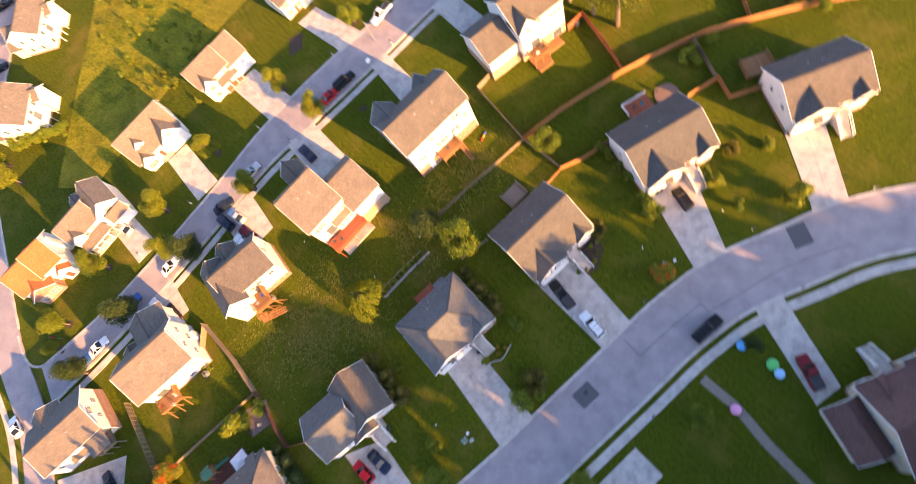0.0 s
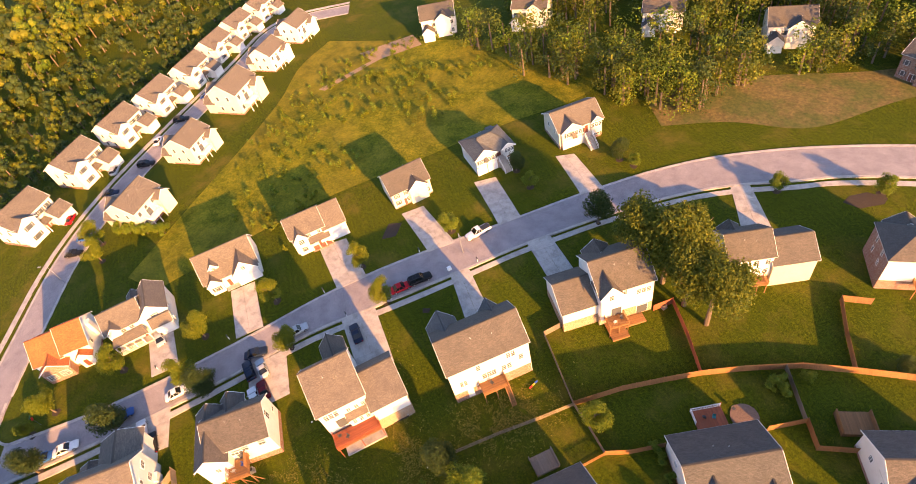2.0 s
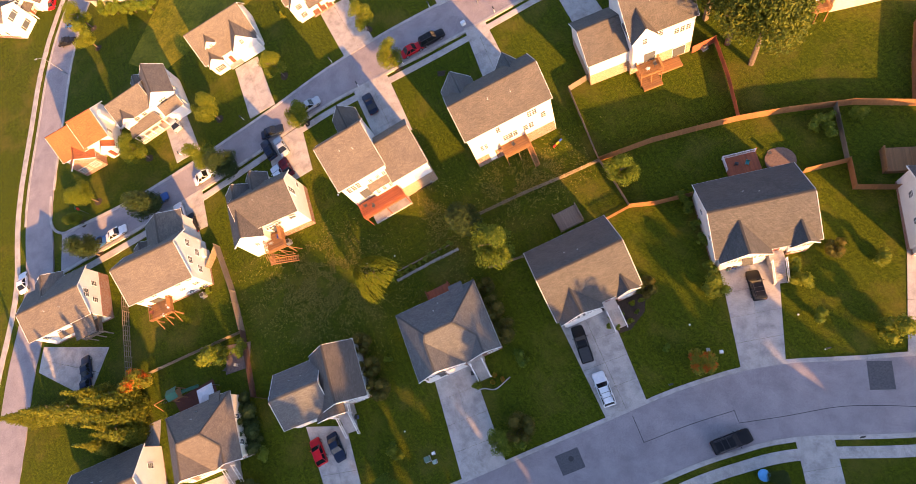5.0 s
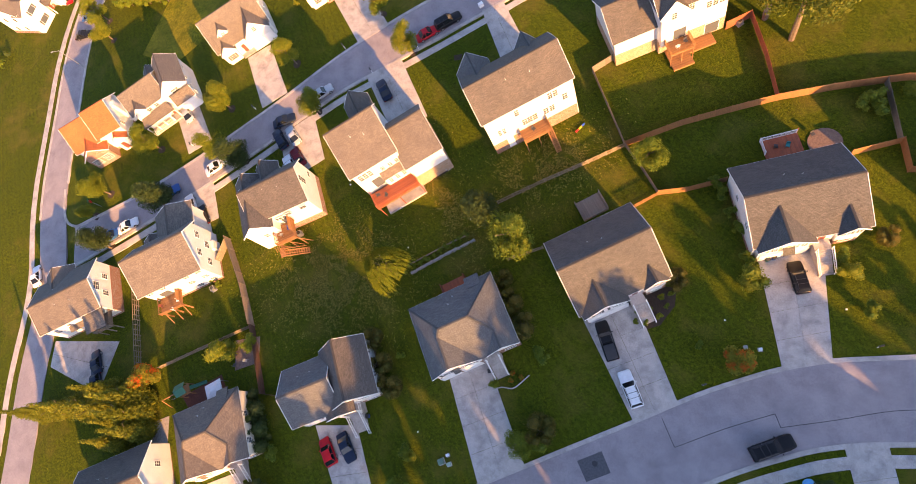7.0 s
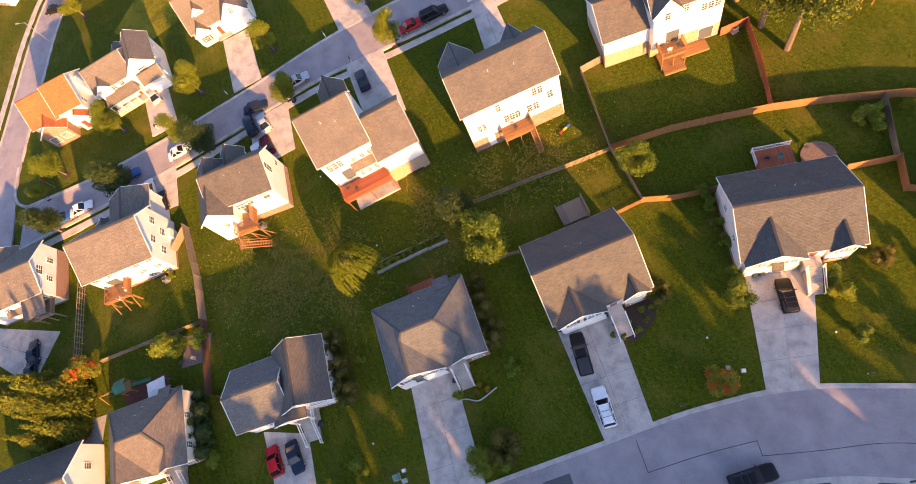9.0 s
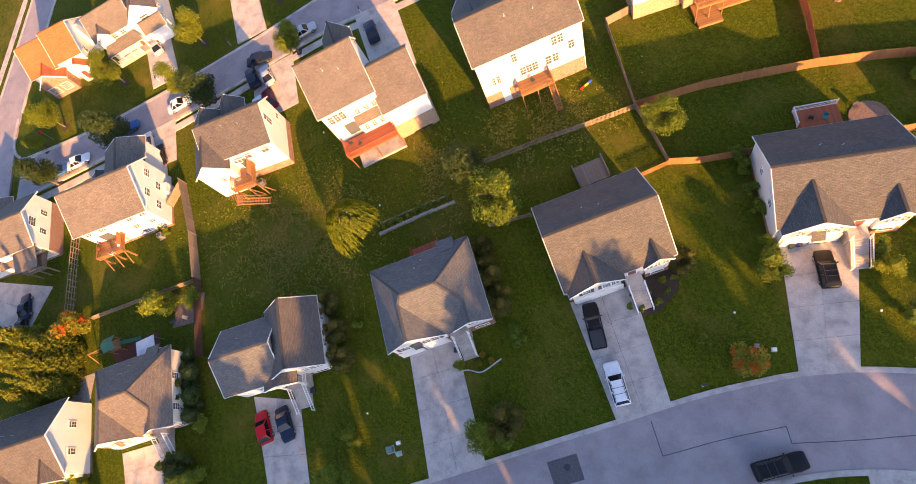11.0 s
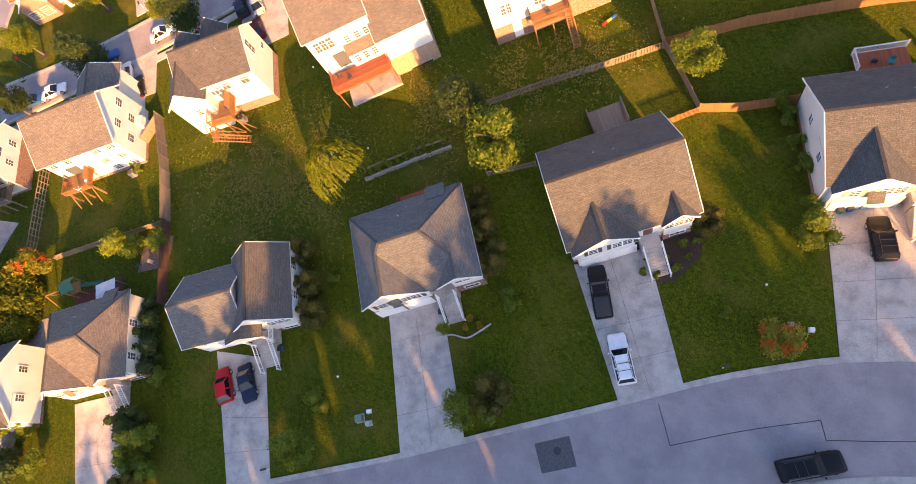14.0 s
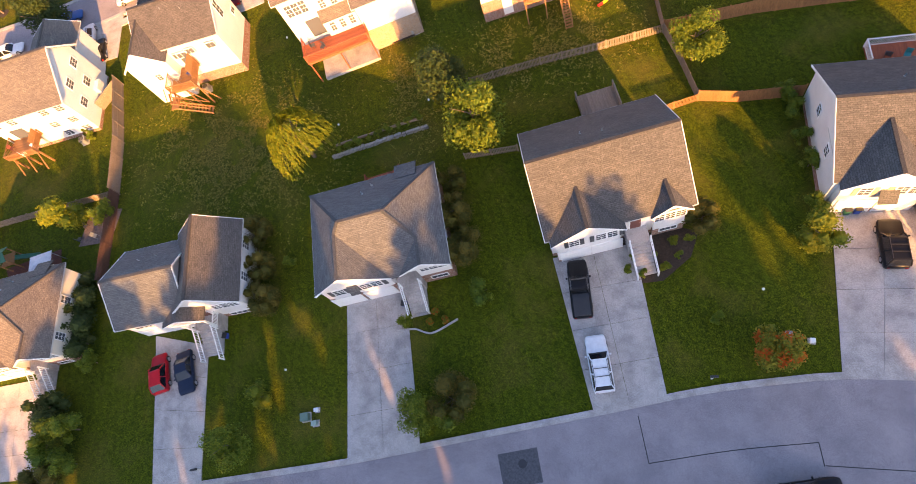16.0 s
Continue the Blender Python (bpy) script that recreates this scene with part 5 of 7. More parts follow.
def crown_mesh(name, seed, radius, height, lobes, leaves, leaf, mat, shape="round", core=0.0):
    """A crown of many small leaves on several lobes, its foot at z = 0."""
    rng = np.random.default_rng(seed)
    cs = []
    for k in range(lobes):
        a, q = rng.uniform(0, 2 * math.pi), rng.uniform(0, 1)
        if shape == "cone":
            f = (k + 0.5) / lobes
            r = radius * (1 - f) * 0.75
            cs.append((r * math.cos(a) * rng.uniform(0, 0.6), r * math.sin(a) * rng.uniform(0, 0.6), height * f * 0.95, max(0.25, radius * (1 - f) * 0.75)))
        else:
            f = rng.uniform(0.12, 0.92)
            r = radius * math.sqrt(max(0.05, 1 - (2 * f - 0.9) ** 2)) * 0.72 * math.sqrt(q)
            cs.append((r * math.cos(a), r * math.sin(a), height * f, radius * rng.uniform(0.3, 0.5)))
    cs = np.array(cs)
    w = cs[:, 3] ** 2
    pick = rng.choice(len(cs), leaves, p=w / w.sum())
    d = rng.normal(size=(leaves, 3))
    d /= np.linalg.norm(d, axis=1)[:, None]
    rad = cs[pick, 3] * rng.uniform(0.55, 1.08, leaves)
    p = cs[pick, :3] + d * rad[:, None] * np.array((1, 1, 0.8))
    if shape == "willow":
        strands = leaves // 24
        a = rng.uniform(0, 2 * math.pi, strands)
        q = radius * np.sqrt(rng.uniform(0.02, 1, strands)) * (1 + 0.18 * np.sin(3 * a + 1))
        top = height * (0.98 - 0.42 * (q / radius) ** 2) + rng.normal(0, 0.12, strands)
        drop = rng.uniform(0.7, 2.3, strands) * (0.5 + 0.7 * q / radius)
        which, u = np.repeat(np.arange(strands), 24), np.tile(np.linspace(0, 1, 24), strands)
        leaves = strands * 24
        d = np.c_[np.cos(a), np.sin(a), np.zeros(strands)][which]
        reach = (q[which] + 0.45 * np.sqrt(u))[:, None]
        p = d * reach + np.c_[rng.normal(0, 0.06, (leaves, 2)), top[which] - drop[which] * u ** 1.3]
    p[:, 2] = np.maximum(p[:, 2], 0.08)
    n = d * 0.7 + rng.normal(size=(leaves, 3)) * 0.6 + np.array((0, 0, 0.35))
    n /= np.linalg.norm(n, axis=1)[:, None]
    t = np.cross(n, rng.normal(size=(leaves, 3)))
    t /= np.linalg.norm(t, axis=1)[:, None]
    b = np.cross(n, t)
    s = leaf * rng.uniform(0.6, 1.3, leaves)[:, None]
    if shape == "willow":
        t = np.c_[d[:, :2] * 0.4, np.full(leaves, -1.0)]
        t /= np.linalg.norm(t, axis=1)[:, None]
        b = np.cross(t, rng.normal(size=(leaves, 3)))
        b /= np.linalg.norm(b, axis=1)[:, None]
        quad = np.stack([p - b * s * 0.2, p + t * s * 0.9 - b * s * 0.28, p + t * s * 1.8, p + t * s * 0.9 + b * s * 0.38], 1)
    else:
        quad = np.stack([p - t * s, p - b * s * 0.55 + n * s * 0.18, p + t * s, p + b * s * 0.55 + n * s * 0.18], 1)
    verts, faces = [quad.reshape(-1, 3)], [(4 * k, 4 * k + 1, 4 * k + 2, 4 * k + 3) for k in range(leaves)]
    if core:
        n = 4 * leaves
        for c in cs:
            verts.append(np.maximum(c[:3] + BALL_V * c[3] * core * rng.uniform(0.75, 1.1, (len(BALL_V), 1)), (-99, -99, 0.05)))
            faces += [tuple(n + i for i in f) for f in BALL_F]
            n += len(BALL_V)
    me = bpy.data.meshes.new(name)
    me.from_pydata(np.concatenate(verts).tolist(), [], faces)
    me.materials.append(mat)
    return me


def trunk_bm(height, r, seed, limbs=5, spread=1.0):
    rng = random.Random(seed)
    bm = bmesh.new()

    def limb(a, b, r0, r1, sides=7, rings=4):
        a, b = Vector(a), Vector(b)
        d = (b - a).normalized()
        s = d.orthogonal().normalized()
        u = d.cross(s)
        prev = None
        for k in range(rings + 1):
            f = k / rings
            c = a.lerp(b, f) + (s * rng.uniform(-1, 1) + u * rng.uniform(-1, 1)) * r0 * 0.35 * (0 < k < rings)
            rr = r0 + (r1 - r0) * f
            ring = [bm.verts.new(c + (s * math.cos(q) + u * math.sin(q)) * rr * rng.uniform(0.9, 1.1)) for q in (2 * math.pi * i / sides for i in range(sides))]
            if prev:
                for i in range(sides):
                    bm.faces.new((prev[i], prev[(i + 1) % sides], ring[(i + 1) % sides], ring[i]))
            prev = ring
    limb((0, 0, -0.2), (rng.uniform(-0.1, 0.1), rng.uniform(-0.1, 0.1), height), r * 1.25, r * 0.4)
    for k in range(limbs):
        a = 2 * math.pi * (k + rng.random() * 0.6) / limbs
        z = height * rng.uniform(0.5, 0.9)
        limb((0, 0, z), (spread * math.cos(a), spread * math.sin(a), z + height * rng.uniform(0.2, 0.45)), r * 0.45, r * 0.12, 5, 3)
    return bm


KINDS = {
    # name: crown radius, crown height, lobes, leaves, leaf, material, trunk height, trunk radius, shape, label
    "pear": (2.3, 4.8, 18, 4200, 0.16, LEAF_Y, 2.0, 0.11, "round", "young street tree with a yellow-green oval crown"),
    "pear_b": (2.4, 4.4, 15, 4200, 0.16, LEAF_Y, 1.9, 0.11, "round", "young street tree with a yellow-green uneven crown"),
    "dark": (2.6, 4.6, 16, 4400, 0.17, LEAF_D, 2.0, 0.13, "round", "street tree with a dark green rounded crown"),
    "maple": (2.8, 4.6, 19, 4000, 0.19, LEAF, 2.2, 0.12, "round", "young tree with a bright green open crown"),
    "willow": (2.5, 4.4, 16, 6600, 0.2, LEAF_Y, 2.2, 0.16, "willow", "weeping willow with drooping yellow-green branches on the lawn"),
    "oak": (4.6, 9.0, 28, 8000, 0.27, LEAF_O, 7.5, 0.3, "round", "tall old tree with a bare trunk and an open green crown"),
    "conifer": (2.1, 8.0, 30, 5200, 0.19, LEAF_C, 0.6, 0.12, "cone", "tall conical evergreen in a screening row"),
    "shrub": (1.15, 1.9, 16, 3400, 0.075, LEAF_B, 0.35, 0.05, "round", "rounded bronze-green shrub beside the house"),
    "bush": (1.2, 2.1, 10, 1700, 0.11, LEAF, 0.35, 0.05, "round", "rounded green bush on the lawn"),
    "bush_y": (1.5, 2.4, 12, 1900, 0.12, LEAF_Y, 0.4, 0.06, "round", "yellow-green spreading bush on the lawn"),
    "hedge": (1.1, 1.5, 12, 1700, 0.1, LEAF_D, 0.25, 0.05, "round", "clipped dark green rounded shrub beside the house"),
    "red": (1.7, 2.6, 13, 2200, 0.13, LEAF_R, 0.6, 0.06, "round", "small tree turning orange and red on the lawn"),
}
TREES = {}


def tree(kind, x, y, size=1.0, turn=None, group="", cat=None):
    r, ch, lobes, leaves, leaf, mat, th, tr, shape, label = KINDS[kind]
    small = kind in ("shrub", "bush", "bush_y", "red", "hedge")
    m = pose(x, y, ground_z(x, y), 0, 0, (x * 37 + y * 91) % 360 if turn is None else turn) @ Matrix.Scale(size, 4)
    if kind not in TREES:
        root = empty(("shrub" if small and kind != "red" else "tree"), m, label, "shrub" if small and kind != "red" else "tree", group)
        part("trunk", trunk_bm(th + ch * 0.45, tr, len(TREES) + 3, 6, r * 0.5), BARK, root)
        c = new("crown", crown_mesh("crown", len(TREES) * 7 + 11, r, ch, lobes, int(leaves * (2.2 if kind == "red" else 1.3 if small else 1.5)), leaf * (0.78 if small else 0.72), mat, shape, 0.25 if kind == "red" else 0.8 if small else 0.0 if shape == "willow" else 0.35))
        c.parent, c.location = root, (0, 0, th * (0.75 if shape != "cone" else 0.3))
        TREES[kind] = root
        return root
    return copy_thing(TREES[kind], m)


STREET = [("pear", -63.9, 52.1, 0.95), ("pear_b", -72.8, 34.2, 0.95), ("pear", -84.2, 18.1, 0.95), ("dark", -79.8, 19.2, 1.0), ("dark", -87.9, 4.2, 1.0), ("dark", -94.5, -9.2, 0.85), ("pear_b", -74.6, 55.9, 0.79), ("pear", -84.2, 39.8, 0.85), ("pear_b", -90.8, 25.8, 0.95), ("pear", -99.3, 11.4, 0.9), ("pear_b", -103.1, -1.6, 0.9), ("pear_b", -102.6, -6.7, 0.5),
          ("maple", -63.9, 73.3, 0.72), ("dark", -38.3, 90.3, 0.98), ("dark", -62.2, 95.6, 0.63), ("maple", -56.4, 92.5, 0.63), ("dark", -43.5, 109.2, 0.65), ("maple", -39.8, 108.7, 0.52), ("maple", -12.2, 114.4, 0.67), ("maple", 4.1, 122, 0.72), ("pear", -139, 26.9, 0.92), ("pear_b", -133.2, 23.8, 0.86)]
LAWN = [("dark", -34.3, 33.3, 1.1), ("maple", -28.0, 32.8, 1.5), ("willow", -41.4, 18.7, 1.22), ("maple", -18.3, 53.0, 1.05), ("bush", 1.1, 73.3, 1.18), ("bush", 3.1, 73.2, 0.90), ("bush", 1.9, 74.9, 0.81), ("maple", 5.1, 77.3, 0.48), ("dark", 15.9, 86.2, 0.50), ("maple", 21.1, 85.4, 0.55),
        ("shrub", -26.1, 27.2, 1.3), ("shrub", -23.2, 25.1, 1.3), ("shrub", -19.8, 23.3, 1.35), ("shrub", -37.5, 8.6, 1.25), ("shrub", -34.1, 6.6, 1.25), ("shrub", -30.9, 5.0, 1.3), ("bush", -15.4, 21.4, 1.0), ("shrub", -6.2, 39.9, 1.15), ("bush_y", -23.0, -0.6, 1.05), ("maple", -21.1, -5.1, 0.9), ("maple", -11.3, 10.2, 0.8), ("shrub", -9.9, 13.2, 1.5), ("bush", -9.5, 11.6, 1.1),
        ("bush_y", 1.4, 44.8, 1.33), ("bush_y", 9.9, 51.6, 1.04), ("bush", 8.4, 52.9, 0.89), ("bush", 14.1, 48.5, 0.86), ("bush_y", 21.6, 51.3, 1.52), ("red", 5.2, 34.9, 1.29), ("bush", 0.4, 34.1, 0.48), ("bush", -8.9, 54.5, 0.79), ("bush", -7.4, 53.4, 0.79), ("bush", -5.3, 51.8, 0.70), ("bush", -3.2, 50.2, 0.80), ("bush", -0.4, 47.3, 0.76), ("shrub", 11.4, 57.9, 0.96), ("bush_y", 16.7, 59.5, 0.91),
        ("red", -67.5, -19.9, 1.32), ("bush_y", -57.8, -7.7, 1.86), ("bush", -55.3, -4.2, 1.11), ("hedge", -49.2, -10.4, 1.42), ("hedge", -47.3, -11.5, 1.37), ("hedge", -45.3, -12.7, 1.43), ("hedge", -43.4, -13.9, 1.26), ("bush", -40.6, -14, 0.86), ("hedge", -39.2, -19.6, 1.52), ("bush", -35.6, -18.8, 1.41), ("bush_y", -37.3, -20.2, 1.10), ("bush", -35.2, -21.7, 1.30), ("bush", -32.6, -20.5, 1.18), ("shrub", -32.6, -23.2, 1.43), ("bush_y", -50.3, -31.9, 1.42), ("hedge", -47.3, -35.5, 1.80), ("bush", -44.6, -32.2, 1.19), ("hedge", -48.4, -37.8, 1.56), ("dark", 19.4, 27.2, 0.50), ("maple", 14.2, 15.3, 0.81), ("maple", 0.3, 1.5, 0.79),
        ("bush", -68.3, -0.8, 0.48), ("bush", -70, -1.2, 0.43), ("bush_y", -25.4, 22.5, 0.46), ("bush", -32.6, 9.4, 0.56)]
for k, x, y, s in STREET:
    tree(k, x, y, s * 1.2, group="street trees")
    ring = [(x + 0.85 * math.cos(a) * (1 + 0.12 * math.sin(3 * a + x)), y + 0.85 * math.sin(a) * (1 + 0.1 * math.cos(2 * a + y))) for a in (2 * math.pi * i / 12 for i in range(12))]
    tagged(raw("mulch_ring", [(x, y, ground_z(x, y) + 0.1)] + [(a, b, ground_z(a, b) + 0.03) for a, b in ring], [(0, i + 1, (i + 1) % 12 + 1) for i in range(12)], MULCH), "round mound of dark mulch under a street tree", "mulch ring", "mulch rings")
for k, x, y, s in LAWN:
    tree(k, x, y, s)
for x, y, s in ((-79, -35, 1.14), (-76.1, -32.2, 1.21), (-73.2, -30.1, 1.26), (-70.4, -28, 1.20), (-67.6, -26.2, 1.20), (-65.5, -27.3, 1.02), (-64, -29.8, 1.09), (-66, -23, 1.38), (-63.8, -24.6, 1.32), (-61.7, -26.1, 1.21), (-70.4, -24.7, 1.31), (-81.7, -37.5, 1.08)):
    tree("conifer", x, y, s, group="evergreen screen")
for x, y, s in ((-16.2, 80.9, 1.28), (-11.4, 79.2, 1.00), (-26.4, 85, 0.99), (-21.4, 83.6, 1.09), (-18.6, 85.4, 1.04)):
    tree("oak", x, y, s, group="tall old trees")
for x, y in ((-137.6, 31.6), (-135.4, 32.8), (-133.1, 34.1), (-130.9, 35.3), (-128.6, 36.6), (-126.4, 37.8)):
    tree("bush", x, y, 1.3, group="hedge behind the house")


def woods(name, label, spots, seed, leaves, leaf, mats, hi=(9, 15), trunk=True, mass=True, low=0.42):
    """Woodland, too many trees to count: crowns of leaf clumps over uneven inner masses, and their trunks."""
    rng = np.random.default_rng(seed)
    V, Fq, mi = [], [], []
    count = 0
    for x, y in spots:
        h = rng.uniform(*(hi(x, y) if callable(hi) else hi))
        r = min(rng.uniform(3.0, 5.2), h * 0.45)
        z = ground_z(x, y)
        which = rng.integers(0, len(mats))
        lobe = rng.uniform(0.36, 0.58, 6) * r
        cs = np.c_[rng.normal(0, r * 0.36, (6, 2)), rng.uniform(h * low, h * 0.9, 6)]
        pick = rng.integers(0, 6, leaves)
        d = rng.normal(size=(leaves, 3))
        d /= np.linalg.norm(d, axis=1)[:, None]
        p = cs[pick] + d * lobe[pick][:, None] * rng.uniform(0.75, 1.12, leaves)[:, None] + np.array((x, y, z))
        n = d + rng.normal(size=(leaves, 3)) * 0.5 + np.array((0, 0, 0.4))
        t = np.cross(n, rng.normal(size=(leaves, 3)))
        t /= np.linalg.norm(t, axis=1)[:, None]
        b = np.cross(n / np.linalg.norm(n, axis=1)[:, None], t)
        s = leaf * rng.uniform(0.5, 1.2, leaves)[:, None]
        V.append(np.stack([p - t * s, p - b * s * 0.7, p + t * s, p + b * s * 0.7], 1).reshape(-1, 3))
        mi += [which] * leaves
        Fq += [(count + 4 * k, count + 4 * k + 1, count + 4 * k + 2, count + 4 * k + 3) for k in range(leaves)]
        count += 4 * leaves
        if mass:
            for k in range(6):
                V.append(cs[k] + np.array((x, y, z)) + BALL_V * lobe[k] * 0.8 * rng.uniform(0.75, 1.1, (len(BALL_V), 1)))
                Fq += [tuple(count + i for i in f) for f in BALL_F]
                mi += [which] * len(BALL_F)
                count += len(BALL_V)
        if trunk:
            w = 0.22
            V.append(np.array([(x - w, y - w, z), (x + w, y - w, z), (x + w, y + w, z), (x - w, y + w, z), (x - w * 0.6, y - w * 0.6, z + h * 0.6), (x + w * 0.6, y - w * 0.6, z + h * 0.6), (x + w * 0.6, y + w * 0.6, z + h * 0.6), (x - w * 0.6, y + w * 0.6, z + h * 0.6)]))
            Fq += [tuple(count + i for i in f) for f in ((0, 1, 5, 4), (1, 2, 6, 5), (2, 3, 7, 6), (3, 0, 4, 7))]
            mi += [len(mats)] * 4
            count += 8
    me = bpy.data.meshes.new(name)
    me.from_pydata(np.concatenate(V).tolist(), [], Fq)
    for m in (*mats, BARK):
        me.materials.append(m)
    me.polygons.foreach_set("material_index", mi)
    return tagged(new(name, me), label, "woods", kind="stuff")


def scatter(seed, n, inside, x0, x1, y0, y1):
    rng, out = np.random.default_rng(seed), []
    while len(out) < n:
        x, y = rng.uniform(x0, x1), rng.uniform(y0, y1)
        if inside(x, y):
            out.append((x, y))
    return out


def left_of_street(x, y):
    k = np.argmin(np.hypot(LC[:, 0] - x, LC[:, 1] - y))
    k = min(max(k, 1), len(LC) - 2)
    d = LC[k + 1] - LC[k - 1]
    d /= np.linalg.norm(d)
    return d[0] * (y - LC[k][1]) - d[1] * (x - LC[k][0])


def in_left_woods(x, y):
    s = left_of_street(x, y)
    return s > 27 + 8 * noise.noise((x * 0.03, y * 0.03, 0)) and s < 170


woods("woods", "dense woodland of mixed green and yellowing trees", scatter(5, 620, lambda x, y: in_left_woods(x, y) and left_of_street(x, y) > 72 + 18 * noise.noise((x * 0.02, y * 0.02, 5)), -380, -150, -120, 300), 6, 190, 0.5, (LEAF_O, LEAF_O, LEAF, LEAF_D), (9, 14), low=0.25)
# mostly dark leaves here: the shade of the hollow is put into the colour
woods("young_woods", "low young trees in the hollow behind the houses, coloured dark as shade", scatter(16, 520, lambda x, y: in_left_woods(x, y) and left_of_street(x, y) < 80, -290, -150, -100, 200), 19, 110, 0.4, (LEAF_D, LEAF_D, LEAF_D, LEAF_D, LEAF_D, LEAF_O), (3, 6), low=0.2)
woods("far_woods", "rolling woodland beyond the valley", scatter(6, 700, lambda x, y: left_of_street(x, y) > 140, -800, -300, -150, 600), 7, 45, 1.1, (LEAF, LEAF_O, LEAF_O), (8, 14), False, low=0.2)
woods("undergrowth", "low dark scrub at the foot of the woods", scatter(8, 600, lambda x, y: 22 < left_of_street(x, y) < 80, -290, -140, -80, 200), 9, 40, 0.35, (LEAF_D, LEAF), (1.6, 3.5), False, False)


def back_edge(x):
    return float(np.interp(x, [-110, -86, -72, -50, -42, -34, -26, -20, -13, 5, 90], [130, 125, 131, 127, 128, 134, 146, 154, 160, 168, 180])) + 4 * noise.noise((x * 0.11, 2.0, 3))


def in_back_woods(x, y):
    clear = min(math.hypot(x - a, y - b + 8) for a, b, _ in FAR_HOUSES) > 11
    return clear and y > back_edge(x) + 6 and left_of_street(x, y) < -14


woods("back_woods", "tall woodland with bare trunks on the far slope", scatter(11, 430, in_back_woods, -110, 90, 134, 225), 12, 340, 0.34, (LEAF, LEAF_O, LEAF_D, LEAF_O), (9, 16), mass=False, low=0.2)
woods("back_woods_edge", "woodland edge with bare trunks beside the street", scatter(13, 66, lambda x, y: 0 < y - back_edge(x) < 9 and abs(x + 29) > 5, -90, 6, 120, 180), 15, 380, 0.3, (LEAF, LEAF_O, LEAF_O, LEAF_D), (8, 14), mass=False, low=0.2)
woods("hill_scrub", "rough scrub and saplings on the open hillside", scatter(17, 300, lambda x, y: 0.35 < noise.noise((x * 0.05, y * 0.05, 7)) + 0.45 and left_of_street(x, y) < -30 or 100 < y < 116 and -115 < x < -88, -150, -92, 50, 140), 18, 90, 0.2, (LEAF, LEAF_O, LEAF_Y), (1.0, 2.4), False, False, 0.1)
# unseen trees added on the sunny side to shade the near street
SHADE_BELT = [tuple(p) for d, s in ((40, 0), (46, 1), (52, 0), (58, 1)) for p in offset(IN, W_NEAR + d)[s::2] if -110 < p[0] < 130 and inland(p[0], p[1])[0] < -40]


def shade_belt_height(x, y):
    """The lowest and highest tree at that place, set by how far its shade should reach."""
    top = float(np.interp(y, [-60, -49, -40, -31, -22, -13, 6, 25, 40], [11, 14, 24, 29, 30.3, 28.4, 26.4, 24.6, 23]))
    return top - 1.5, top + 1.5


woods("tree_belt", "unseen belt of tall trees added to shade the near street", SHADE_BELT, 31, 200, 0.7, (LEAF, LEAF_D, LEAF_Y), shade_belt_height, low=0.2)
woods("distant_woods", "hazy distant wooded hills", scatter(21, 700, lambda x, y: math.hypot(x, y) > 330 and left_of_street(x, y) < 100, -600, 500, 300, 900), 22, 30, 1.6, (LEAF, LEAF_O, LEAF_Y), (14, 24), False, False)


def patch(name, left, right, mat, lift, label, category="field"):
    l, r = sm(left, 3), sm(right, 3)
    n = max(len(l), len(r))
    l, r = resample(l, n), resample(r, n)
    cols = 8
    grid = np.stack([l + (r - l) * k / cols for k in range(cols + 1)], 1)
    pts = grid.reshape(-1, 2)
    z = ground_z(pts[:, 0], pts[:, 1]) + lift
    f = [(i * (cols + 1) + j, i * (cols + 1) + j + 1, (i + 1) * (cols + 1) + j + 1, (i + 1) * (cols + 1) + j) for i in range(n - 1) for j in range(cols)]
    return tagged(raw(name, np.c_[pts, z], f, mat), label, category, kind="structure")




def tufts(name, label, middle, spread, turn, n, seed, mat):
    """Single dry tufts standing in a lawn, thinning out from the middle."""
    rng = np.random.default_rng(seed)
    q = rng.normal(size=(n, 2)) * np.array(spread)
    ca, sa = math.cos(radians(turn)), math.sin(radians(turn))
    x, y = middle[0] + q[:, 0] * ca - q[:, 1] * sa, middle[1] + q[:, 0] * sa + q[:, 1] * ca
    keep = np.array([noise.noise((u * 0.35, v * 0.35, 2)) + 0.5 * noise.noise((u * 1.1, v * 1.1, 5)) > -0.12 for u, v in zip(x, y)])
    x, y = x[keep], y[keep]
    z = ground_z(x, y)
    V, Fq = [], []
    for k in range(3):
        a = rng.uniform(0, 2 * math.pi, len(x))
        s, h = rng.uniform(0.04, 0.085, len(x)), rng.uniform(0.03, 0.07, len(x))
        lean = rng.normal(0, 0.12, (len(x), 2))
        for sx, up in ((-1, 0), (1, 0), (0.6, 1), (-0.6, 1)):
            V.append(np.c_[x + sx * s * np.cos(a) + up * lean[:, 0], y + sx * s * np.sin(a) + up * lean[:, 1], z - 0.01 + up * h])
        m = len(x)
        b = k * 4 * m
        Fq += [(b + i, b + m + i, b + 2 * m + i, b + 3 * m + i) for i in range(m)]
    me = bpy.data.meshes.new(name)
    me.from_pydata(np.concatenate(V).tolist(), [], Fq)
    me.materials.append(mat)
    return tagged(new(name, me), label, "grass", kind="stuff")


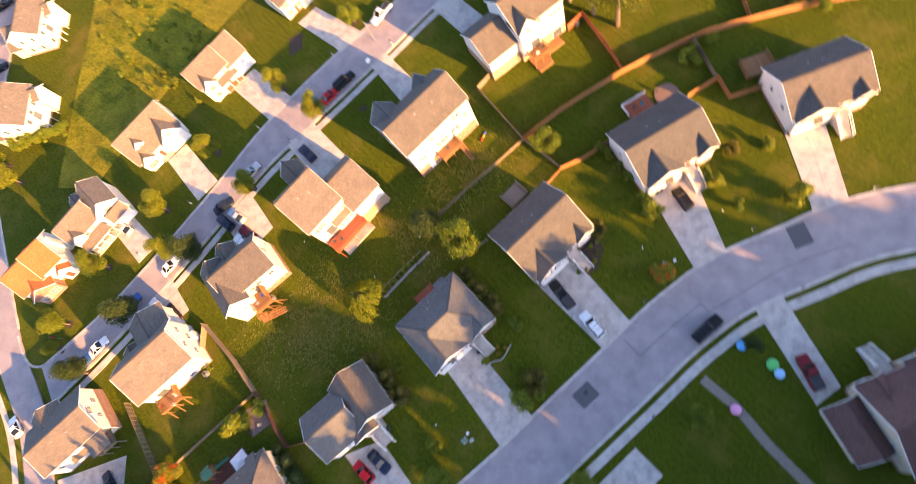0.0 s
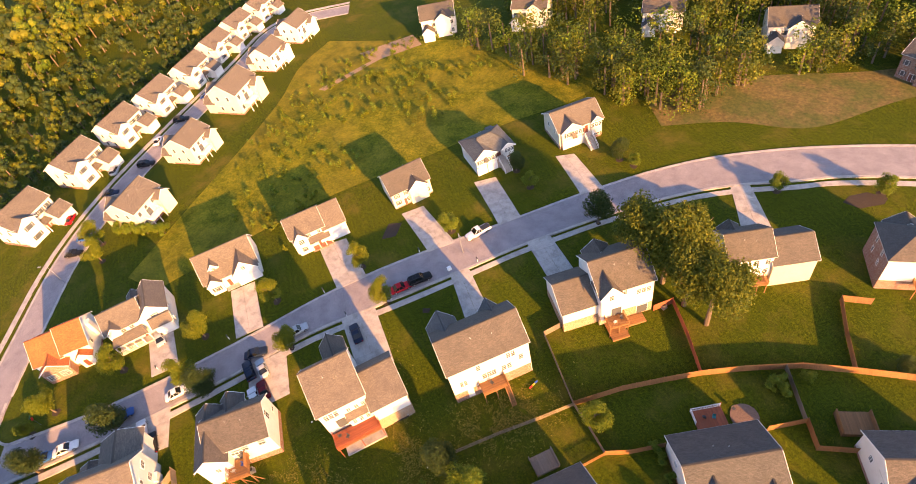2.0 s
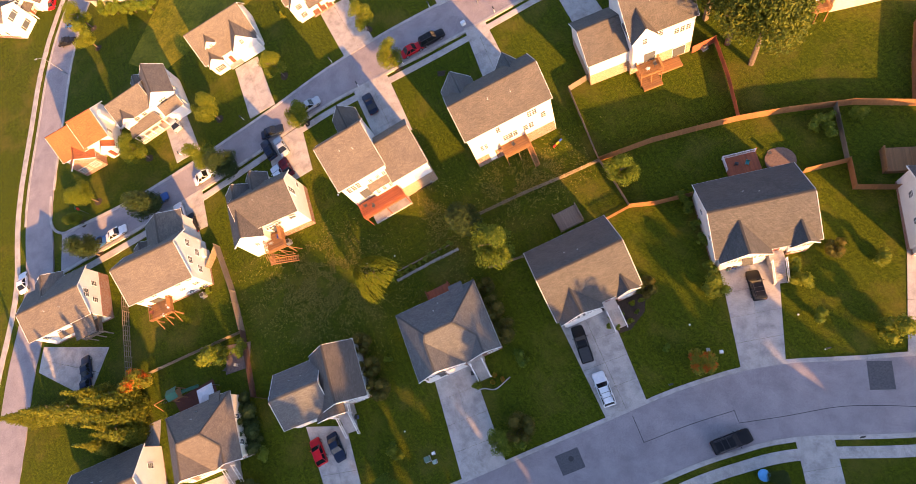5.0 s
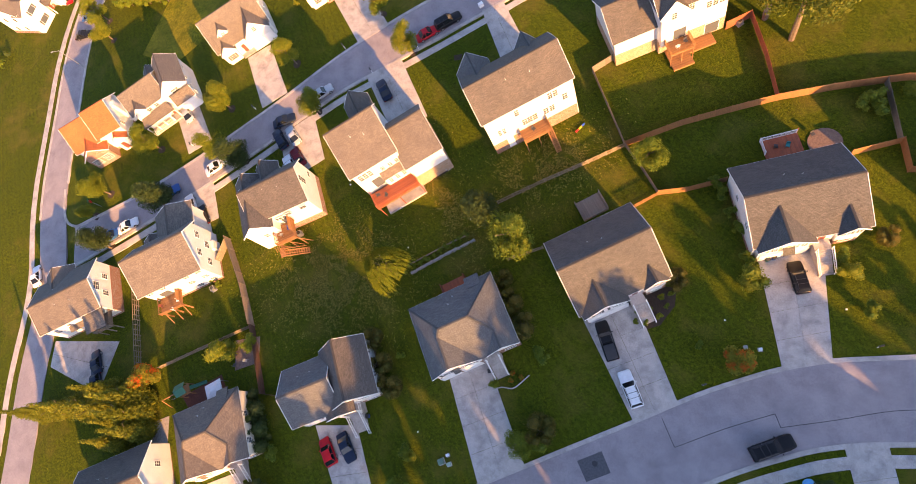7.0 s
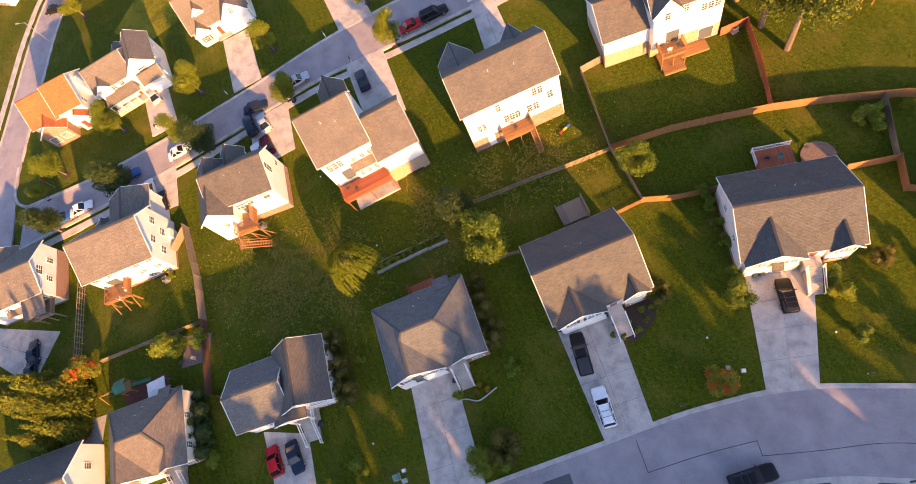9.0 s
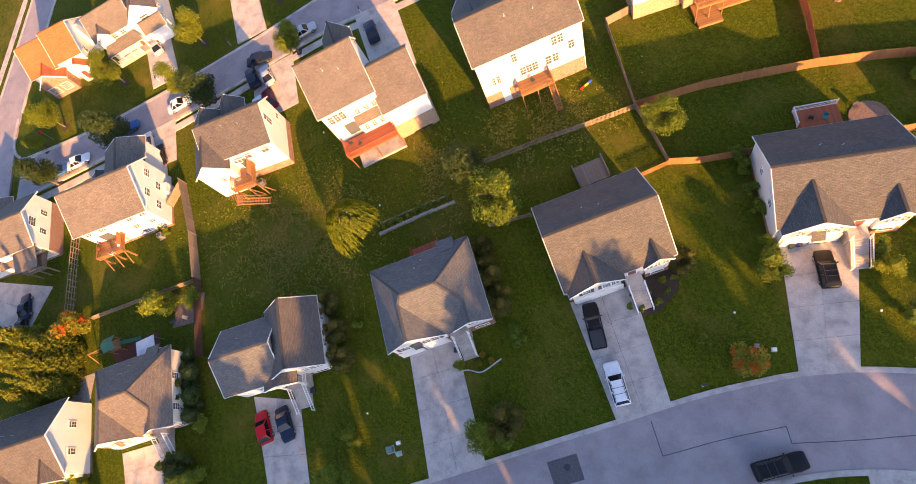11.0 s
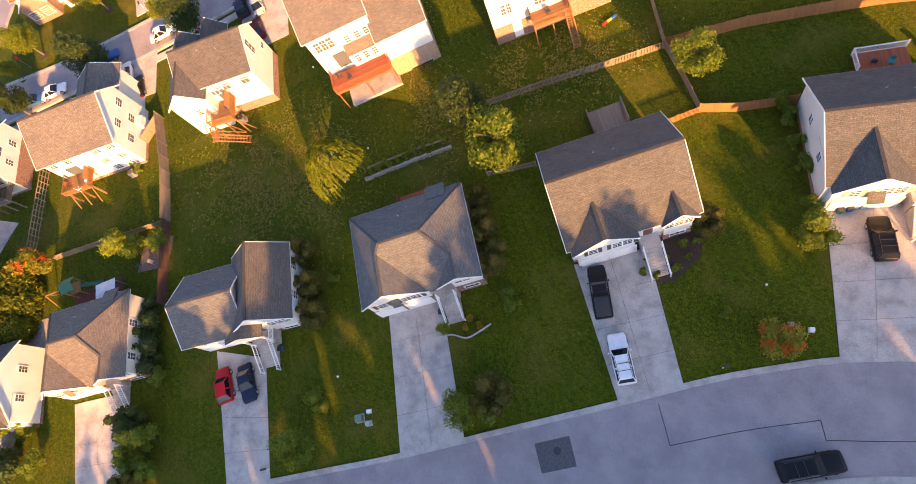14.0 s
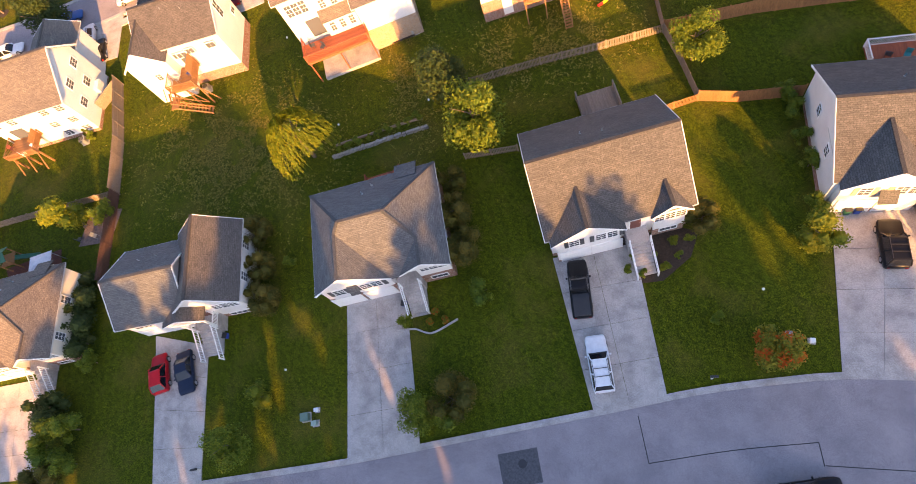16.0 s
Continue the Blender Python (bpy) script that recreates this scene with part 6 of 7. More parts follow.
TUFT = leaf_mat("dry_tuft", (0.08, 0.09, 0.01), (0.18, 0.165, 0.025), (0.36, 0.29, 0.075))
tufts("dry_grass", "dry straw-coloured weeds standing in the lawn", (-50.3, 12.4), (6.5, 4.8), 30, 12000, 41, TUFT)
tufts("dry_grass", "dry straw-coloured weeds along the lot line", (-44.2, 34.7), (9.0, 1.6), 148, 4000, 42, TUFT)
tufts("dry_grass", "dry straw-coloured weeds on the back lawn", (-31.5, 45.3), (5.0, 3.0), 60, 4000, 43, TUFT)
patch("ground_hillside", [(-122, 24.7), (-130.3, 49.4), (-136.7, 69.6), (-144.6, 89.9), (-153.4, 105.4), (-156.2, 121.2)], [(-111.9, 26.5), (-100.5, 61), (-89.5, 82.2), (-75.5, 107.7), (-62.3, 130.9), (-73.2, 153.3)], WEEDS, 0.05, "rough unmown hillside grass", "rough grass")
patch("ground_dirt_track", [(-136.8, 99), (-134, 110.2), (-131.3, 119.9), (-126.5, 129)], [(-134.4, 99.3), (-131.8, 110.5), (-129.8, 119.8), (-124.9, 128.8)], SOIL, 0.1, "bare earth track across the hillside", "dirt track")

# ---- fences ----
PANELS = {}


def fence(points, mat, label, height=1.8, kind="privacy", span=2.4):
    root = empty("fence", Matrix.Identity(4), label, "fence")
    line = [np.array(p, float) for p in points]
    key = (mat.name, height, kind)
    for a, b in zip(line, line[1:]):
        length = np.linalg.norm(b - a)
        n = max(1, round(length / span))
        yaw = math.degrees(math.atan2(*(b - a)[::-1]))
        for k in range(n + 1):
            p = a + (b - a) * k / n
            if k == n and b is not line[-1]:
                continue
            if ("post", mat.name, height) not in PANELS:
                ob = boxp("post", root, mat, -0.055, 0.055, -0.055, 0.055, -0.3, height + 0.08, bevel=0.012)
                PANELS["post", mat.name, height] = ob.data
            else:
                ob = new("post", PANELS["post", mat.name, height])
                ob.parent = root
            ob.matrix_basis = pose(p[0], p[1], ground_z(*p), 0, 0, yaw)
        for k in range(n):
            p, q = a + (b - a) * k / n, a + (b - a) * (k + 1) / n
            zp, zq = ground_z(*p), ground_z(*q)
            if key not in PANELS:
                bm = bmesh.new()
                rng = random.Random(4)
                if kind == "privacy":
                    boards = 16
                    for i in range(boards):
                        x0, x1 = span * i / boards + 0.004, span * (i + 1) / boards - 0.004
                        box_bm(bm, x0, x1, -0.03 + rng.uniform(-0.006, 0.006), -0.008, 0.05, height + rng.uniform(-0.015, 0.015))
                    rails = (0.3, height * 0.55, height - 0.25)
                elif kind == "picket":
                    boards = 17
                    for i in range(boards):
                        x = span * (i + 0.5) / boards
                        box_bm(bm, x - 0.042, x + 0.042, -0.03, -0.01, 0.06, height + rng.uniform(-0.02, 0.02))
                    rails = (0.25, height - 0.25)
                else:
                    for i in range(4):
                        z = 0.2 + i * (height - 0.3) / 3
                        box_bm(bm, 0, span, -0.03, 0.0, z, z + 0.14)
                    for x in (0.8, 1.6):
                        box_bm(bm, x - 0.06, x + 0.06, 0, 0.03, 0.1, height)
                    rails = ()
                for z in rails:
                    box_bm(bm, 0, span, -0.008, 0.035, z, z + 0.09)
                ob = part("panel", bm, mat, root)
                ob["kind"] = "stuff"
                PANELS[key] = ob.data
            else:
                ob = new("panel", PANELS[key])
                ob["kind"] = "stuff"
                ob.parent = root
            d = Vector((q[0] - p[0], q[1] - p[1], zq - zp))
            m = Matrix.Translation((p[0], p[1], zp)) @ Matrix.Rotation(radians(yaw), 4, "Z")
            sh = Matrix.Identity(4)
            sh[0][0] = math.hypot(d.x, d.y) / span
            sh[2][0] = d.z / span
            ob.matrix_basis = m @ sh
    return root


fence([(-22.7, 53.9), (-17.5, 60.5), (-12.7, 65.4), (-8.4, 69.6), (-3.2, 73.9), (3.7, 78.9), (10.4, 82.2), (19.5, 86.2), (27.9, 89)], CEDAR, "honey-brown cedar privacy fence along the back lawns")
fence([(-34.1, 36.7), (-29.9, 43.3), (-25.9, 49), (-22.7, 53.9)], WEATHERED, "weathered grey-brown picket fence across the lawn", 1.25, "picket")
fence([(-22.7, 53.9), (-18.7, 51.9), (-14.7, 49.6)], WEATHERED, "weathered board fence between two lawns", 1.5)
fence([(-14.7, 49.6), (-11.8, 51.8), (-8, 55.7)], CEDAR, "honey-brown cedar privacy fence beside the house", 1.7)
fence([(-16.9, 45.5), (-14.7, 49.6)], CEDAR, "low cedar picket fence at the house corner", 1.2, "picket")
fence([(-27.6, 30.1), (-24.1, 34.4)], WEATHERED, "low weathered picket fence beside the tree", 1.2, "picket")
fence([(3.1, 66.2), (7.2, 70.4), (9.6, 67.1), (14.3, 69.8)], CEDAR, "cedar privacy fence between two houses", 1.8)
fence([(1.9, 77.5), (7, 70.4)], WEATHERED, "weathered board fence between two lawns", 1.6)
fence([(-31.8, 66.3), (-33.7, 62.4), (-22.7, 53.9)], WEATHERED, "weathered board fence round the deck lawn", 1.6)
fence([(-20.1, 77.1), (-18, 80.2), (-13, 75.1), (-8.4, 69.6)], REDWOOD, "red-brown stained privacy fence round the lawn")
fence([(-72.6, 6.4), (-63.9, 2), (-57.5, -2)], WEATHERED, "tall weathered grey board fence beside the house", 2.0)
fence([(-57.5, -2), (-48.1, -8.8), (-44.8, -6.9)], DARKWOOD, "dark brown stained board fence", 1.7)
fence([(-82.5, -11.5), (-76, -16.7), (-71.3, -20.4), (-67.7, -23.1)], WEATHERED, "weathered horizontal rail fence beside the lawn", 1.7, "rail")
fence([(-67.9, -17.9), (-63.3, -10.8), (-57.5, -2)], WEATHERED, "weathered low picket fence behind the garden", 1.2, "picket")
fence([(10.4, 82.2), (7.4, 88.5), (4.9, 94.6), (9.1, 96.3)], CEDAR, "cedar board fence beside the brick house", 1.7)
fence([(-71.2, 2.1), (-72.6, 6.4)], WEATHERED, "short weathered gate fence beside the house", 1.7)

# ---- cars ----
def car(x, y, yaw, colour, label, kind="suv", L=4.8, z=None):
    """A parked car whose bonnet points along its own x."""
    W, H = 1.86, {"sedan": 1.45, "suv": 1.72, "pickup": 1.85, "hatch": 1.52}[kind]
    root = empty("car", pose(x, y, (ground_z(x, y) if z is None else z) + 0.07, 0, 0, yaw), label, "car")
    h, w = L / 2, W / 2
    belt = H * 0.6
    rear = {"sedan": 0.86, "suv": 1.0, "pickup": 0.92, "hatch": 0.97}[kind]
    sec = [(-h, 0.42, belt * rear * 0.86, w * 0.86), (-h + 0.15, 0.3, belt * rear, w * 0.97), (-h * 0.45, 0.26, belt * (rear + 1) / 2, w), (h * 0.2, 0.26, belt * 0.98, w), (h * 0.4, 0.27, belt * 0.9, w), (h - 0.35, 0.3, belt * 0.8, w * 0.96), (h - 0.08, 0.36, belt * 0.68, w * 0.86), (h, 0.42, belt * 0.58, w * 0.76)]
    bm = bmesh.new()
    prev = None
    for sx, z0, z1, hw in sec:
        ring = [bm.verts.new(p) for p in ((sx, -hw * 0.94, z0), (sx, -hw, z0 + (z1 - z0) * 0.45), (sx, -hw * 0.93, z1 * 0.96), (sx, -hw * 0.8, z1), (sx, 0, z1 + 0.03), (sx, hw * 0.8, z1), (sx, hw * 0.93, z1 * 0.96), (sx, hw, z0 + (z1 - z0) * 0.45), (sx, hw * 0.94, z0))]
        if prev:
            for k in range(9):
                bm.faces.new((prev[k], prev[(k + 1) % 9], ring[(k + 1) % 9], ring[k]))
        else:
            bm.faces.new(ring[::-1])
        prev = ring
    bm.faces.new(prev)
    body = part("body", bm, colour, root)
    for f in body.data.polygons:
        f.use_smooth = True
    c0, c1, t0, t1 = {"sedan": (-h * 0.68, h * 0.36, -h * 0.36, h * 0.06), "suv": (-h * 0.95, h * 0.36, -h * 0.84, h * 0.08), "pickup": (-h * 0.2, h * 0.42, -h * 0.14, h * 0.16), "hatch": (-h * 0.93, h * 0.42, -h * 0.68, h * 0.08)}[kind]
    wb, wt = w * 0.9, w * 0.72
    zb = belt * 0.95

    def hexa(b, t, z0, z1):
        bm = bmesh.new()
        v = [bm.verts.new(p) for p in ((b[0], -b[2], z0), (b[1], -b[2], z0), (b[1], b[2], z0), (b[0], b[2], z0), (t[0], -t[2], z1), (t[1], -t[2], z1), (t[1], t[2], z1), (t[0], t[2], z1))]
        for f in ((0, 3, 2, 1), (4, 5, 6, 7), (0, 1, 5, 4), (1, 2, 6, 5), (2, 3, 7, 6), (3, 0, 4, 7)):
            bm.faces.new([v[k] for k in f])
        return bm
    part("window_glass", hexa((c0, c1, wb), (t0, t1, wt), zb, H - 0.05), CAR_GLASS, root, "dark glass windows")
    bm = hexa((t0 - 0.04, t1 + 0.05, wt + 0.03), (t0 + 0.12, t1 - 0.1, wt - 0.09), H - 0.06, H)
    bmesh.ops.bevel(bm, geom=bm.edges[:], offset=0.03, segments=2, affect="EDGES")
    part("roof_panel", bm, colour, root)
    for s in (-1, 1):
        for a, b in (((c1, s * wb, zb), (t1, s * wt, H - 0.04)), ((c0, s * wb, zb), (t0, s * wt, H - 0.04)), (((c0 + c1) / 2 - 0.1, s * (wb + 0.01), zb), ((t0 + t1) / 2 - 0.1, s * (wt + 0.01), H - 0.04))):
            beamp("pillar", root, colour, a, b, 0.09, 0.07)
        boxp("side_mirror", root, colour, c1 - 0.35, c1 - 0.2, s * (w + 0.1) - 0.09, s * (w + 0.1) + 0.09, zb, zb + 0.15, bevel=0.03)
        boxp("headlight", root, RIM, h - 0.2, h - 0.045, s * w * 0.62 - 0.17, s * w * 0.62 + 0.17, belt * 0.5, belt * 0.62, bevel=0.03)
        boxp("tail_light", root, TAIL, -h - 0.012, -h + 0.1, s * w * 0.68 - 0.12, s * w * 0.68 + 0.12, belt * 0.55, belt * 0.78, bevel=0.02)
        for wx in (-h * 0.6, h * 0.62):
            wheel = new("wheel")
            wheel.parent = root
            wheel.matrix_basis = pose(wx, s * (w - 0.1), 0.34, 90, 0, 0)
            bm = bmesh.new()
            bmesh.ops.create_cone(bm, cap_ends=True, segments=20, radius1=0.34, radius2=0.34, depth=0.22)
            bmesh.ops.bevel(bm, geom=[e for e in bm.edges if len(e.link_faces) == 2 and e.calc_face_angle(0) > 1], offset=0.04, segments=2, affect="EDGES")
            part("tyre", bm, RUBBER, wheel)
            bm = bmesh.new()
            bmesh.ops.create_cone(bm, cap_ends=True, segments=14, radius1=0.21, radius2=0.21, depth=0.235)
            part("rim", bm, RIM, wheel)
    if kind == "pickup":
        bm = bmesh.new()
        box_bm(bm, -h + 0.12, c0 - 0.08, -w * 0.76, w * 0.76, belt * 0.92 - 0.01, belt * 0.97 + 0.03)
        part("bed_cover", bm, BLACK, root, "black truck bed cover")
    if kind == "suv":
        for s in (-1, 1):
            beamp("roof_rail", root, BLACK, (t0 + 0.1, s * (wt - 0.06), H + 0.05), (t1 - 0.1, s * (wt - 0.06), H + 0.05), 0.04, 0.05)
        for f in (0.35, 0.65):
            xx = t0 + (t1 - t0) * f
            beamp("roof_bar", root, BLACK, (xx, -wt + 0.06, H + 0.07), (xx, wt - 0.06, H + 0.07), 0.05, 0.03)
    return root


TAIL = plain("tail_light_red", (0.35, 0.01, 0.01), 0.25)
C_BLACK, C_WHITE, C_NAVY, C_BLUE, C_RED, C_SILVER, C_BROWN = (paint_mat(n, c) for n, c in (("paint_black", (0.012, 0.012, 0.014)), ("paint_white", (0.75, 0.76, 0.78)), ("paint_navy", (0.015, 0.025, 0.05)), ("paint_blue", (0.03, 0.1, 0.3)), ("paint_red", (0.42, 0.012, 0.02)), ("paint_silver", (0.42, 0.45, 0.48)), ("paint_maroon", (0.16, 0.015, 0.02))))
for row in (
    (-9.4, 28.1, 141, C_BLACK, "black pickup truck parked on the driveway", "pickup", 5.5),
    (-3.6, 24.5, 144, C_WHITE, "white estate car with roof rails on the driveway", "suv", 4.9),
    (13, 28.2, 57, C_BLACK, "black SUV parked at the kerb", "suv", 5.2),
    (-33.5, -8.3, 155, C_RED, "bright red hatchback on the driveway", "hatch", 4.2),
    (-31.5, -6, -24, C_NAVY, "dark navy sedan on the driveway", "sedan", 4.5),
    (5.7, 48.2, 133, C_BLACK, "black off-road car in front of the garage", "suv", 4.3),
    (-63.9, 43.4, 152, C_NAVY, "dark blue sedan on the driveway", "sedan", 4.8),
    (-61.3, 59.7, 60, C_BLACK, "black SUV parked on the street", "suv", 5.0),
    (-63.3, 56.1, 60, C_RED, "red car parked under the street tree", "sedan", 4.5),
    (-76.1, 26.1, 160, C_NAVY, "dark blue SUV on the driveway", "suv", 4.8),
    (-74.3, 27.9, 160, C_SILVER, "silver car on the driveway", "sedan", 4.7),
    (-70.6, 25.2, 160, C_BROWN, "maroon car on the driveway", "sedan", 4.5),
    (-71.1, 23.3, 160, C_WHITE, "white car on the driveway", "sedan", 4.4),
    (-77.9, 29.3, 52, C_NAVY, "dark car parked on the street", "sedan", 4.6),
    (-58.4, 75.7, 248, C_WHITE, "white pickup truck parked on the street", "pickup", 5.7),
    (-84.1, 6.8, 155, C_WHITE, "white SUV on the driveway", "suv", 4.6),
    (-80.4, 6.7, 155, C_BLACK, "dark car on the driveway", "sedan", 4.5),
    (-93.8, -3.8, 62, C_WHITE, "white sedan parked on the street", "sedan", 4.7),
    (-95.7, -7.2, 62, C_BLUE, "blue car parked on the street", "sedan", 4.4),
    (-98.9, 20, 160, C_SILVER, "silver car on the driveway", "sedan", 4.6),
    (-84.7, 15.1, 66, C_WHITE, "white car parked under the street tree", "sedan", 4.6),
    (-74.5, 37.4, 66, C_SILVER, "pale blue car parked on the street", "sedan", 4.3),
    (-90.1, 6.1, 66, C_BLUE, "blue car parked on the street", "sedan", 4.4),
    (-80, -25.3, 150, C_NAVY, "dark blue car on the driveway", "sedan", 4.6),
    (-77.8, -27.2, 150, C_NAVY, "dark blue car on the driveway", "sedan", 4.6),
    (-145.1, 25.3, 40, C_BLUE, "bright blue car parked on the street", "sedan", 4.6),
    (-142.4, 20.9, 40, C_BLACK, "dark car parked on the street", "sedan", 4.6),
    (-157.4, 50.2, 44, C_BLACK, "black SUV parked on the street", "suv", 4.9),
    (-155.7, 37.9, 44, C_NAVY, "dark car parked on the street", "sedan", 4.7),
    (-156.7, 26.5, 135, C_RED, "red car on a driveway", "sedan", 4.5),
    (-164.5, 43.9, 135, C_SILVER, "silver car on a driveway", "suv", 4.6),
    (-164.6, 58.2, 135, C_WHITE, "white car on a driveway", "sedan", 4.6),
    (-167.2, 68.3, 45, C_BLACK, "black car parked on the street", "suv", 4.8),
    (-170.5, 80.2, 45, C_BLUE, "blue car parked on the street", "sedan", 4.6),
    (-105.4, -23, 148, C_WHITE, "white car parked beside the corner", "sedan", 4.6),
    (27.2, 25.5, 126, C_BROWN, "maroon pickup on the driveway", "pickup", 5.2),
):
    car(*row)



def litter_build(t, b):
    at = coords(t, True)
    big, small = noise_of(t, at, 0.16, 5.0), noise_of(t, at, 1.4, 6.0)
    litter = ramp(t, small, [(0.3, (0.085, 0.06, 0.016)), (0.7, (0.2, 0.14, 0.04))])
    green = ramp(t, small, [(0.3, (0.05, 0.06, 0.008)), (0.7, (0.11, 0.11, 0.018))])
    t.links.new(mix(t, ramp(t, big, [(0.42, (0, 0, 0)), (0.58, (1, 1, 1))]), litter, green), b.inputs["Base Color"])
    b.inputs["Roughness"].default_value = 0.95
    bump(t, b, small, 0.8, 0.06)


LITTER = material("leaf_litter", litter_build)
patch("ground_leaf_litter", [(-40.6, 123.8), (-27.7, 131.4), (-12.5, 135.9), (-1.4, 150.2), (5.5, 157.8), (18.6, 170.3)], [(-49.2, 132.8), (-37.9, 144.3), (-22.2, 154.2), (-11, 159.4), (0.1, 166.9), (11.2, 179.4)], LITTER, 0.06, "brown leaf litter and dry grass under the trees", "leaf litter")
patch("ground_bare_site", [(-139.1, 119.4), (-135.1, 126.6), (-129.7, 135.1)], [(-131.5, 117.7), (-126.1, 125.5), (-122.6, 131.4)], SOIL, 0.09, "bare reddish earth beside the hillside track", "bare earth")

# ---- street details ----
def quad_patch(name, corners, lift, mat, label, category):
    return tagged(raw(name, [(x, y, ground_z(x, y) + lift) for x, y in corners] + [(x, y, ground_z(x, y) + lift - 0.03) for x, y in corners], [(0, 1, 2, 3), (7, 6, 5, 4), (0, 4, 5, 1), (1, 5, 6, 2), (2, 6, 7, 3), (3, 7, 4, 0)], mat), label, category)


PATCHED = plain("patched_asphalt", (0.085, 0.085, 0.092), 0.9, vary=0.3, scale=6.0, bumpy=0.5)
TAR = plain("tar_seam", (0.02, 0.02, 0.022), 0.6)
quad_patch("road_patch", [(-4.2, 12.9), (-2.4, 15.8), (-0.1, 14.3), (-1.9, 11.5)], 0.045, PATCHED, "dark square asphalt repair round a manhole", "road patch")
quad_patch("road_patch", [(21.2, 46.5), (23.5, 48.1), (25.4, 45.1), (23.1, 43.4)], 0.045, PATCHED, "dark asphalt repair on the street", "road patch")
bm = bmesh.new()
bmesh.ops.create_cone(bm, cap_ends=True, segments=24, radius1=0.36, radius2=0.36, depth=0.06)
bmesh.ops.translate(bm, vec=(-2.25, 14.0, ground_z(-2.2, 14.0) + 0.035), verts=bm.verts)
tagged(link("manhole_cover", bm, plain("iron", (0.035, 0.035, 0.04), 0.7)), "round dark iron manhole cover in the road", "manhole cover")


def seam(points, w=0.07, lift=0.036):
    l = sm(points, 1.0) if len(points) > 2 else resample(points, 6)
    tagged(ribbon("tar_seam", offset(l, -w / 2), offset(l, w / 2), lift, TAR, 0.02), "black tar seam in the asphalt", "road seam")


seam([(1.4, 23.7), (4.4, 21.6)])
seam([(4.4, 21.6), (7.9, 27), (11.5, 31.9)])
seam([(11.5, 31.9), (12.8, 30.8)])
seam([(12.8, 30.9), (16.9, 35), (21.2, 39.5), (25.4, 42.7), (30.1, 45.8)])


def mailbox(x, y, yaw=0, mat=None):
    r = empty("mailbox", pose(x, y, ground_z(x, y), 0, 0, yaw), "mailbox on a post beside the kerb", "mailbox", "mailboxes along the street")
    boxp("post", r, mat or TRIM, -0.05, 0.05, -0.05, 0.05, -0.2, 1.05)
    bm = bmesh.new()
    box_bm(bm, -0.1, 0.1, -0.35, 0.25, 1.05, 1.2)
    bmesh.ops.create_cone(bm, cap_ends=True, segments=12, radius1=0.1, radius2=0.1, depth=0.6, matrix=Matrix.Translation((0, -0.05, 1.2)) @ Matrix.Rotation(radians(90), 4, "X"))
    part("box", bm, mat or BLACK, r)


for x, y, a in ((3.3, 30.1, 140), (16.7, 45.2, 140), (32.1, 55.2, 120), (24.6, 37.5, 320), (-22.4, -9.7, 150), (8, 13.5, 330), (-63.4, 53.1, 245), (-54.1, 69.6, 245), (-68.5, 45.3, 245), (-93, 15.7, 70), (-85.9, 28.3, 70), (-77.1, 46.9, 70), (-66.4, 65.4, 70)):
    mailbox(x, y, a)


def utility_box(x, y, w, d, h, mat, yaw, label):
    r = empty("utility_box", pose(x, y, ground_z(x, y), 0, 0, yaw), label, "utility box")
    boxp("cabinet", r, mat, -w / 2, w / 2, -d / 2, d / 2, -0.1, h, bevel=0.04)
    boxp("lid", r, mat, -w / 2 - 0.03, w / 2 + 0.03, -d / 2 - 0.03, d / 2 + 0.03, h, h + 0.06, bevel=0.02)
    boxp("pad", r, CONCRETE, -w / 2 - 0.1, w / 2 + 0.1, -d / 2 - 0.1, d / 2 + 0.1, -0.2, 0.05)


GREEN_BOX = plain("green_cabinet", (0.12, 0.2, 0.15), 0.5)
utility_box(-18.8, 1.4, 0.75, 0.7, 0.6, GREEN_BOX, 58, "grey-green metal utility cabinet on the lawn")
utility_box(-17.7, 1.8, 0.5, 0.4, 0.5, plain("pale_cabinet", (0.3, 0.4, 0.33), 0.5), 58, "pale green utility pedestal on the lawn")
utility_box(-18.6, 2.6, 0.34, 0.3, 0.4, TRIM, 58, "small white utility pedestal on the lawn")
utility_box(5, 37.1, 0.3, 0.28, 0.4, STEEL, 40, "small white utility pedestal beside the red tree")
utility_box(6.5, 37.8, 0.34, 0.3, 0.4, TRIM, 40, "small white utility pedestal beside the red tree")
utility_box(-57.9, 65, 0.8, 0.6, 0.7, TRIM, 66, "white utility cabinet beside the driveway")


def ac_unit(x, y, yaw, z=None):
    r = empty("air_conditioner", pose(x, y, ground_z(x, y) if z is None else z, 0, 0, yaw), "grey outdoor air conditioner beside the house wall", "air conditioner")
    boxp("case", r, STEEL, -0.42, 0.42, -0.42, 0.42, 0.05, 0.85, bevel=0.05)
    bm = bmesh.new()
    bmesh.ops.create_cone(bm, cap_ends=True, segments=20, radius1=0.34, radius2=0.34, depth=0.03, matrix=Matrix.Translation((0, 0, 0.865)))
    part("fan_grille", bm, BLACK, r)
    boxp("pad", r, CONCRETE, -0.5, 0.5, -0.5, 0.5, -0.15, 0.05)


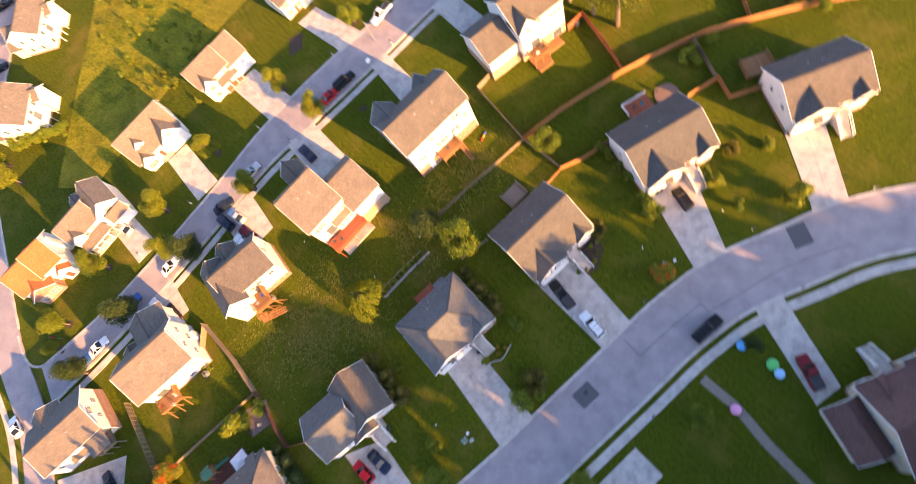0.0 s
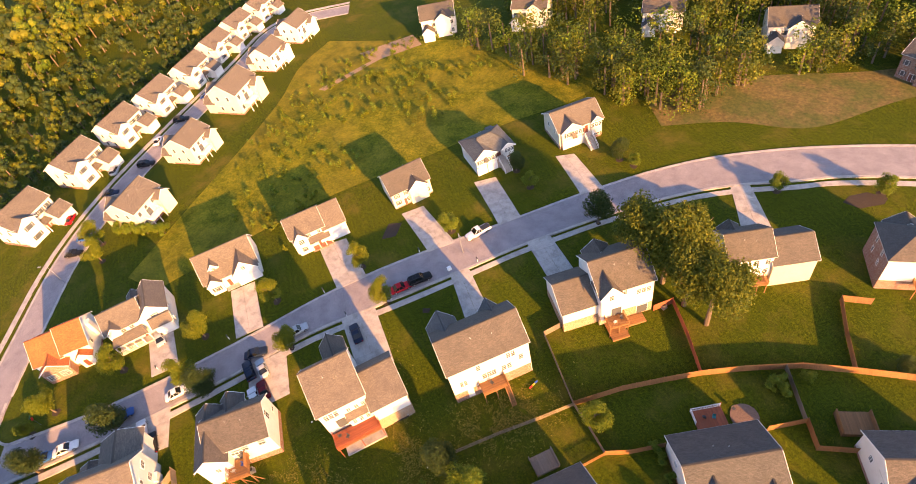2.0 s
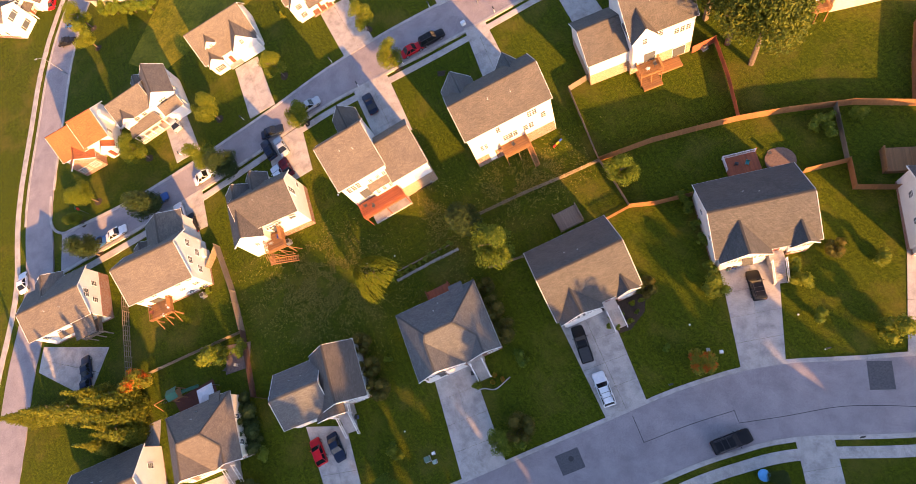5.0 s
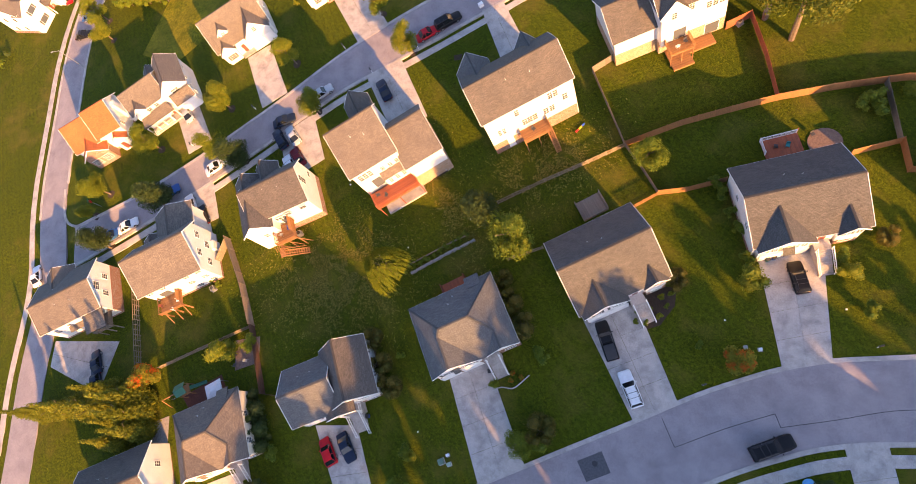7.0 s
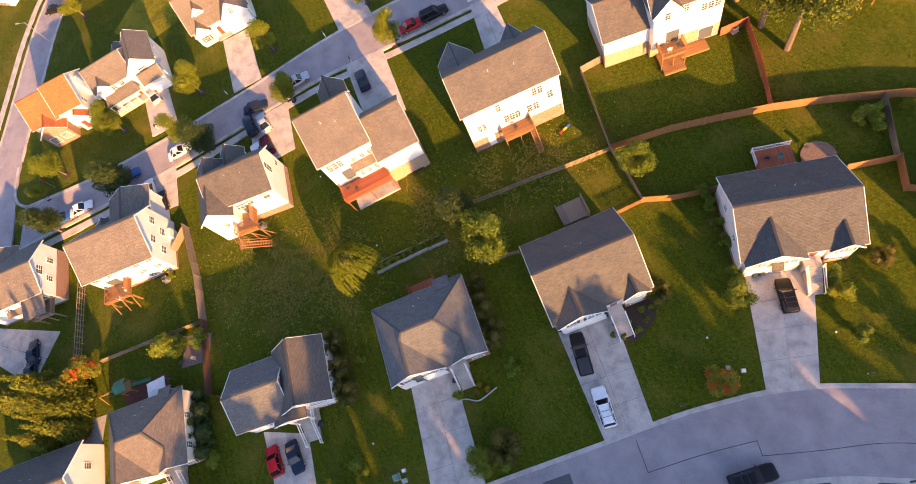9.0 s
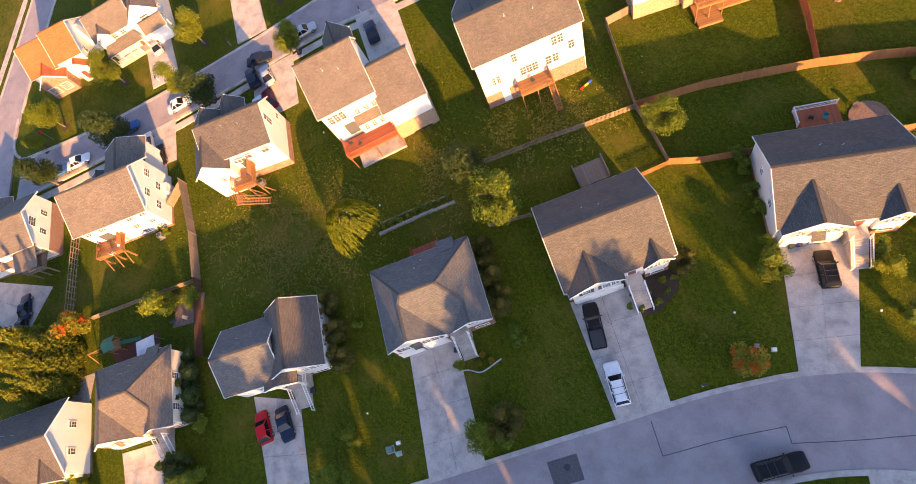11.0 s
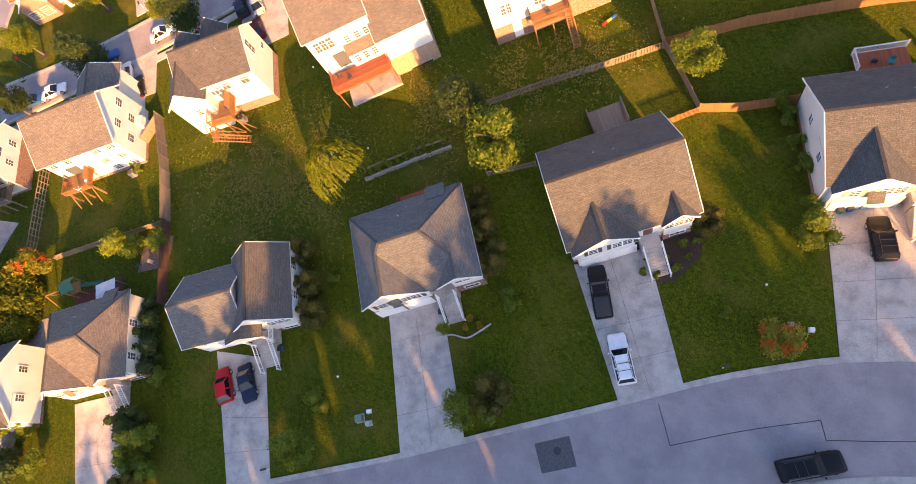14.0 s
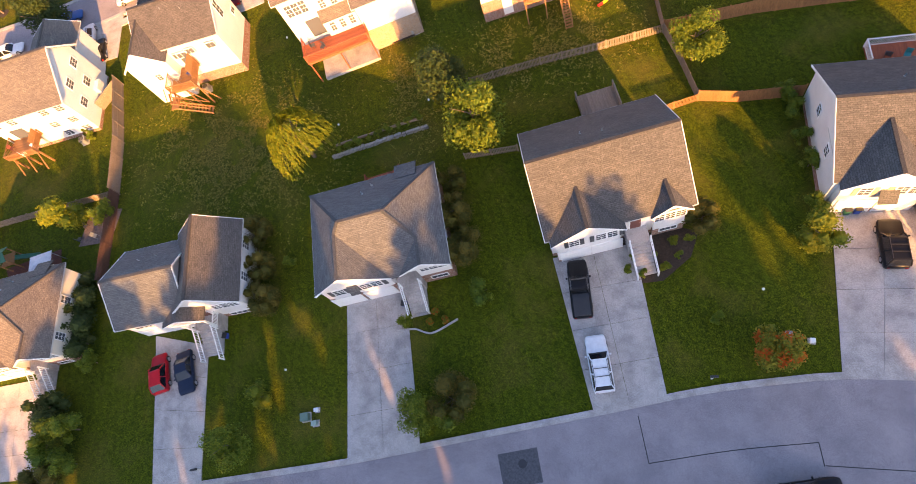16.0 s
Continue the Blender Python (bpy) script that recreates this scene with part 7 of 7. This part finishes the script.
for x, y in ((-60.9, 14.6), (-68.9, -2), (-33.7, 55.2), (-35.3, 52), (-48.1, 36.3), (-45.1, 37.4), (-18.9, 78.7)):
    ac_unit(x, y, 66)


def bin_(x, y, yaw, mat, label, z=None):
    r = empty("wheelie_bin", pose(x, y, ground_z(x, y) if z is None else z, 0, 0, yaw), label, "bin")
    bm = bmesh.new()
    v0 = [(-0.24, -0.28), (0.24, -0.28), (0.24, 0.28), (-0.24, 0.28)]
    a = [bm.verts.new((x_ * 0.8, y_ * 0.8, 0.05)) for x_, y_ in v0]
    b = [bm.verts.new((x_, y_, 0.95)) for x_, y_ in v0]
    bm.faces.new(a[::-1])
    bm.faces.new(b)
    for k in range(4):
        bm.faces.new((a[k], a[(k + 1) % 4], b[(k + 1) % 4], b[k]))
    part("body", bm, mat, r)
    boxp("lid", r, BLACK, -0.27, 0.27, -0.33, 0.3, 0.95, 1.02, bevel=0.02)


GREEN_P, BLUE_P = plain("green_plastic", (0.02, 0.12, 0.07), 0.5), plain("blue_plastic", (0.02, 0.06, 0.3), 0.5)
for x, y, m, l in ((1.6, 48.5, GREEN_P, "dark green bin beside the garage"), (2.1, 49.1, BLUE_P, "blue bin beside the garage"), (-20.4, 15.4, BLUE_P, "blue bin beside the front stairs"), (-31.7, -0.7, BLUE_P, "blue bin beside the front stairs")):
    bin_(x, y, 45, m, l, z=0.12 if y > 40 else -0.3)


# ---- garden things ----
def bed(name, pts, mat, label):
    c = np.mean(pts, axis=0)
    v = [(*c, ground_z(*c) + 0.09)] + [(x, y, ground_z(x, y) + 0.04) for x, y in pts]
    n = len(pts)
    tagged(raw(name, v, [(0, k + 1, (k + 1) % n + 1) for k in range(n)], mat), label, "garden bed")


bed("garden_bed", [(-9.9, 33.8), (-8.3, 31.4), (-6.7, 31.5), (-4.9, 33.8), (-4.7, 37.1), (-5.8, 39.3), (-7.5, 38.5), (-8.9, 36.1)], MULCH, "dark mulched flower bed beside the front stairs")
for k, (x, y) in enumerate(((-7.7, 32.4), (-6.5, 33), (-5.6, 34.7), (-5.5, 36.4), (-6.7, 37.1), (-7.2, 34.8), (-8.1, 33.7), (-5.9, 38.2))):
    tree("bush" if k % 2 else "bush_y", x, y, 0.32 + 0.03 * (k % 3))
bed("garden_bed", [(-1, 116.8), (2, 116.7), (5.2, 119.6), (5.4, 121.5), (1.9, 121.4), (-0.5, 119)], MULCH, "kidney-shaped mulched bed round a tree")
bed("garden_bed", [(-76.2, 63.7), (-74, 66.1), (-75.5, 69.8), (-78, 68)], MULCH, "red mulched bed in front of the house")
bed("garden_bed", [(-56.7, 54.9), (-56, 54.1), (-55, 54.8), (-55.4, 55.8)], MULCH, "small round mulched bed on the lawn")


def border(points, label, mat, h=0.25, w=0.25):
    l = resample(sm(points, 0.5), 14)
    tagged(ribbon("garden_wall", offset(l, -w / 2), offset(l, w / 2), h, mat, h + 0.2), label, "garden wall")


STONE = plain("rough_stone", (0.32, 0.29, 0.25), 0.9, vary=0.35, scale=5.0, bumpy=0.8)
wall_root = empty("garden_wall", Matrix.Identity(4), "low rough stone garden wall across the lawn", "garden wall")
srng = random.Random(12)
for k, p in enumerate(resample(sm([(-39.3, 20.3), (-37.3, 24), (-35, 28), (-33.9, 29.8)], 0.5), 26)):
    for z0 in (-0.1, 0.17):
        ob = boxp("stone", wall_root, STONE, -0.2 + srng.uniform(-0.04, 0.04), 0.2 + srng.uniform(-0.04, 0.04), -0.2 + srng.uniform(-0.06, 0.06), 0.2 + srng.uniform(-0.06, 0.06), z0, z0 + 0.25 + srng.uniform(-0.04, 0.04), bevel=0.05)
        ob.matrix_basis = pose(p[0], p[1], ground_z(*p), srng.uniform(-4, 4), srng.uniform(-4, 4), 66 + srng.uniform(-12, 12))
border([(-40.4, 21.3), (-38.6, 24.5), (-36.3, 28.5), (-35.2, 30.2)], "low timber edging of a planting bed", WEATHERED, 0.3, 0.15)
for k in range(9):
    tree("bush", -39.4 + 4.0 * k / 8, 21.2 + 8.8 * k / 8, 0.3 + 0.08 * ((k * 7) % 3))
border([(-19, 13.1), (-17.6, 14.7), (-16.3, 15.4), (-15.5, 18.2)], "low curved concrete garden edging", CONCRETE, 0.2, 0.15)
tree("bush_y", -18.7, 14.4, 0.55)
for x, y in ((-17.1, 16.1), (-16.2, 17.3), (-17.5, 17.1)):
    tree("red", x, y, 0.22)
# planter behind the red deck, back decks and patios of the near row
quad_patch("planter_bed", [(-46.9, 34.9), (-45.5, 37.4), (-44.5, 37), (-45.9, 34.5)], 0.25, MULCH, "raised timber planter beside the house wall", "planter")
for k in range(6):
    tree("bush", -48.3 + 1.2 * k / 5, 36.6 + 2.4 * k / 5, 0.28)


def back_deck(x, y, yaw, w, d, z, mat, label, sides=True):
    r = empty("deck", pose(x, y, ground_z(x, y), 0, 0, yaw), label, "deck")
    n = int(w / 0.15)
    for k in range(n):
        boxp("board", r, mat, -w / 2 + w * k / n + 0.005, -w / 2 + w * (k + 1) / n - 0.005, -d / 2, d / 2, z - 0.04, z)
    for s in (-1, 1):
        boxp("leg", r, mat, s * w / 2 - 0.06, s * w / 2 + 0.06, d / 2 - 0.12, d / 2, -0.3, z + 0.9)
    boxp("skirt", r, mat, -w / 2, w / 2, -d / 2 + 0.05, d / 2 - 0.05, -0.3, z - 0.05)
    if sides:
        for s in (-1, 1):
            boxp("side_screen", r, mat, s * w / 2 - 0.06, s * w / 2 + 0.06, -d / 2, d / 2, z, z + 0.95, bevel=0.02)
    return r


back_deck(-21.6, 43.3, 60, 3.8, 3.0, 0.6, WEATHERED, "weathered timber deck behind the house")
back_deck(-31.7, 22.3, 59.5, 3.8, 2.4, 0.8, REDWOOD, "red-brown timber deck behind the house")
back_deck(-4.4, 63.4, 45, 4.6, 3.4, 0.5, REDWOOD, "red-brown deck with a white rail behind the house", False)
r = empty("deck_rail", pose(-5.2, 64, ground_z(-5.2, 64) + 0.5, 0, 0, 45), "white balustrade along the back deck", "railing")
railing(r, TRIM, [(-2.3, -1.6, 0), (-2.3, 0.5, 0), (2.3, 0.5, 0)])
bm = bmesh.new()
bmesh.ops.create_cone(bm, cap_ends=True, segments=18, radius1=2.1, radius2=2.1, depth=0.16, matrix=Matrix.Translation((-0.3, 66.6, ground_z(-0.3, 66.6) + 0.05)))
tagged(link("patio", bm, plain("brown_pavers", (0.17, 0.11, 0.085), 0.9, vary=0.3, scale=5)), "round brown paved patio behind the house", "patio")
back_deck(12.7, 73.6, 32, 4.5, 3.5, 0.9, CEDAR, "timber deck with toys behind the house")


def chair(x, y, yaw, mat, z=0.0):
    r = empty("garden_chair", pose(x, y, z if z else ground_z(x, y), 0, 0, yaw), "plain four-legged outdoor garden chair", "chair", "garden chairs")
    boxp("seat", r, mat, -0.25, 0.25, -0.25, 0.25, 0.4, 0.45)
    boxp("backrest", r, mat, -0.25, 0.25, 0.22, 0.27, 0.45, 0.95)
    for sx in (-1, 1):
        for sy in (-1, 1):
            boxp("leg", r, mat, sx * 0.22 - 0.02, sx * 0.22 + 0.02, sy * 0.22 - 0.02, sy * 0.22 + 0.02, -0.05, 0.4)


def on_deck(h, x, y, z, yaw, mat):
    p = h.matrix_basis @ Vector((x, y, z))
    chair(p.x, p.y, yaw, mat, p.z)


TEAL = plain("teal_plastic", (0.02, 0.22, 0.22), 0.5)
for x, y, a, m, zz in ((-3.9, 63.7, 20, TEAL, 1.2), (-5.1, 62.9, 200, DARK, 1.2), (-9.9, 34.2, 150, DARK, 0.15), (-56.9, -7.4, 30, DARK, 0), (-55.9, -8.8, 200, DARK, 0), (-54.6, -7, 120, STEEL, 0), (-2.1, 66.8, 60, DARK, 0.0)):
    chair(x, y, a, m, zz)
for h, x, y, z, a, m in ((g, 1.4, 6.4, 2.7, 40, TRIM), (g, 2.4, 7.2, 2.7, 200, TRIM), (g, 4.2, 6.2, 2.7, 120, DOOR_RED), (hh, 0.6, 6.4, 3.0, 30, BLUE_P), (hh, 2.4, 6.9, 3.0, 220, STEEL), (ii, 3.0, 7.8, 2.65, 150, DARK), (ii, 1.6, 8.6, 2.65, 20, DARK), (jj, 0.6, 7.0, 2.5, 80, DARK), (kk, 2.0, 7.8, 2.6, 60, DARK), (kk, 3.6, 8.2, 2.6, 240, TRIM)):
    on_deck(h, x, y, z, a, m)
quad_patch("patio", [(-58.8, -5.9), (-55.4, -2.7), (-52.6, -5.9), (-55.4, -9.5)], 0.06, plain("garden_pavers", (0.15, 0.11, 0.10), 0.9, vary=0.35, scale=4), "dark paved garden patio", "patio")
quad_patch("mulch_bed", [(-60.8, -18.6), (-57.1, -11.5), (-53.8, -12.9), (-56, -19.8)], 0.05, plain("red_mulch", (0.10, 0.035, 0.025), 0.95, vary=0.4, scale=7, bumpy=0.8), "red mulched play area behind the house", "play area")
quad_patch("patio", [(-63.9, -26.9), (-60.7, -22.3), (-57.8, -25.5), (-60.8, -29.8)], 0.05, plain("pale_pavers", (0.3, 0.27, 0.25), 0.9, vary=0.3, scale=4), "pale brick patio behind the house", "patio")

# play set with a green canopy and slide
ps = empty("play_set", pose(-60.1, -16.9, ground_z(-60.1, -16.9), 0, 0, 62), "wooden play tower with a green canopy and slide", "play set")
for sx in (-1, 1):
    for sy in (-1, 1):
        boxp("post", ps, CEDAR, sx * 0.8 - 0.06, sx * 0.8 + 0.06, sy * 0.8 - 0.06, sy * 0.8 + 0.06, -0.2, 2.6)
boxp("platform", ps, CEDAR, -0.85, 0.85, -0.85, 0.85, 1.3, 1.38)
slopes("canopy", ps, GREEN_P, [[(-1, -1, 2.5), (1, -1, 2.5), (1, 0, 3.1), (-1, 0, 3.1)], [(1, 1, 2.5), (-1, 1, 2.5), (-1, 0, 3.1), (1, 0, 3.1)]], 0.05)
for s in (-1, 1):
    beamp("slide_side", ps, GREEN_P, (0.85, s * 0.25, 1.4), (3.4, s * 0.25, 0.25), 0.05, 0.2)
beamp("slide_bed", ps, GREEN_P, (0.85, 0, 1.34), (3.4, 0, 0.2), 0.5, 0.04)
beamp("swing_beam", ps, CEDAR, (-0.8, 0, 2.2), (-4.0, 0, 2.2), 0.1, 0.14)
for s in (-1, 1):
    beamp("swing_leg", ps, CEDAR, (-4.0, 0, 2.2), (-4.2, s * 1.0, -0.1), 0.09, 0.09)
for u in (-1.8, -3.0):
    boxp("swing_seat", ps, BLACK, u - 0.22, u + 0.22, -0.09, 0.09, 0.55, 0.59)
    for s in (-1, 1):
        beamp("chain", ps, STEEL, (u + s * 0.2, 0, 0.57), (u + s * 0.2, 0, 2.15), 0.015, 0.015)
# pale pergola canopy
cn = empty("garden_canopy", pose(-55, -13.1, ground_z(-55, -13.1), 0, 0, 62), "white fabric garden canopy on four posts", "canopy")
for sx in (-1, 1):
    for sy in (-1, 1):
        boxp("post", cn, STEEL, sx * 1.3 - 0.04, sx * 1.3 + 0.04, sy * 1.0 - 0.04, sy * 1.0 + 0.04, -0.1, 2.3)
FABRIC = plain("pale_fabric", (0.62, 0.6, 0.62), 0.8)
slopes("fabric", cn, FABRIC, [[(-1.5, -1.2, 2.3), (1.5, -1.2, 2.3), (0.4, -0.3, 2.7), (-0.4, -0.3, 2.7)], [(1.5, -1.2, 2.3), (1.5, 1.2, 2.3), (0.4, 0.3, 2.7), (0.4, -0.3, 2.7)], [(1.5, 1.2, 2.3), (-1.5, 1.2, 2.3), (-0.4, 0.3, 2.7), (0.4, 0.3, 2.7)], [(-1.5, 1.2, 2.3), (-1.5, -1.2, 2.3), (-0.4, -0.3, 2.7), (-0.4, 0.3, 2.7)], [(-0.4, -0.3, 2.7), (0.4, -0.3, 2.7), (0.4, 0.3, 2.7), (-0.4, 0.3, 2.7)]], 0.04)


def ball(name, x, y, r, mat, label, cat, squash=1.0):
    bm = bmesh.new()
    bmesh.ops.create_uvsphere(bm, u_segments=20, v_segments=12, radius=r)
    for v in bm.verts:
        v.co.z = v.co.z * squash
    bmesh.ops.translate(bm, vec=(x, y, ground_z(x, y) + r * squash), verts=bm.verts)
    ob = link(name, bm, mat)
    for f in ob.data.polygons:
        f.use_smooth = True
    tagged(ob, label, cat)


ball("toy_ball", 18, 26.9, 0.75, plain("sky_blue_vinyl", (0.06, 0.35, 0.7), 0.4), "large blue vinyl lawn inflatable", "inflatable", 0.7)
ball("toy_ball", 23.5, 24.2, 0.75, plain("pale_blue_vinyl", (0.25, 0.5, 0.75), 0.4), "large pale blue vinyl lawn inflatable", "inflatable", 0.7)
ball("toy_ball", 18.7, 17.6, 0.8, plain("pink_vinyl", (0.75, 0.3, 0.5), 0.4), "large pink vinyl lawn inflatable", "inflatable", 0.7)
ball("paddling_pool", 22.5, 25.3, 0.9, plain("green_vinyl", (0.05, 0.45, 0.12), 0.4), "round green inflatable paddling pool", "paddling pool", 0.25)
wl = resample([(13.7, 20.7), (19, 17.9), (23.7, 14), (30.8, 9.3)], 20)
tagged(ribbon("pavement_garden_path", offset(wl, -0.7), offset(wl, 0.7), 0.05, plain("gravel_path", (0.2, 0.17, 0.14), 0.95, vary=0.3, scale=5)), "narrow gravel path across the lawn", "path", kind="structure")

# signs and lamps at the corner
st = empty("stop_sign", pose(-103.4, -4.7, ground_z(-103.4, -4.7), 0, 0, 150), "red stop sign on a metal post at the corner", "road sign")
boxp("post", st, STEEL, -0.03, 0.03, -0.03, 0.03, -0.2, 2.9)
bm = bmesh.new()
bmesh.ops.create_cone(bm, cap_ends=True, segments=8, radius1=0.4, radius2=0.4, depth=0.02, matrix=Matrix.Translation((0, -0.05, 2.4)) @ Matrix.Rotation(radians(90), 4, "X") @ Matrix.Rotation(radians(22.5), 4, "Z"))
part("sign_face", bm, plain("sign_red", (0.5, 0.02, 0.03), 0.4), st, "red octagonal sign face")
boxp("street_name_plate", st, GREEN_P, -0.45, 0.45, -0.02, 0.02, 2.9, 3.08)


def lamp(x, y, yaw):
    r = empty("street_lamp", pose(x, y, ground_z(x, y), 0, 0, yaw), "slim pale street lamp post beside the road", "street lamp")
    bm = bmesh.new()
    bmesh.ops.create_cone(bm, cap_ends=True, segments=10, radius1=0.09, radius2=0.06, depth=6.0, matrix=Matrix.Translation((0, 0, 3.0)))
    part("pole", bm, STEEL, r)
    beamp("arm", r, STEEL, (0, 0, 5.9), (1.5, 0, 6.2), 0.06, 0.06)
    boxp("lamp_head", r, STEEL, 1.2, 1.9, -0.14, 0.14, 6.15, 6.28, bevel=0.04)


lamp(-135.8, 15, 225)
lamp(-58.1, 69.9, 330)
# see-saw of bright plastic on the lawn, hydrants and lawn markers
tt = empty("toy_seesaw", pose(-30.2, 53.4, ground_z(-30.2, 53.4), 0, 0, 80), "red, yellow and blue plastic toy on the lawn", "toy")
for k, c in enumerate(((0.6, 0.03, 0.03), (0.7, 0.5, 0.03), (0.03, 0.1, 0.5))):
    boxp("segment", tt, plain("toy_plastic", c, 0.4), -0.95 + 0.65 * k, -0.3 + 0.65 * k, -0.12, 0.12, 0.02, 0.3, bevel=0.04)
for x, y in ((-13.5, 29.7), (1.3, 38.8), (-24.1, 2.3), (-45.9, 19.5), (-42.5, 23.2), (-36.5, 32.3), (12, 47.6), (-58.6, 26.4)):
    r = empty("lawn_marker", pose(x, y, ground_z(x, y)), "small white plastic utility marker in the grass", "marker", "lawn markers")
    bm = bmesh.new()
    bmesh.ops.create_cone(bm, cap_ends=True, segments=10, radius1=0.13, radius2=0.1, depth=0.16, matrix=Matrix.Translation((0, 0, 0.06)))
    part("cap", bm, TRIM, r)
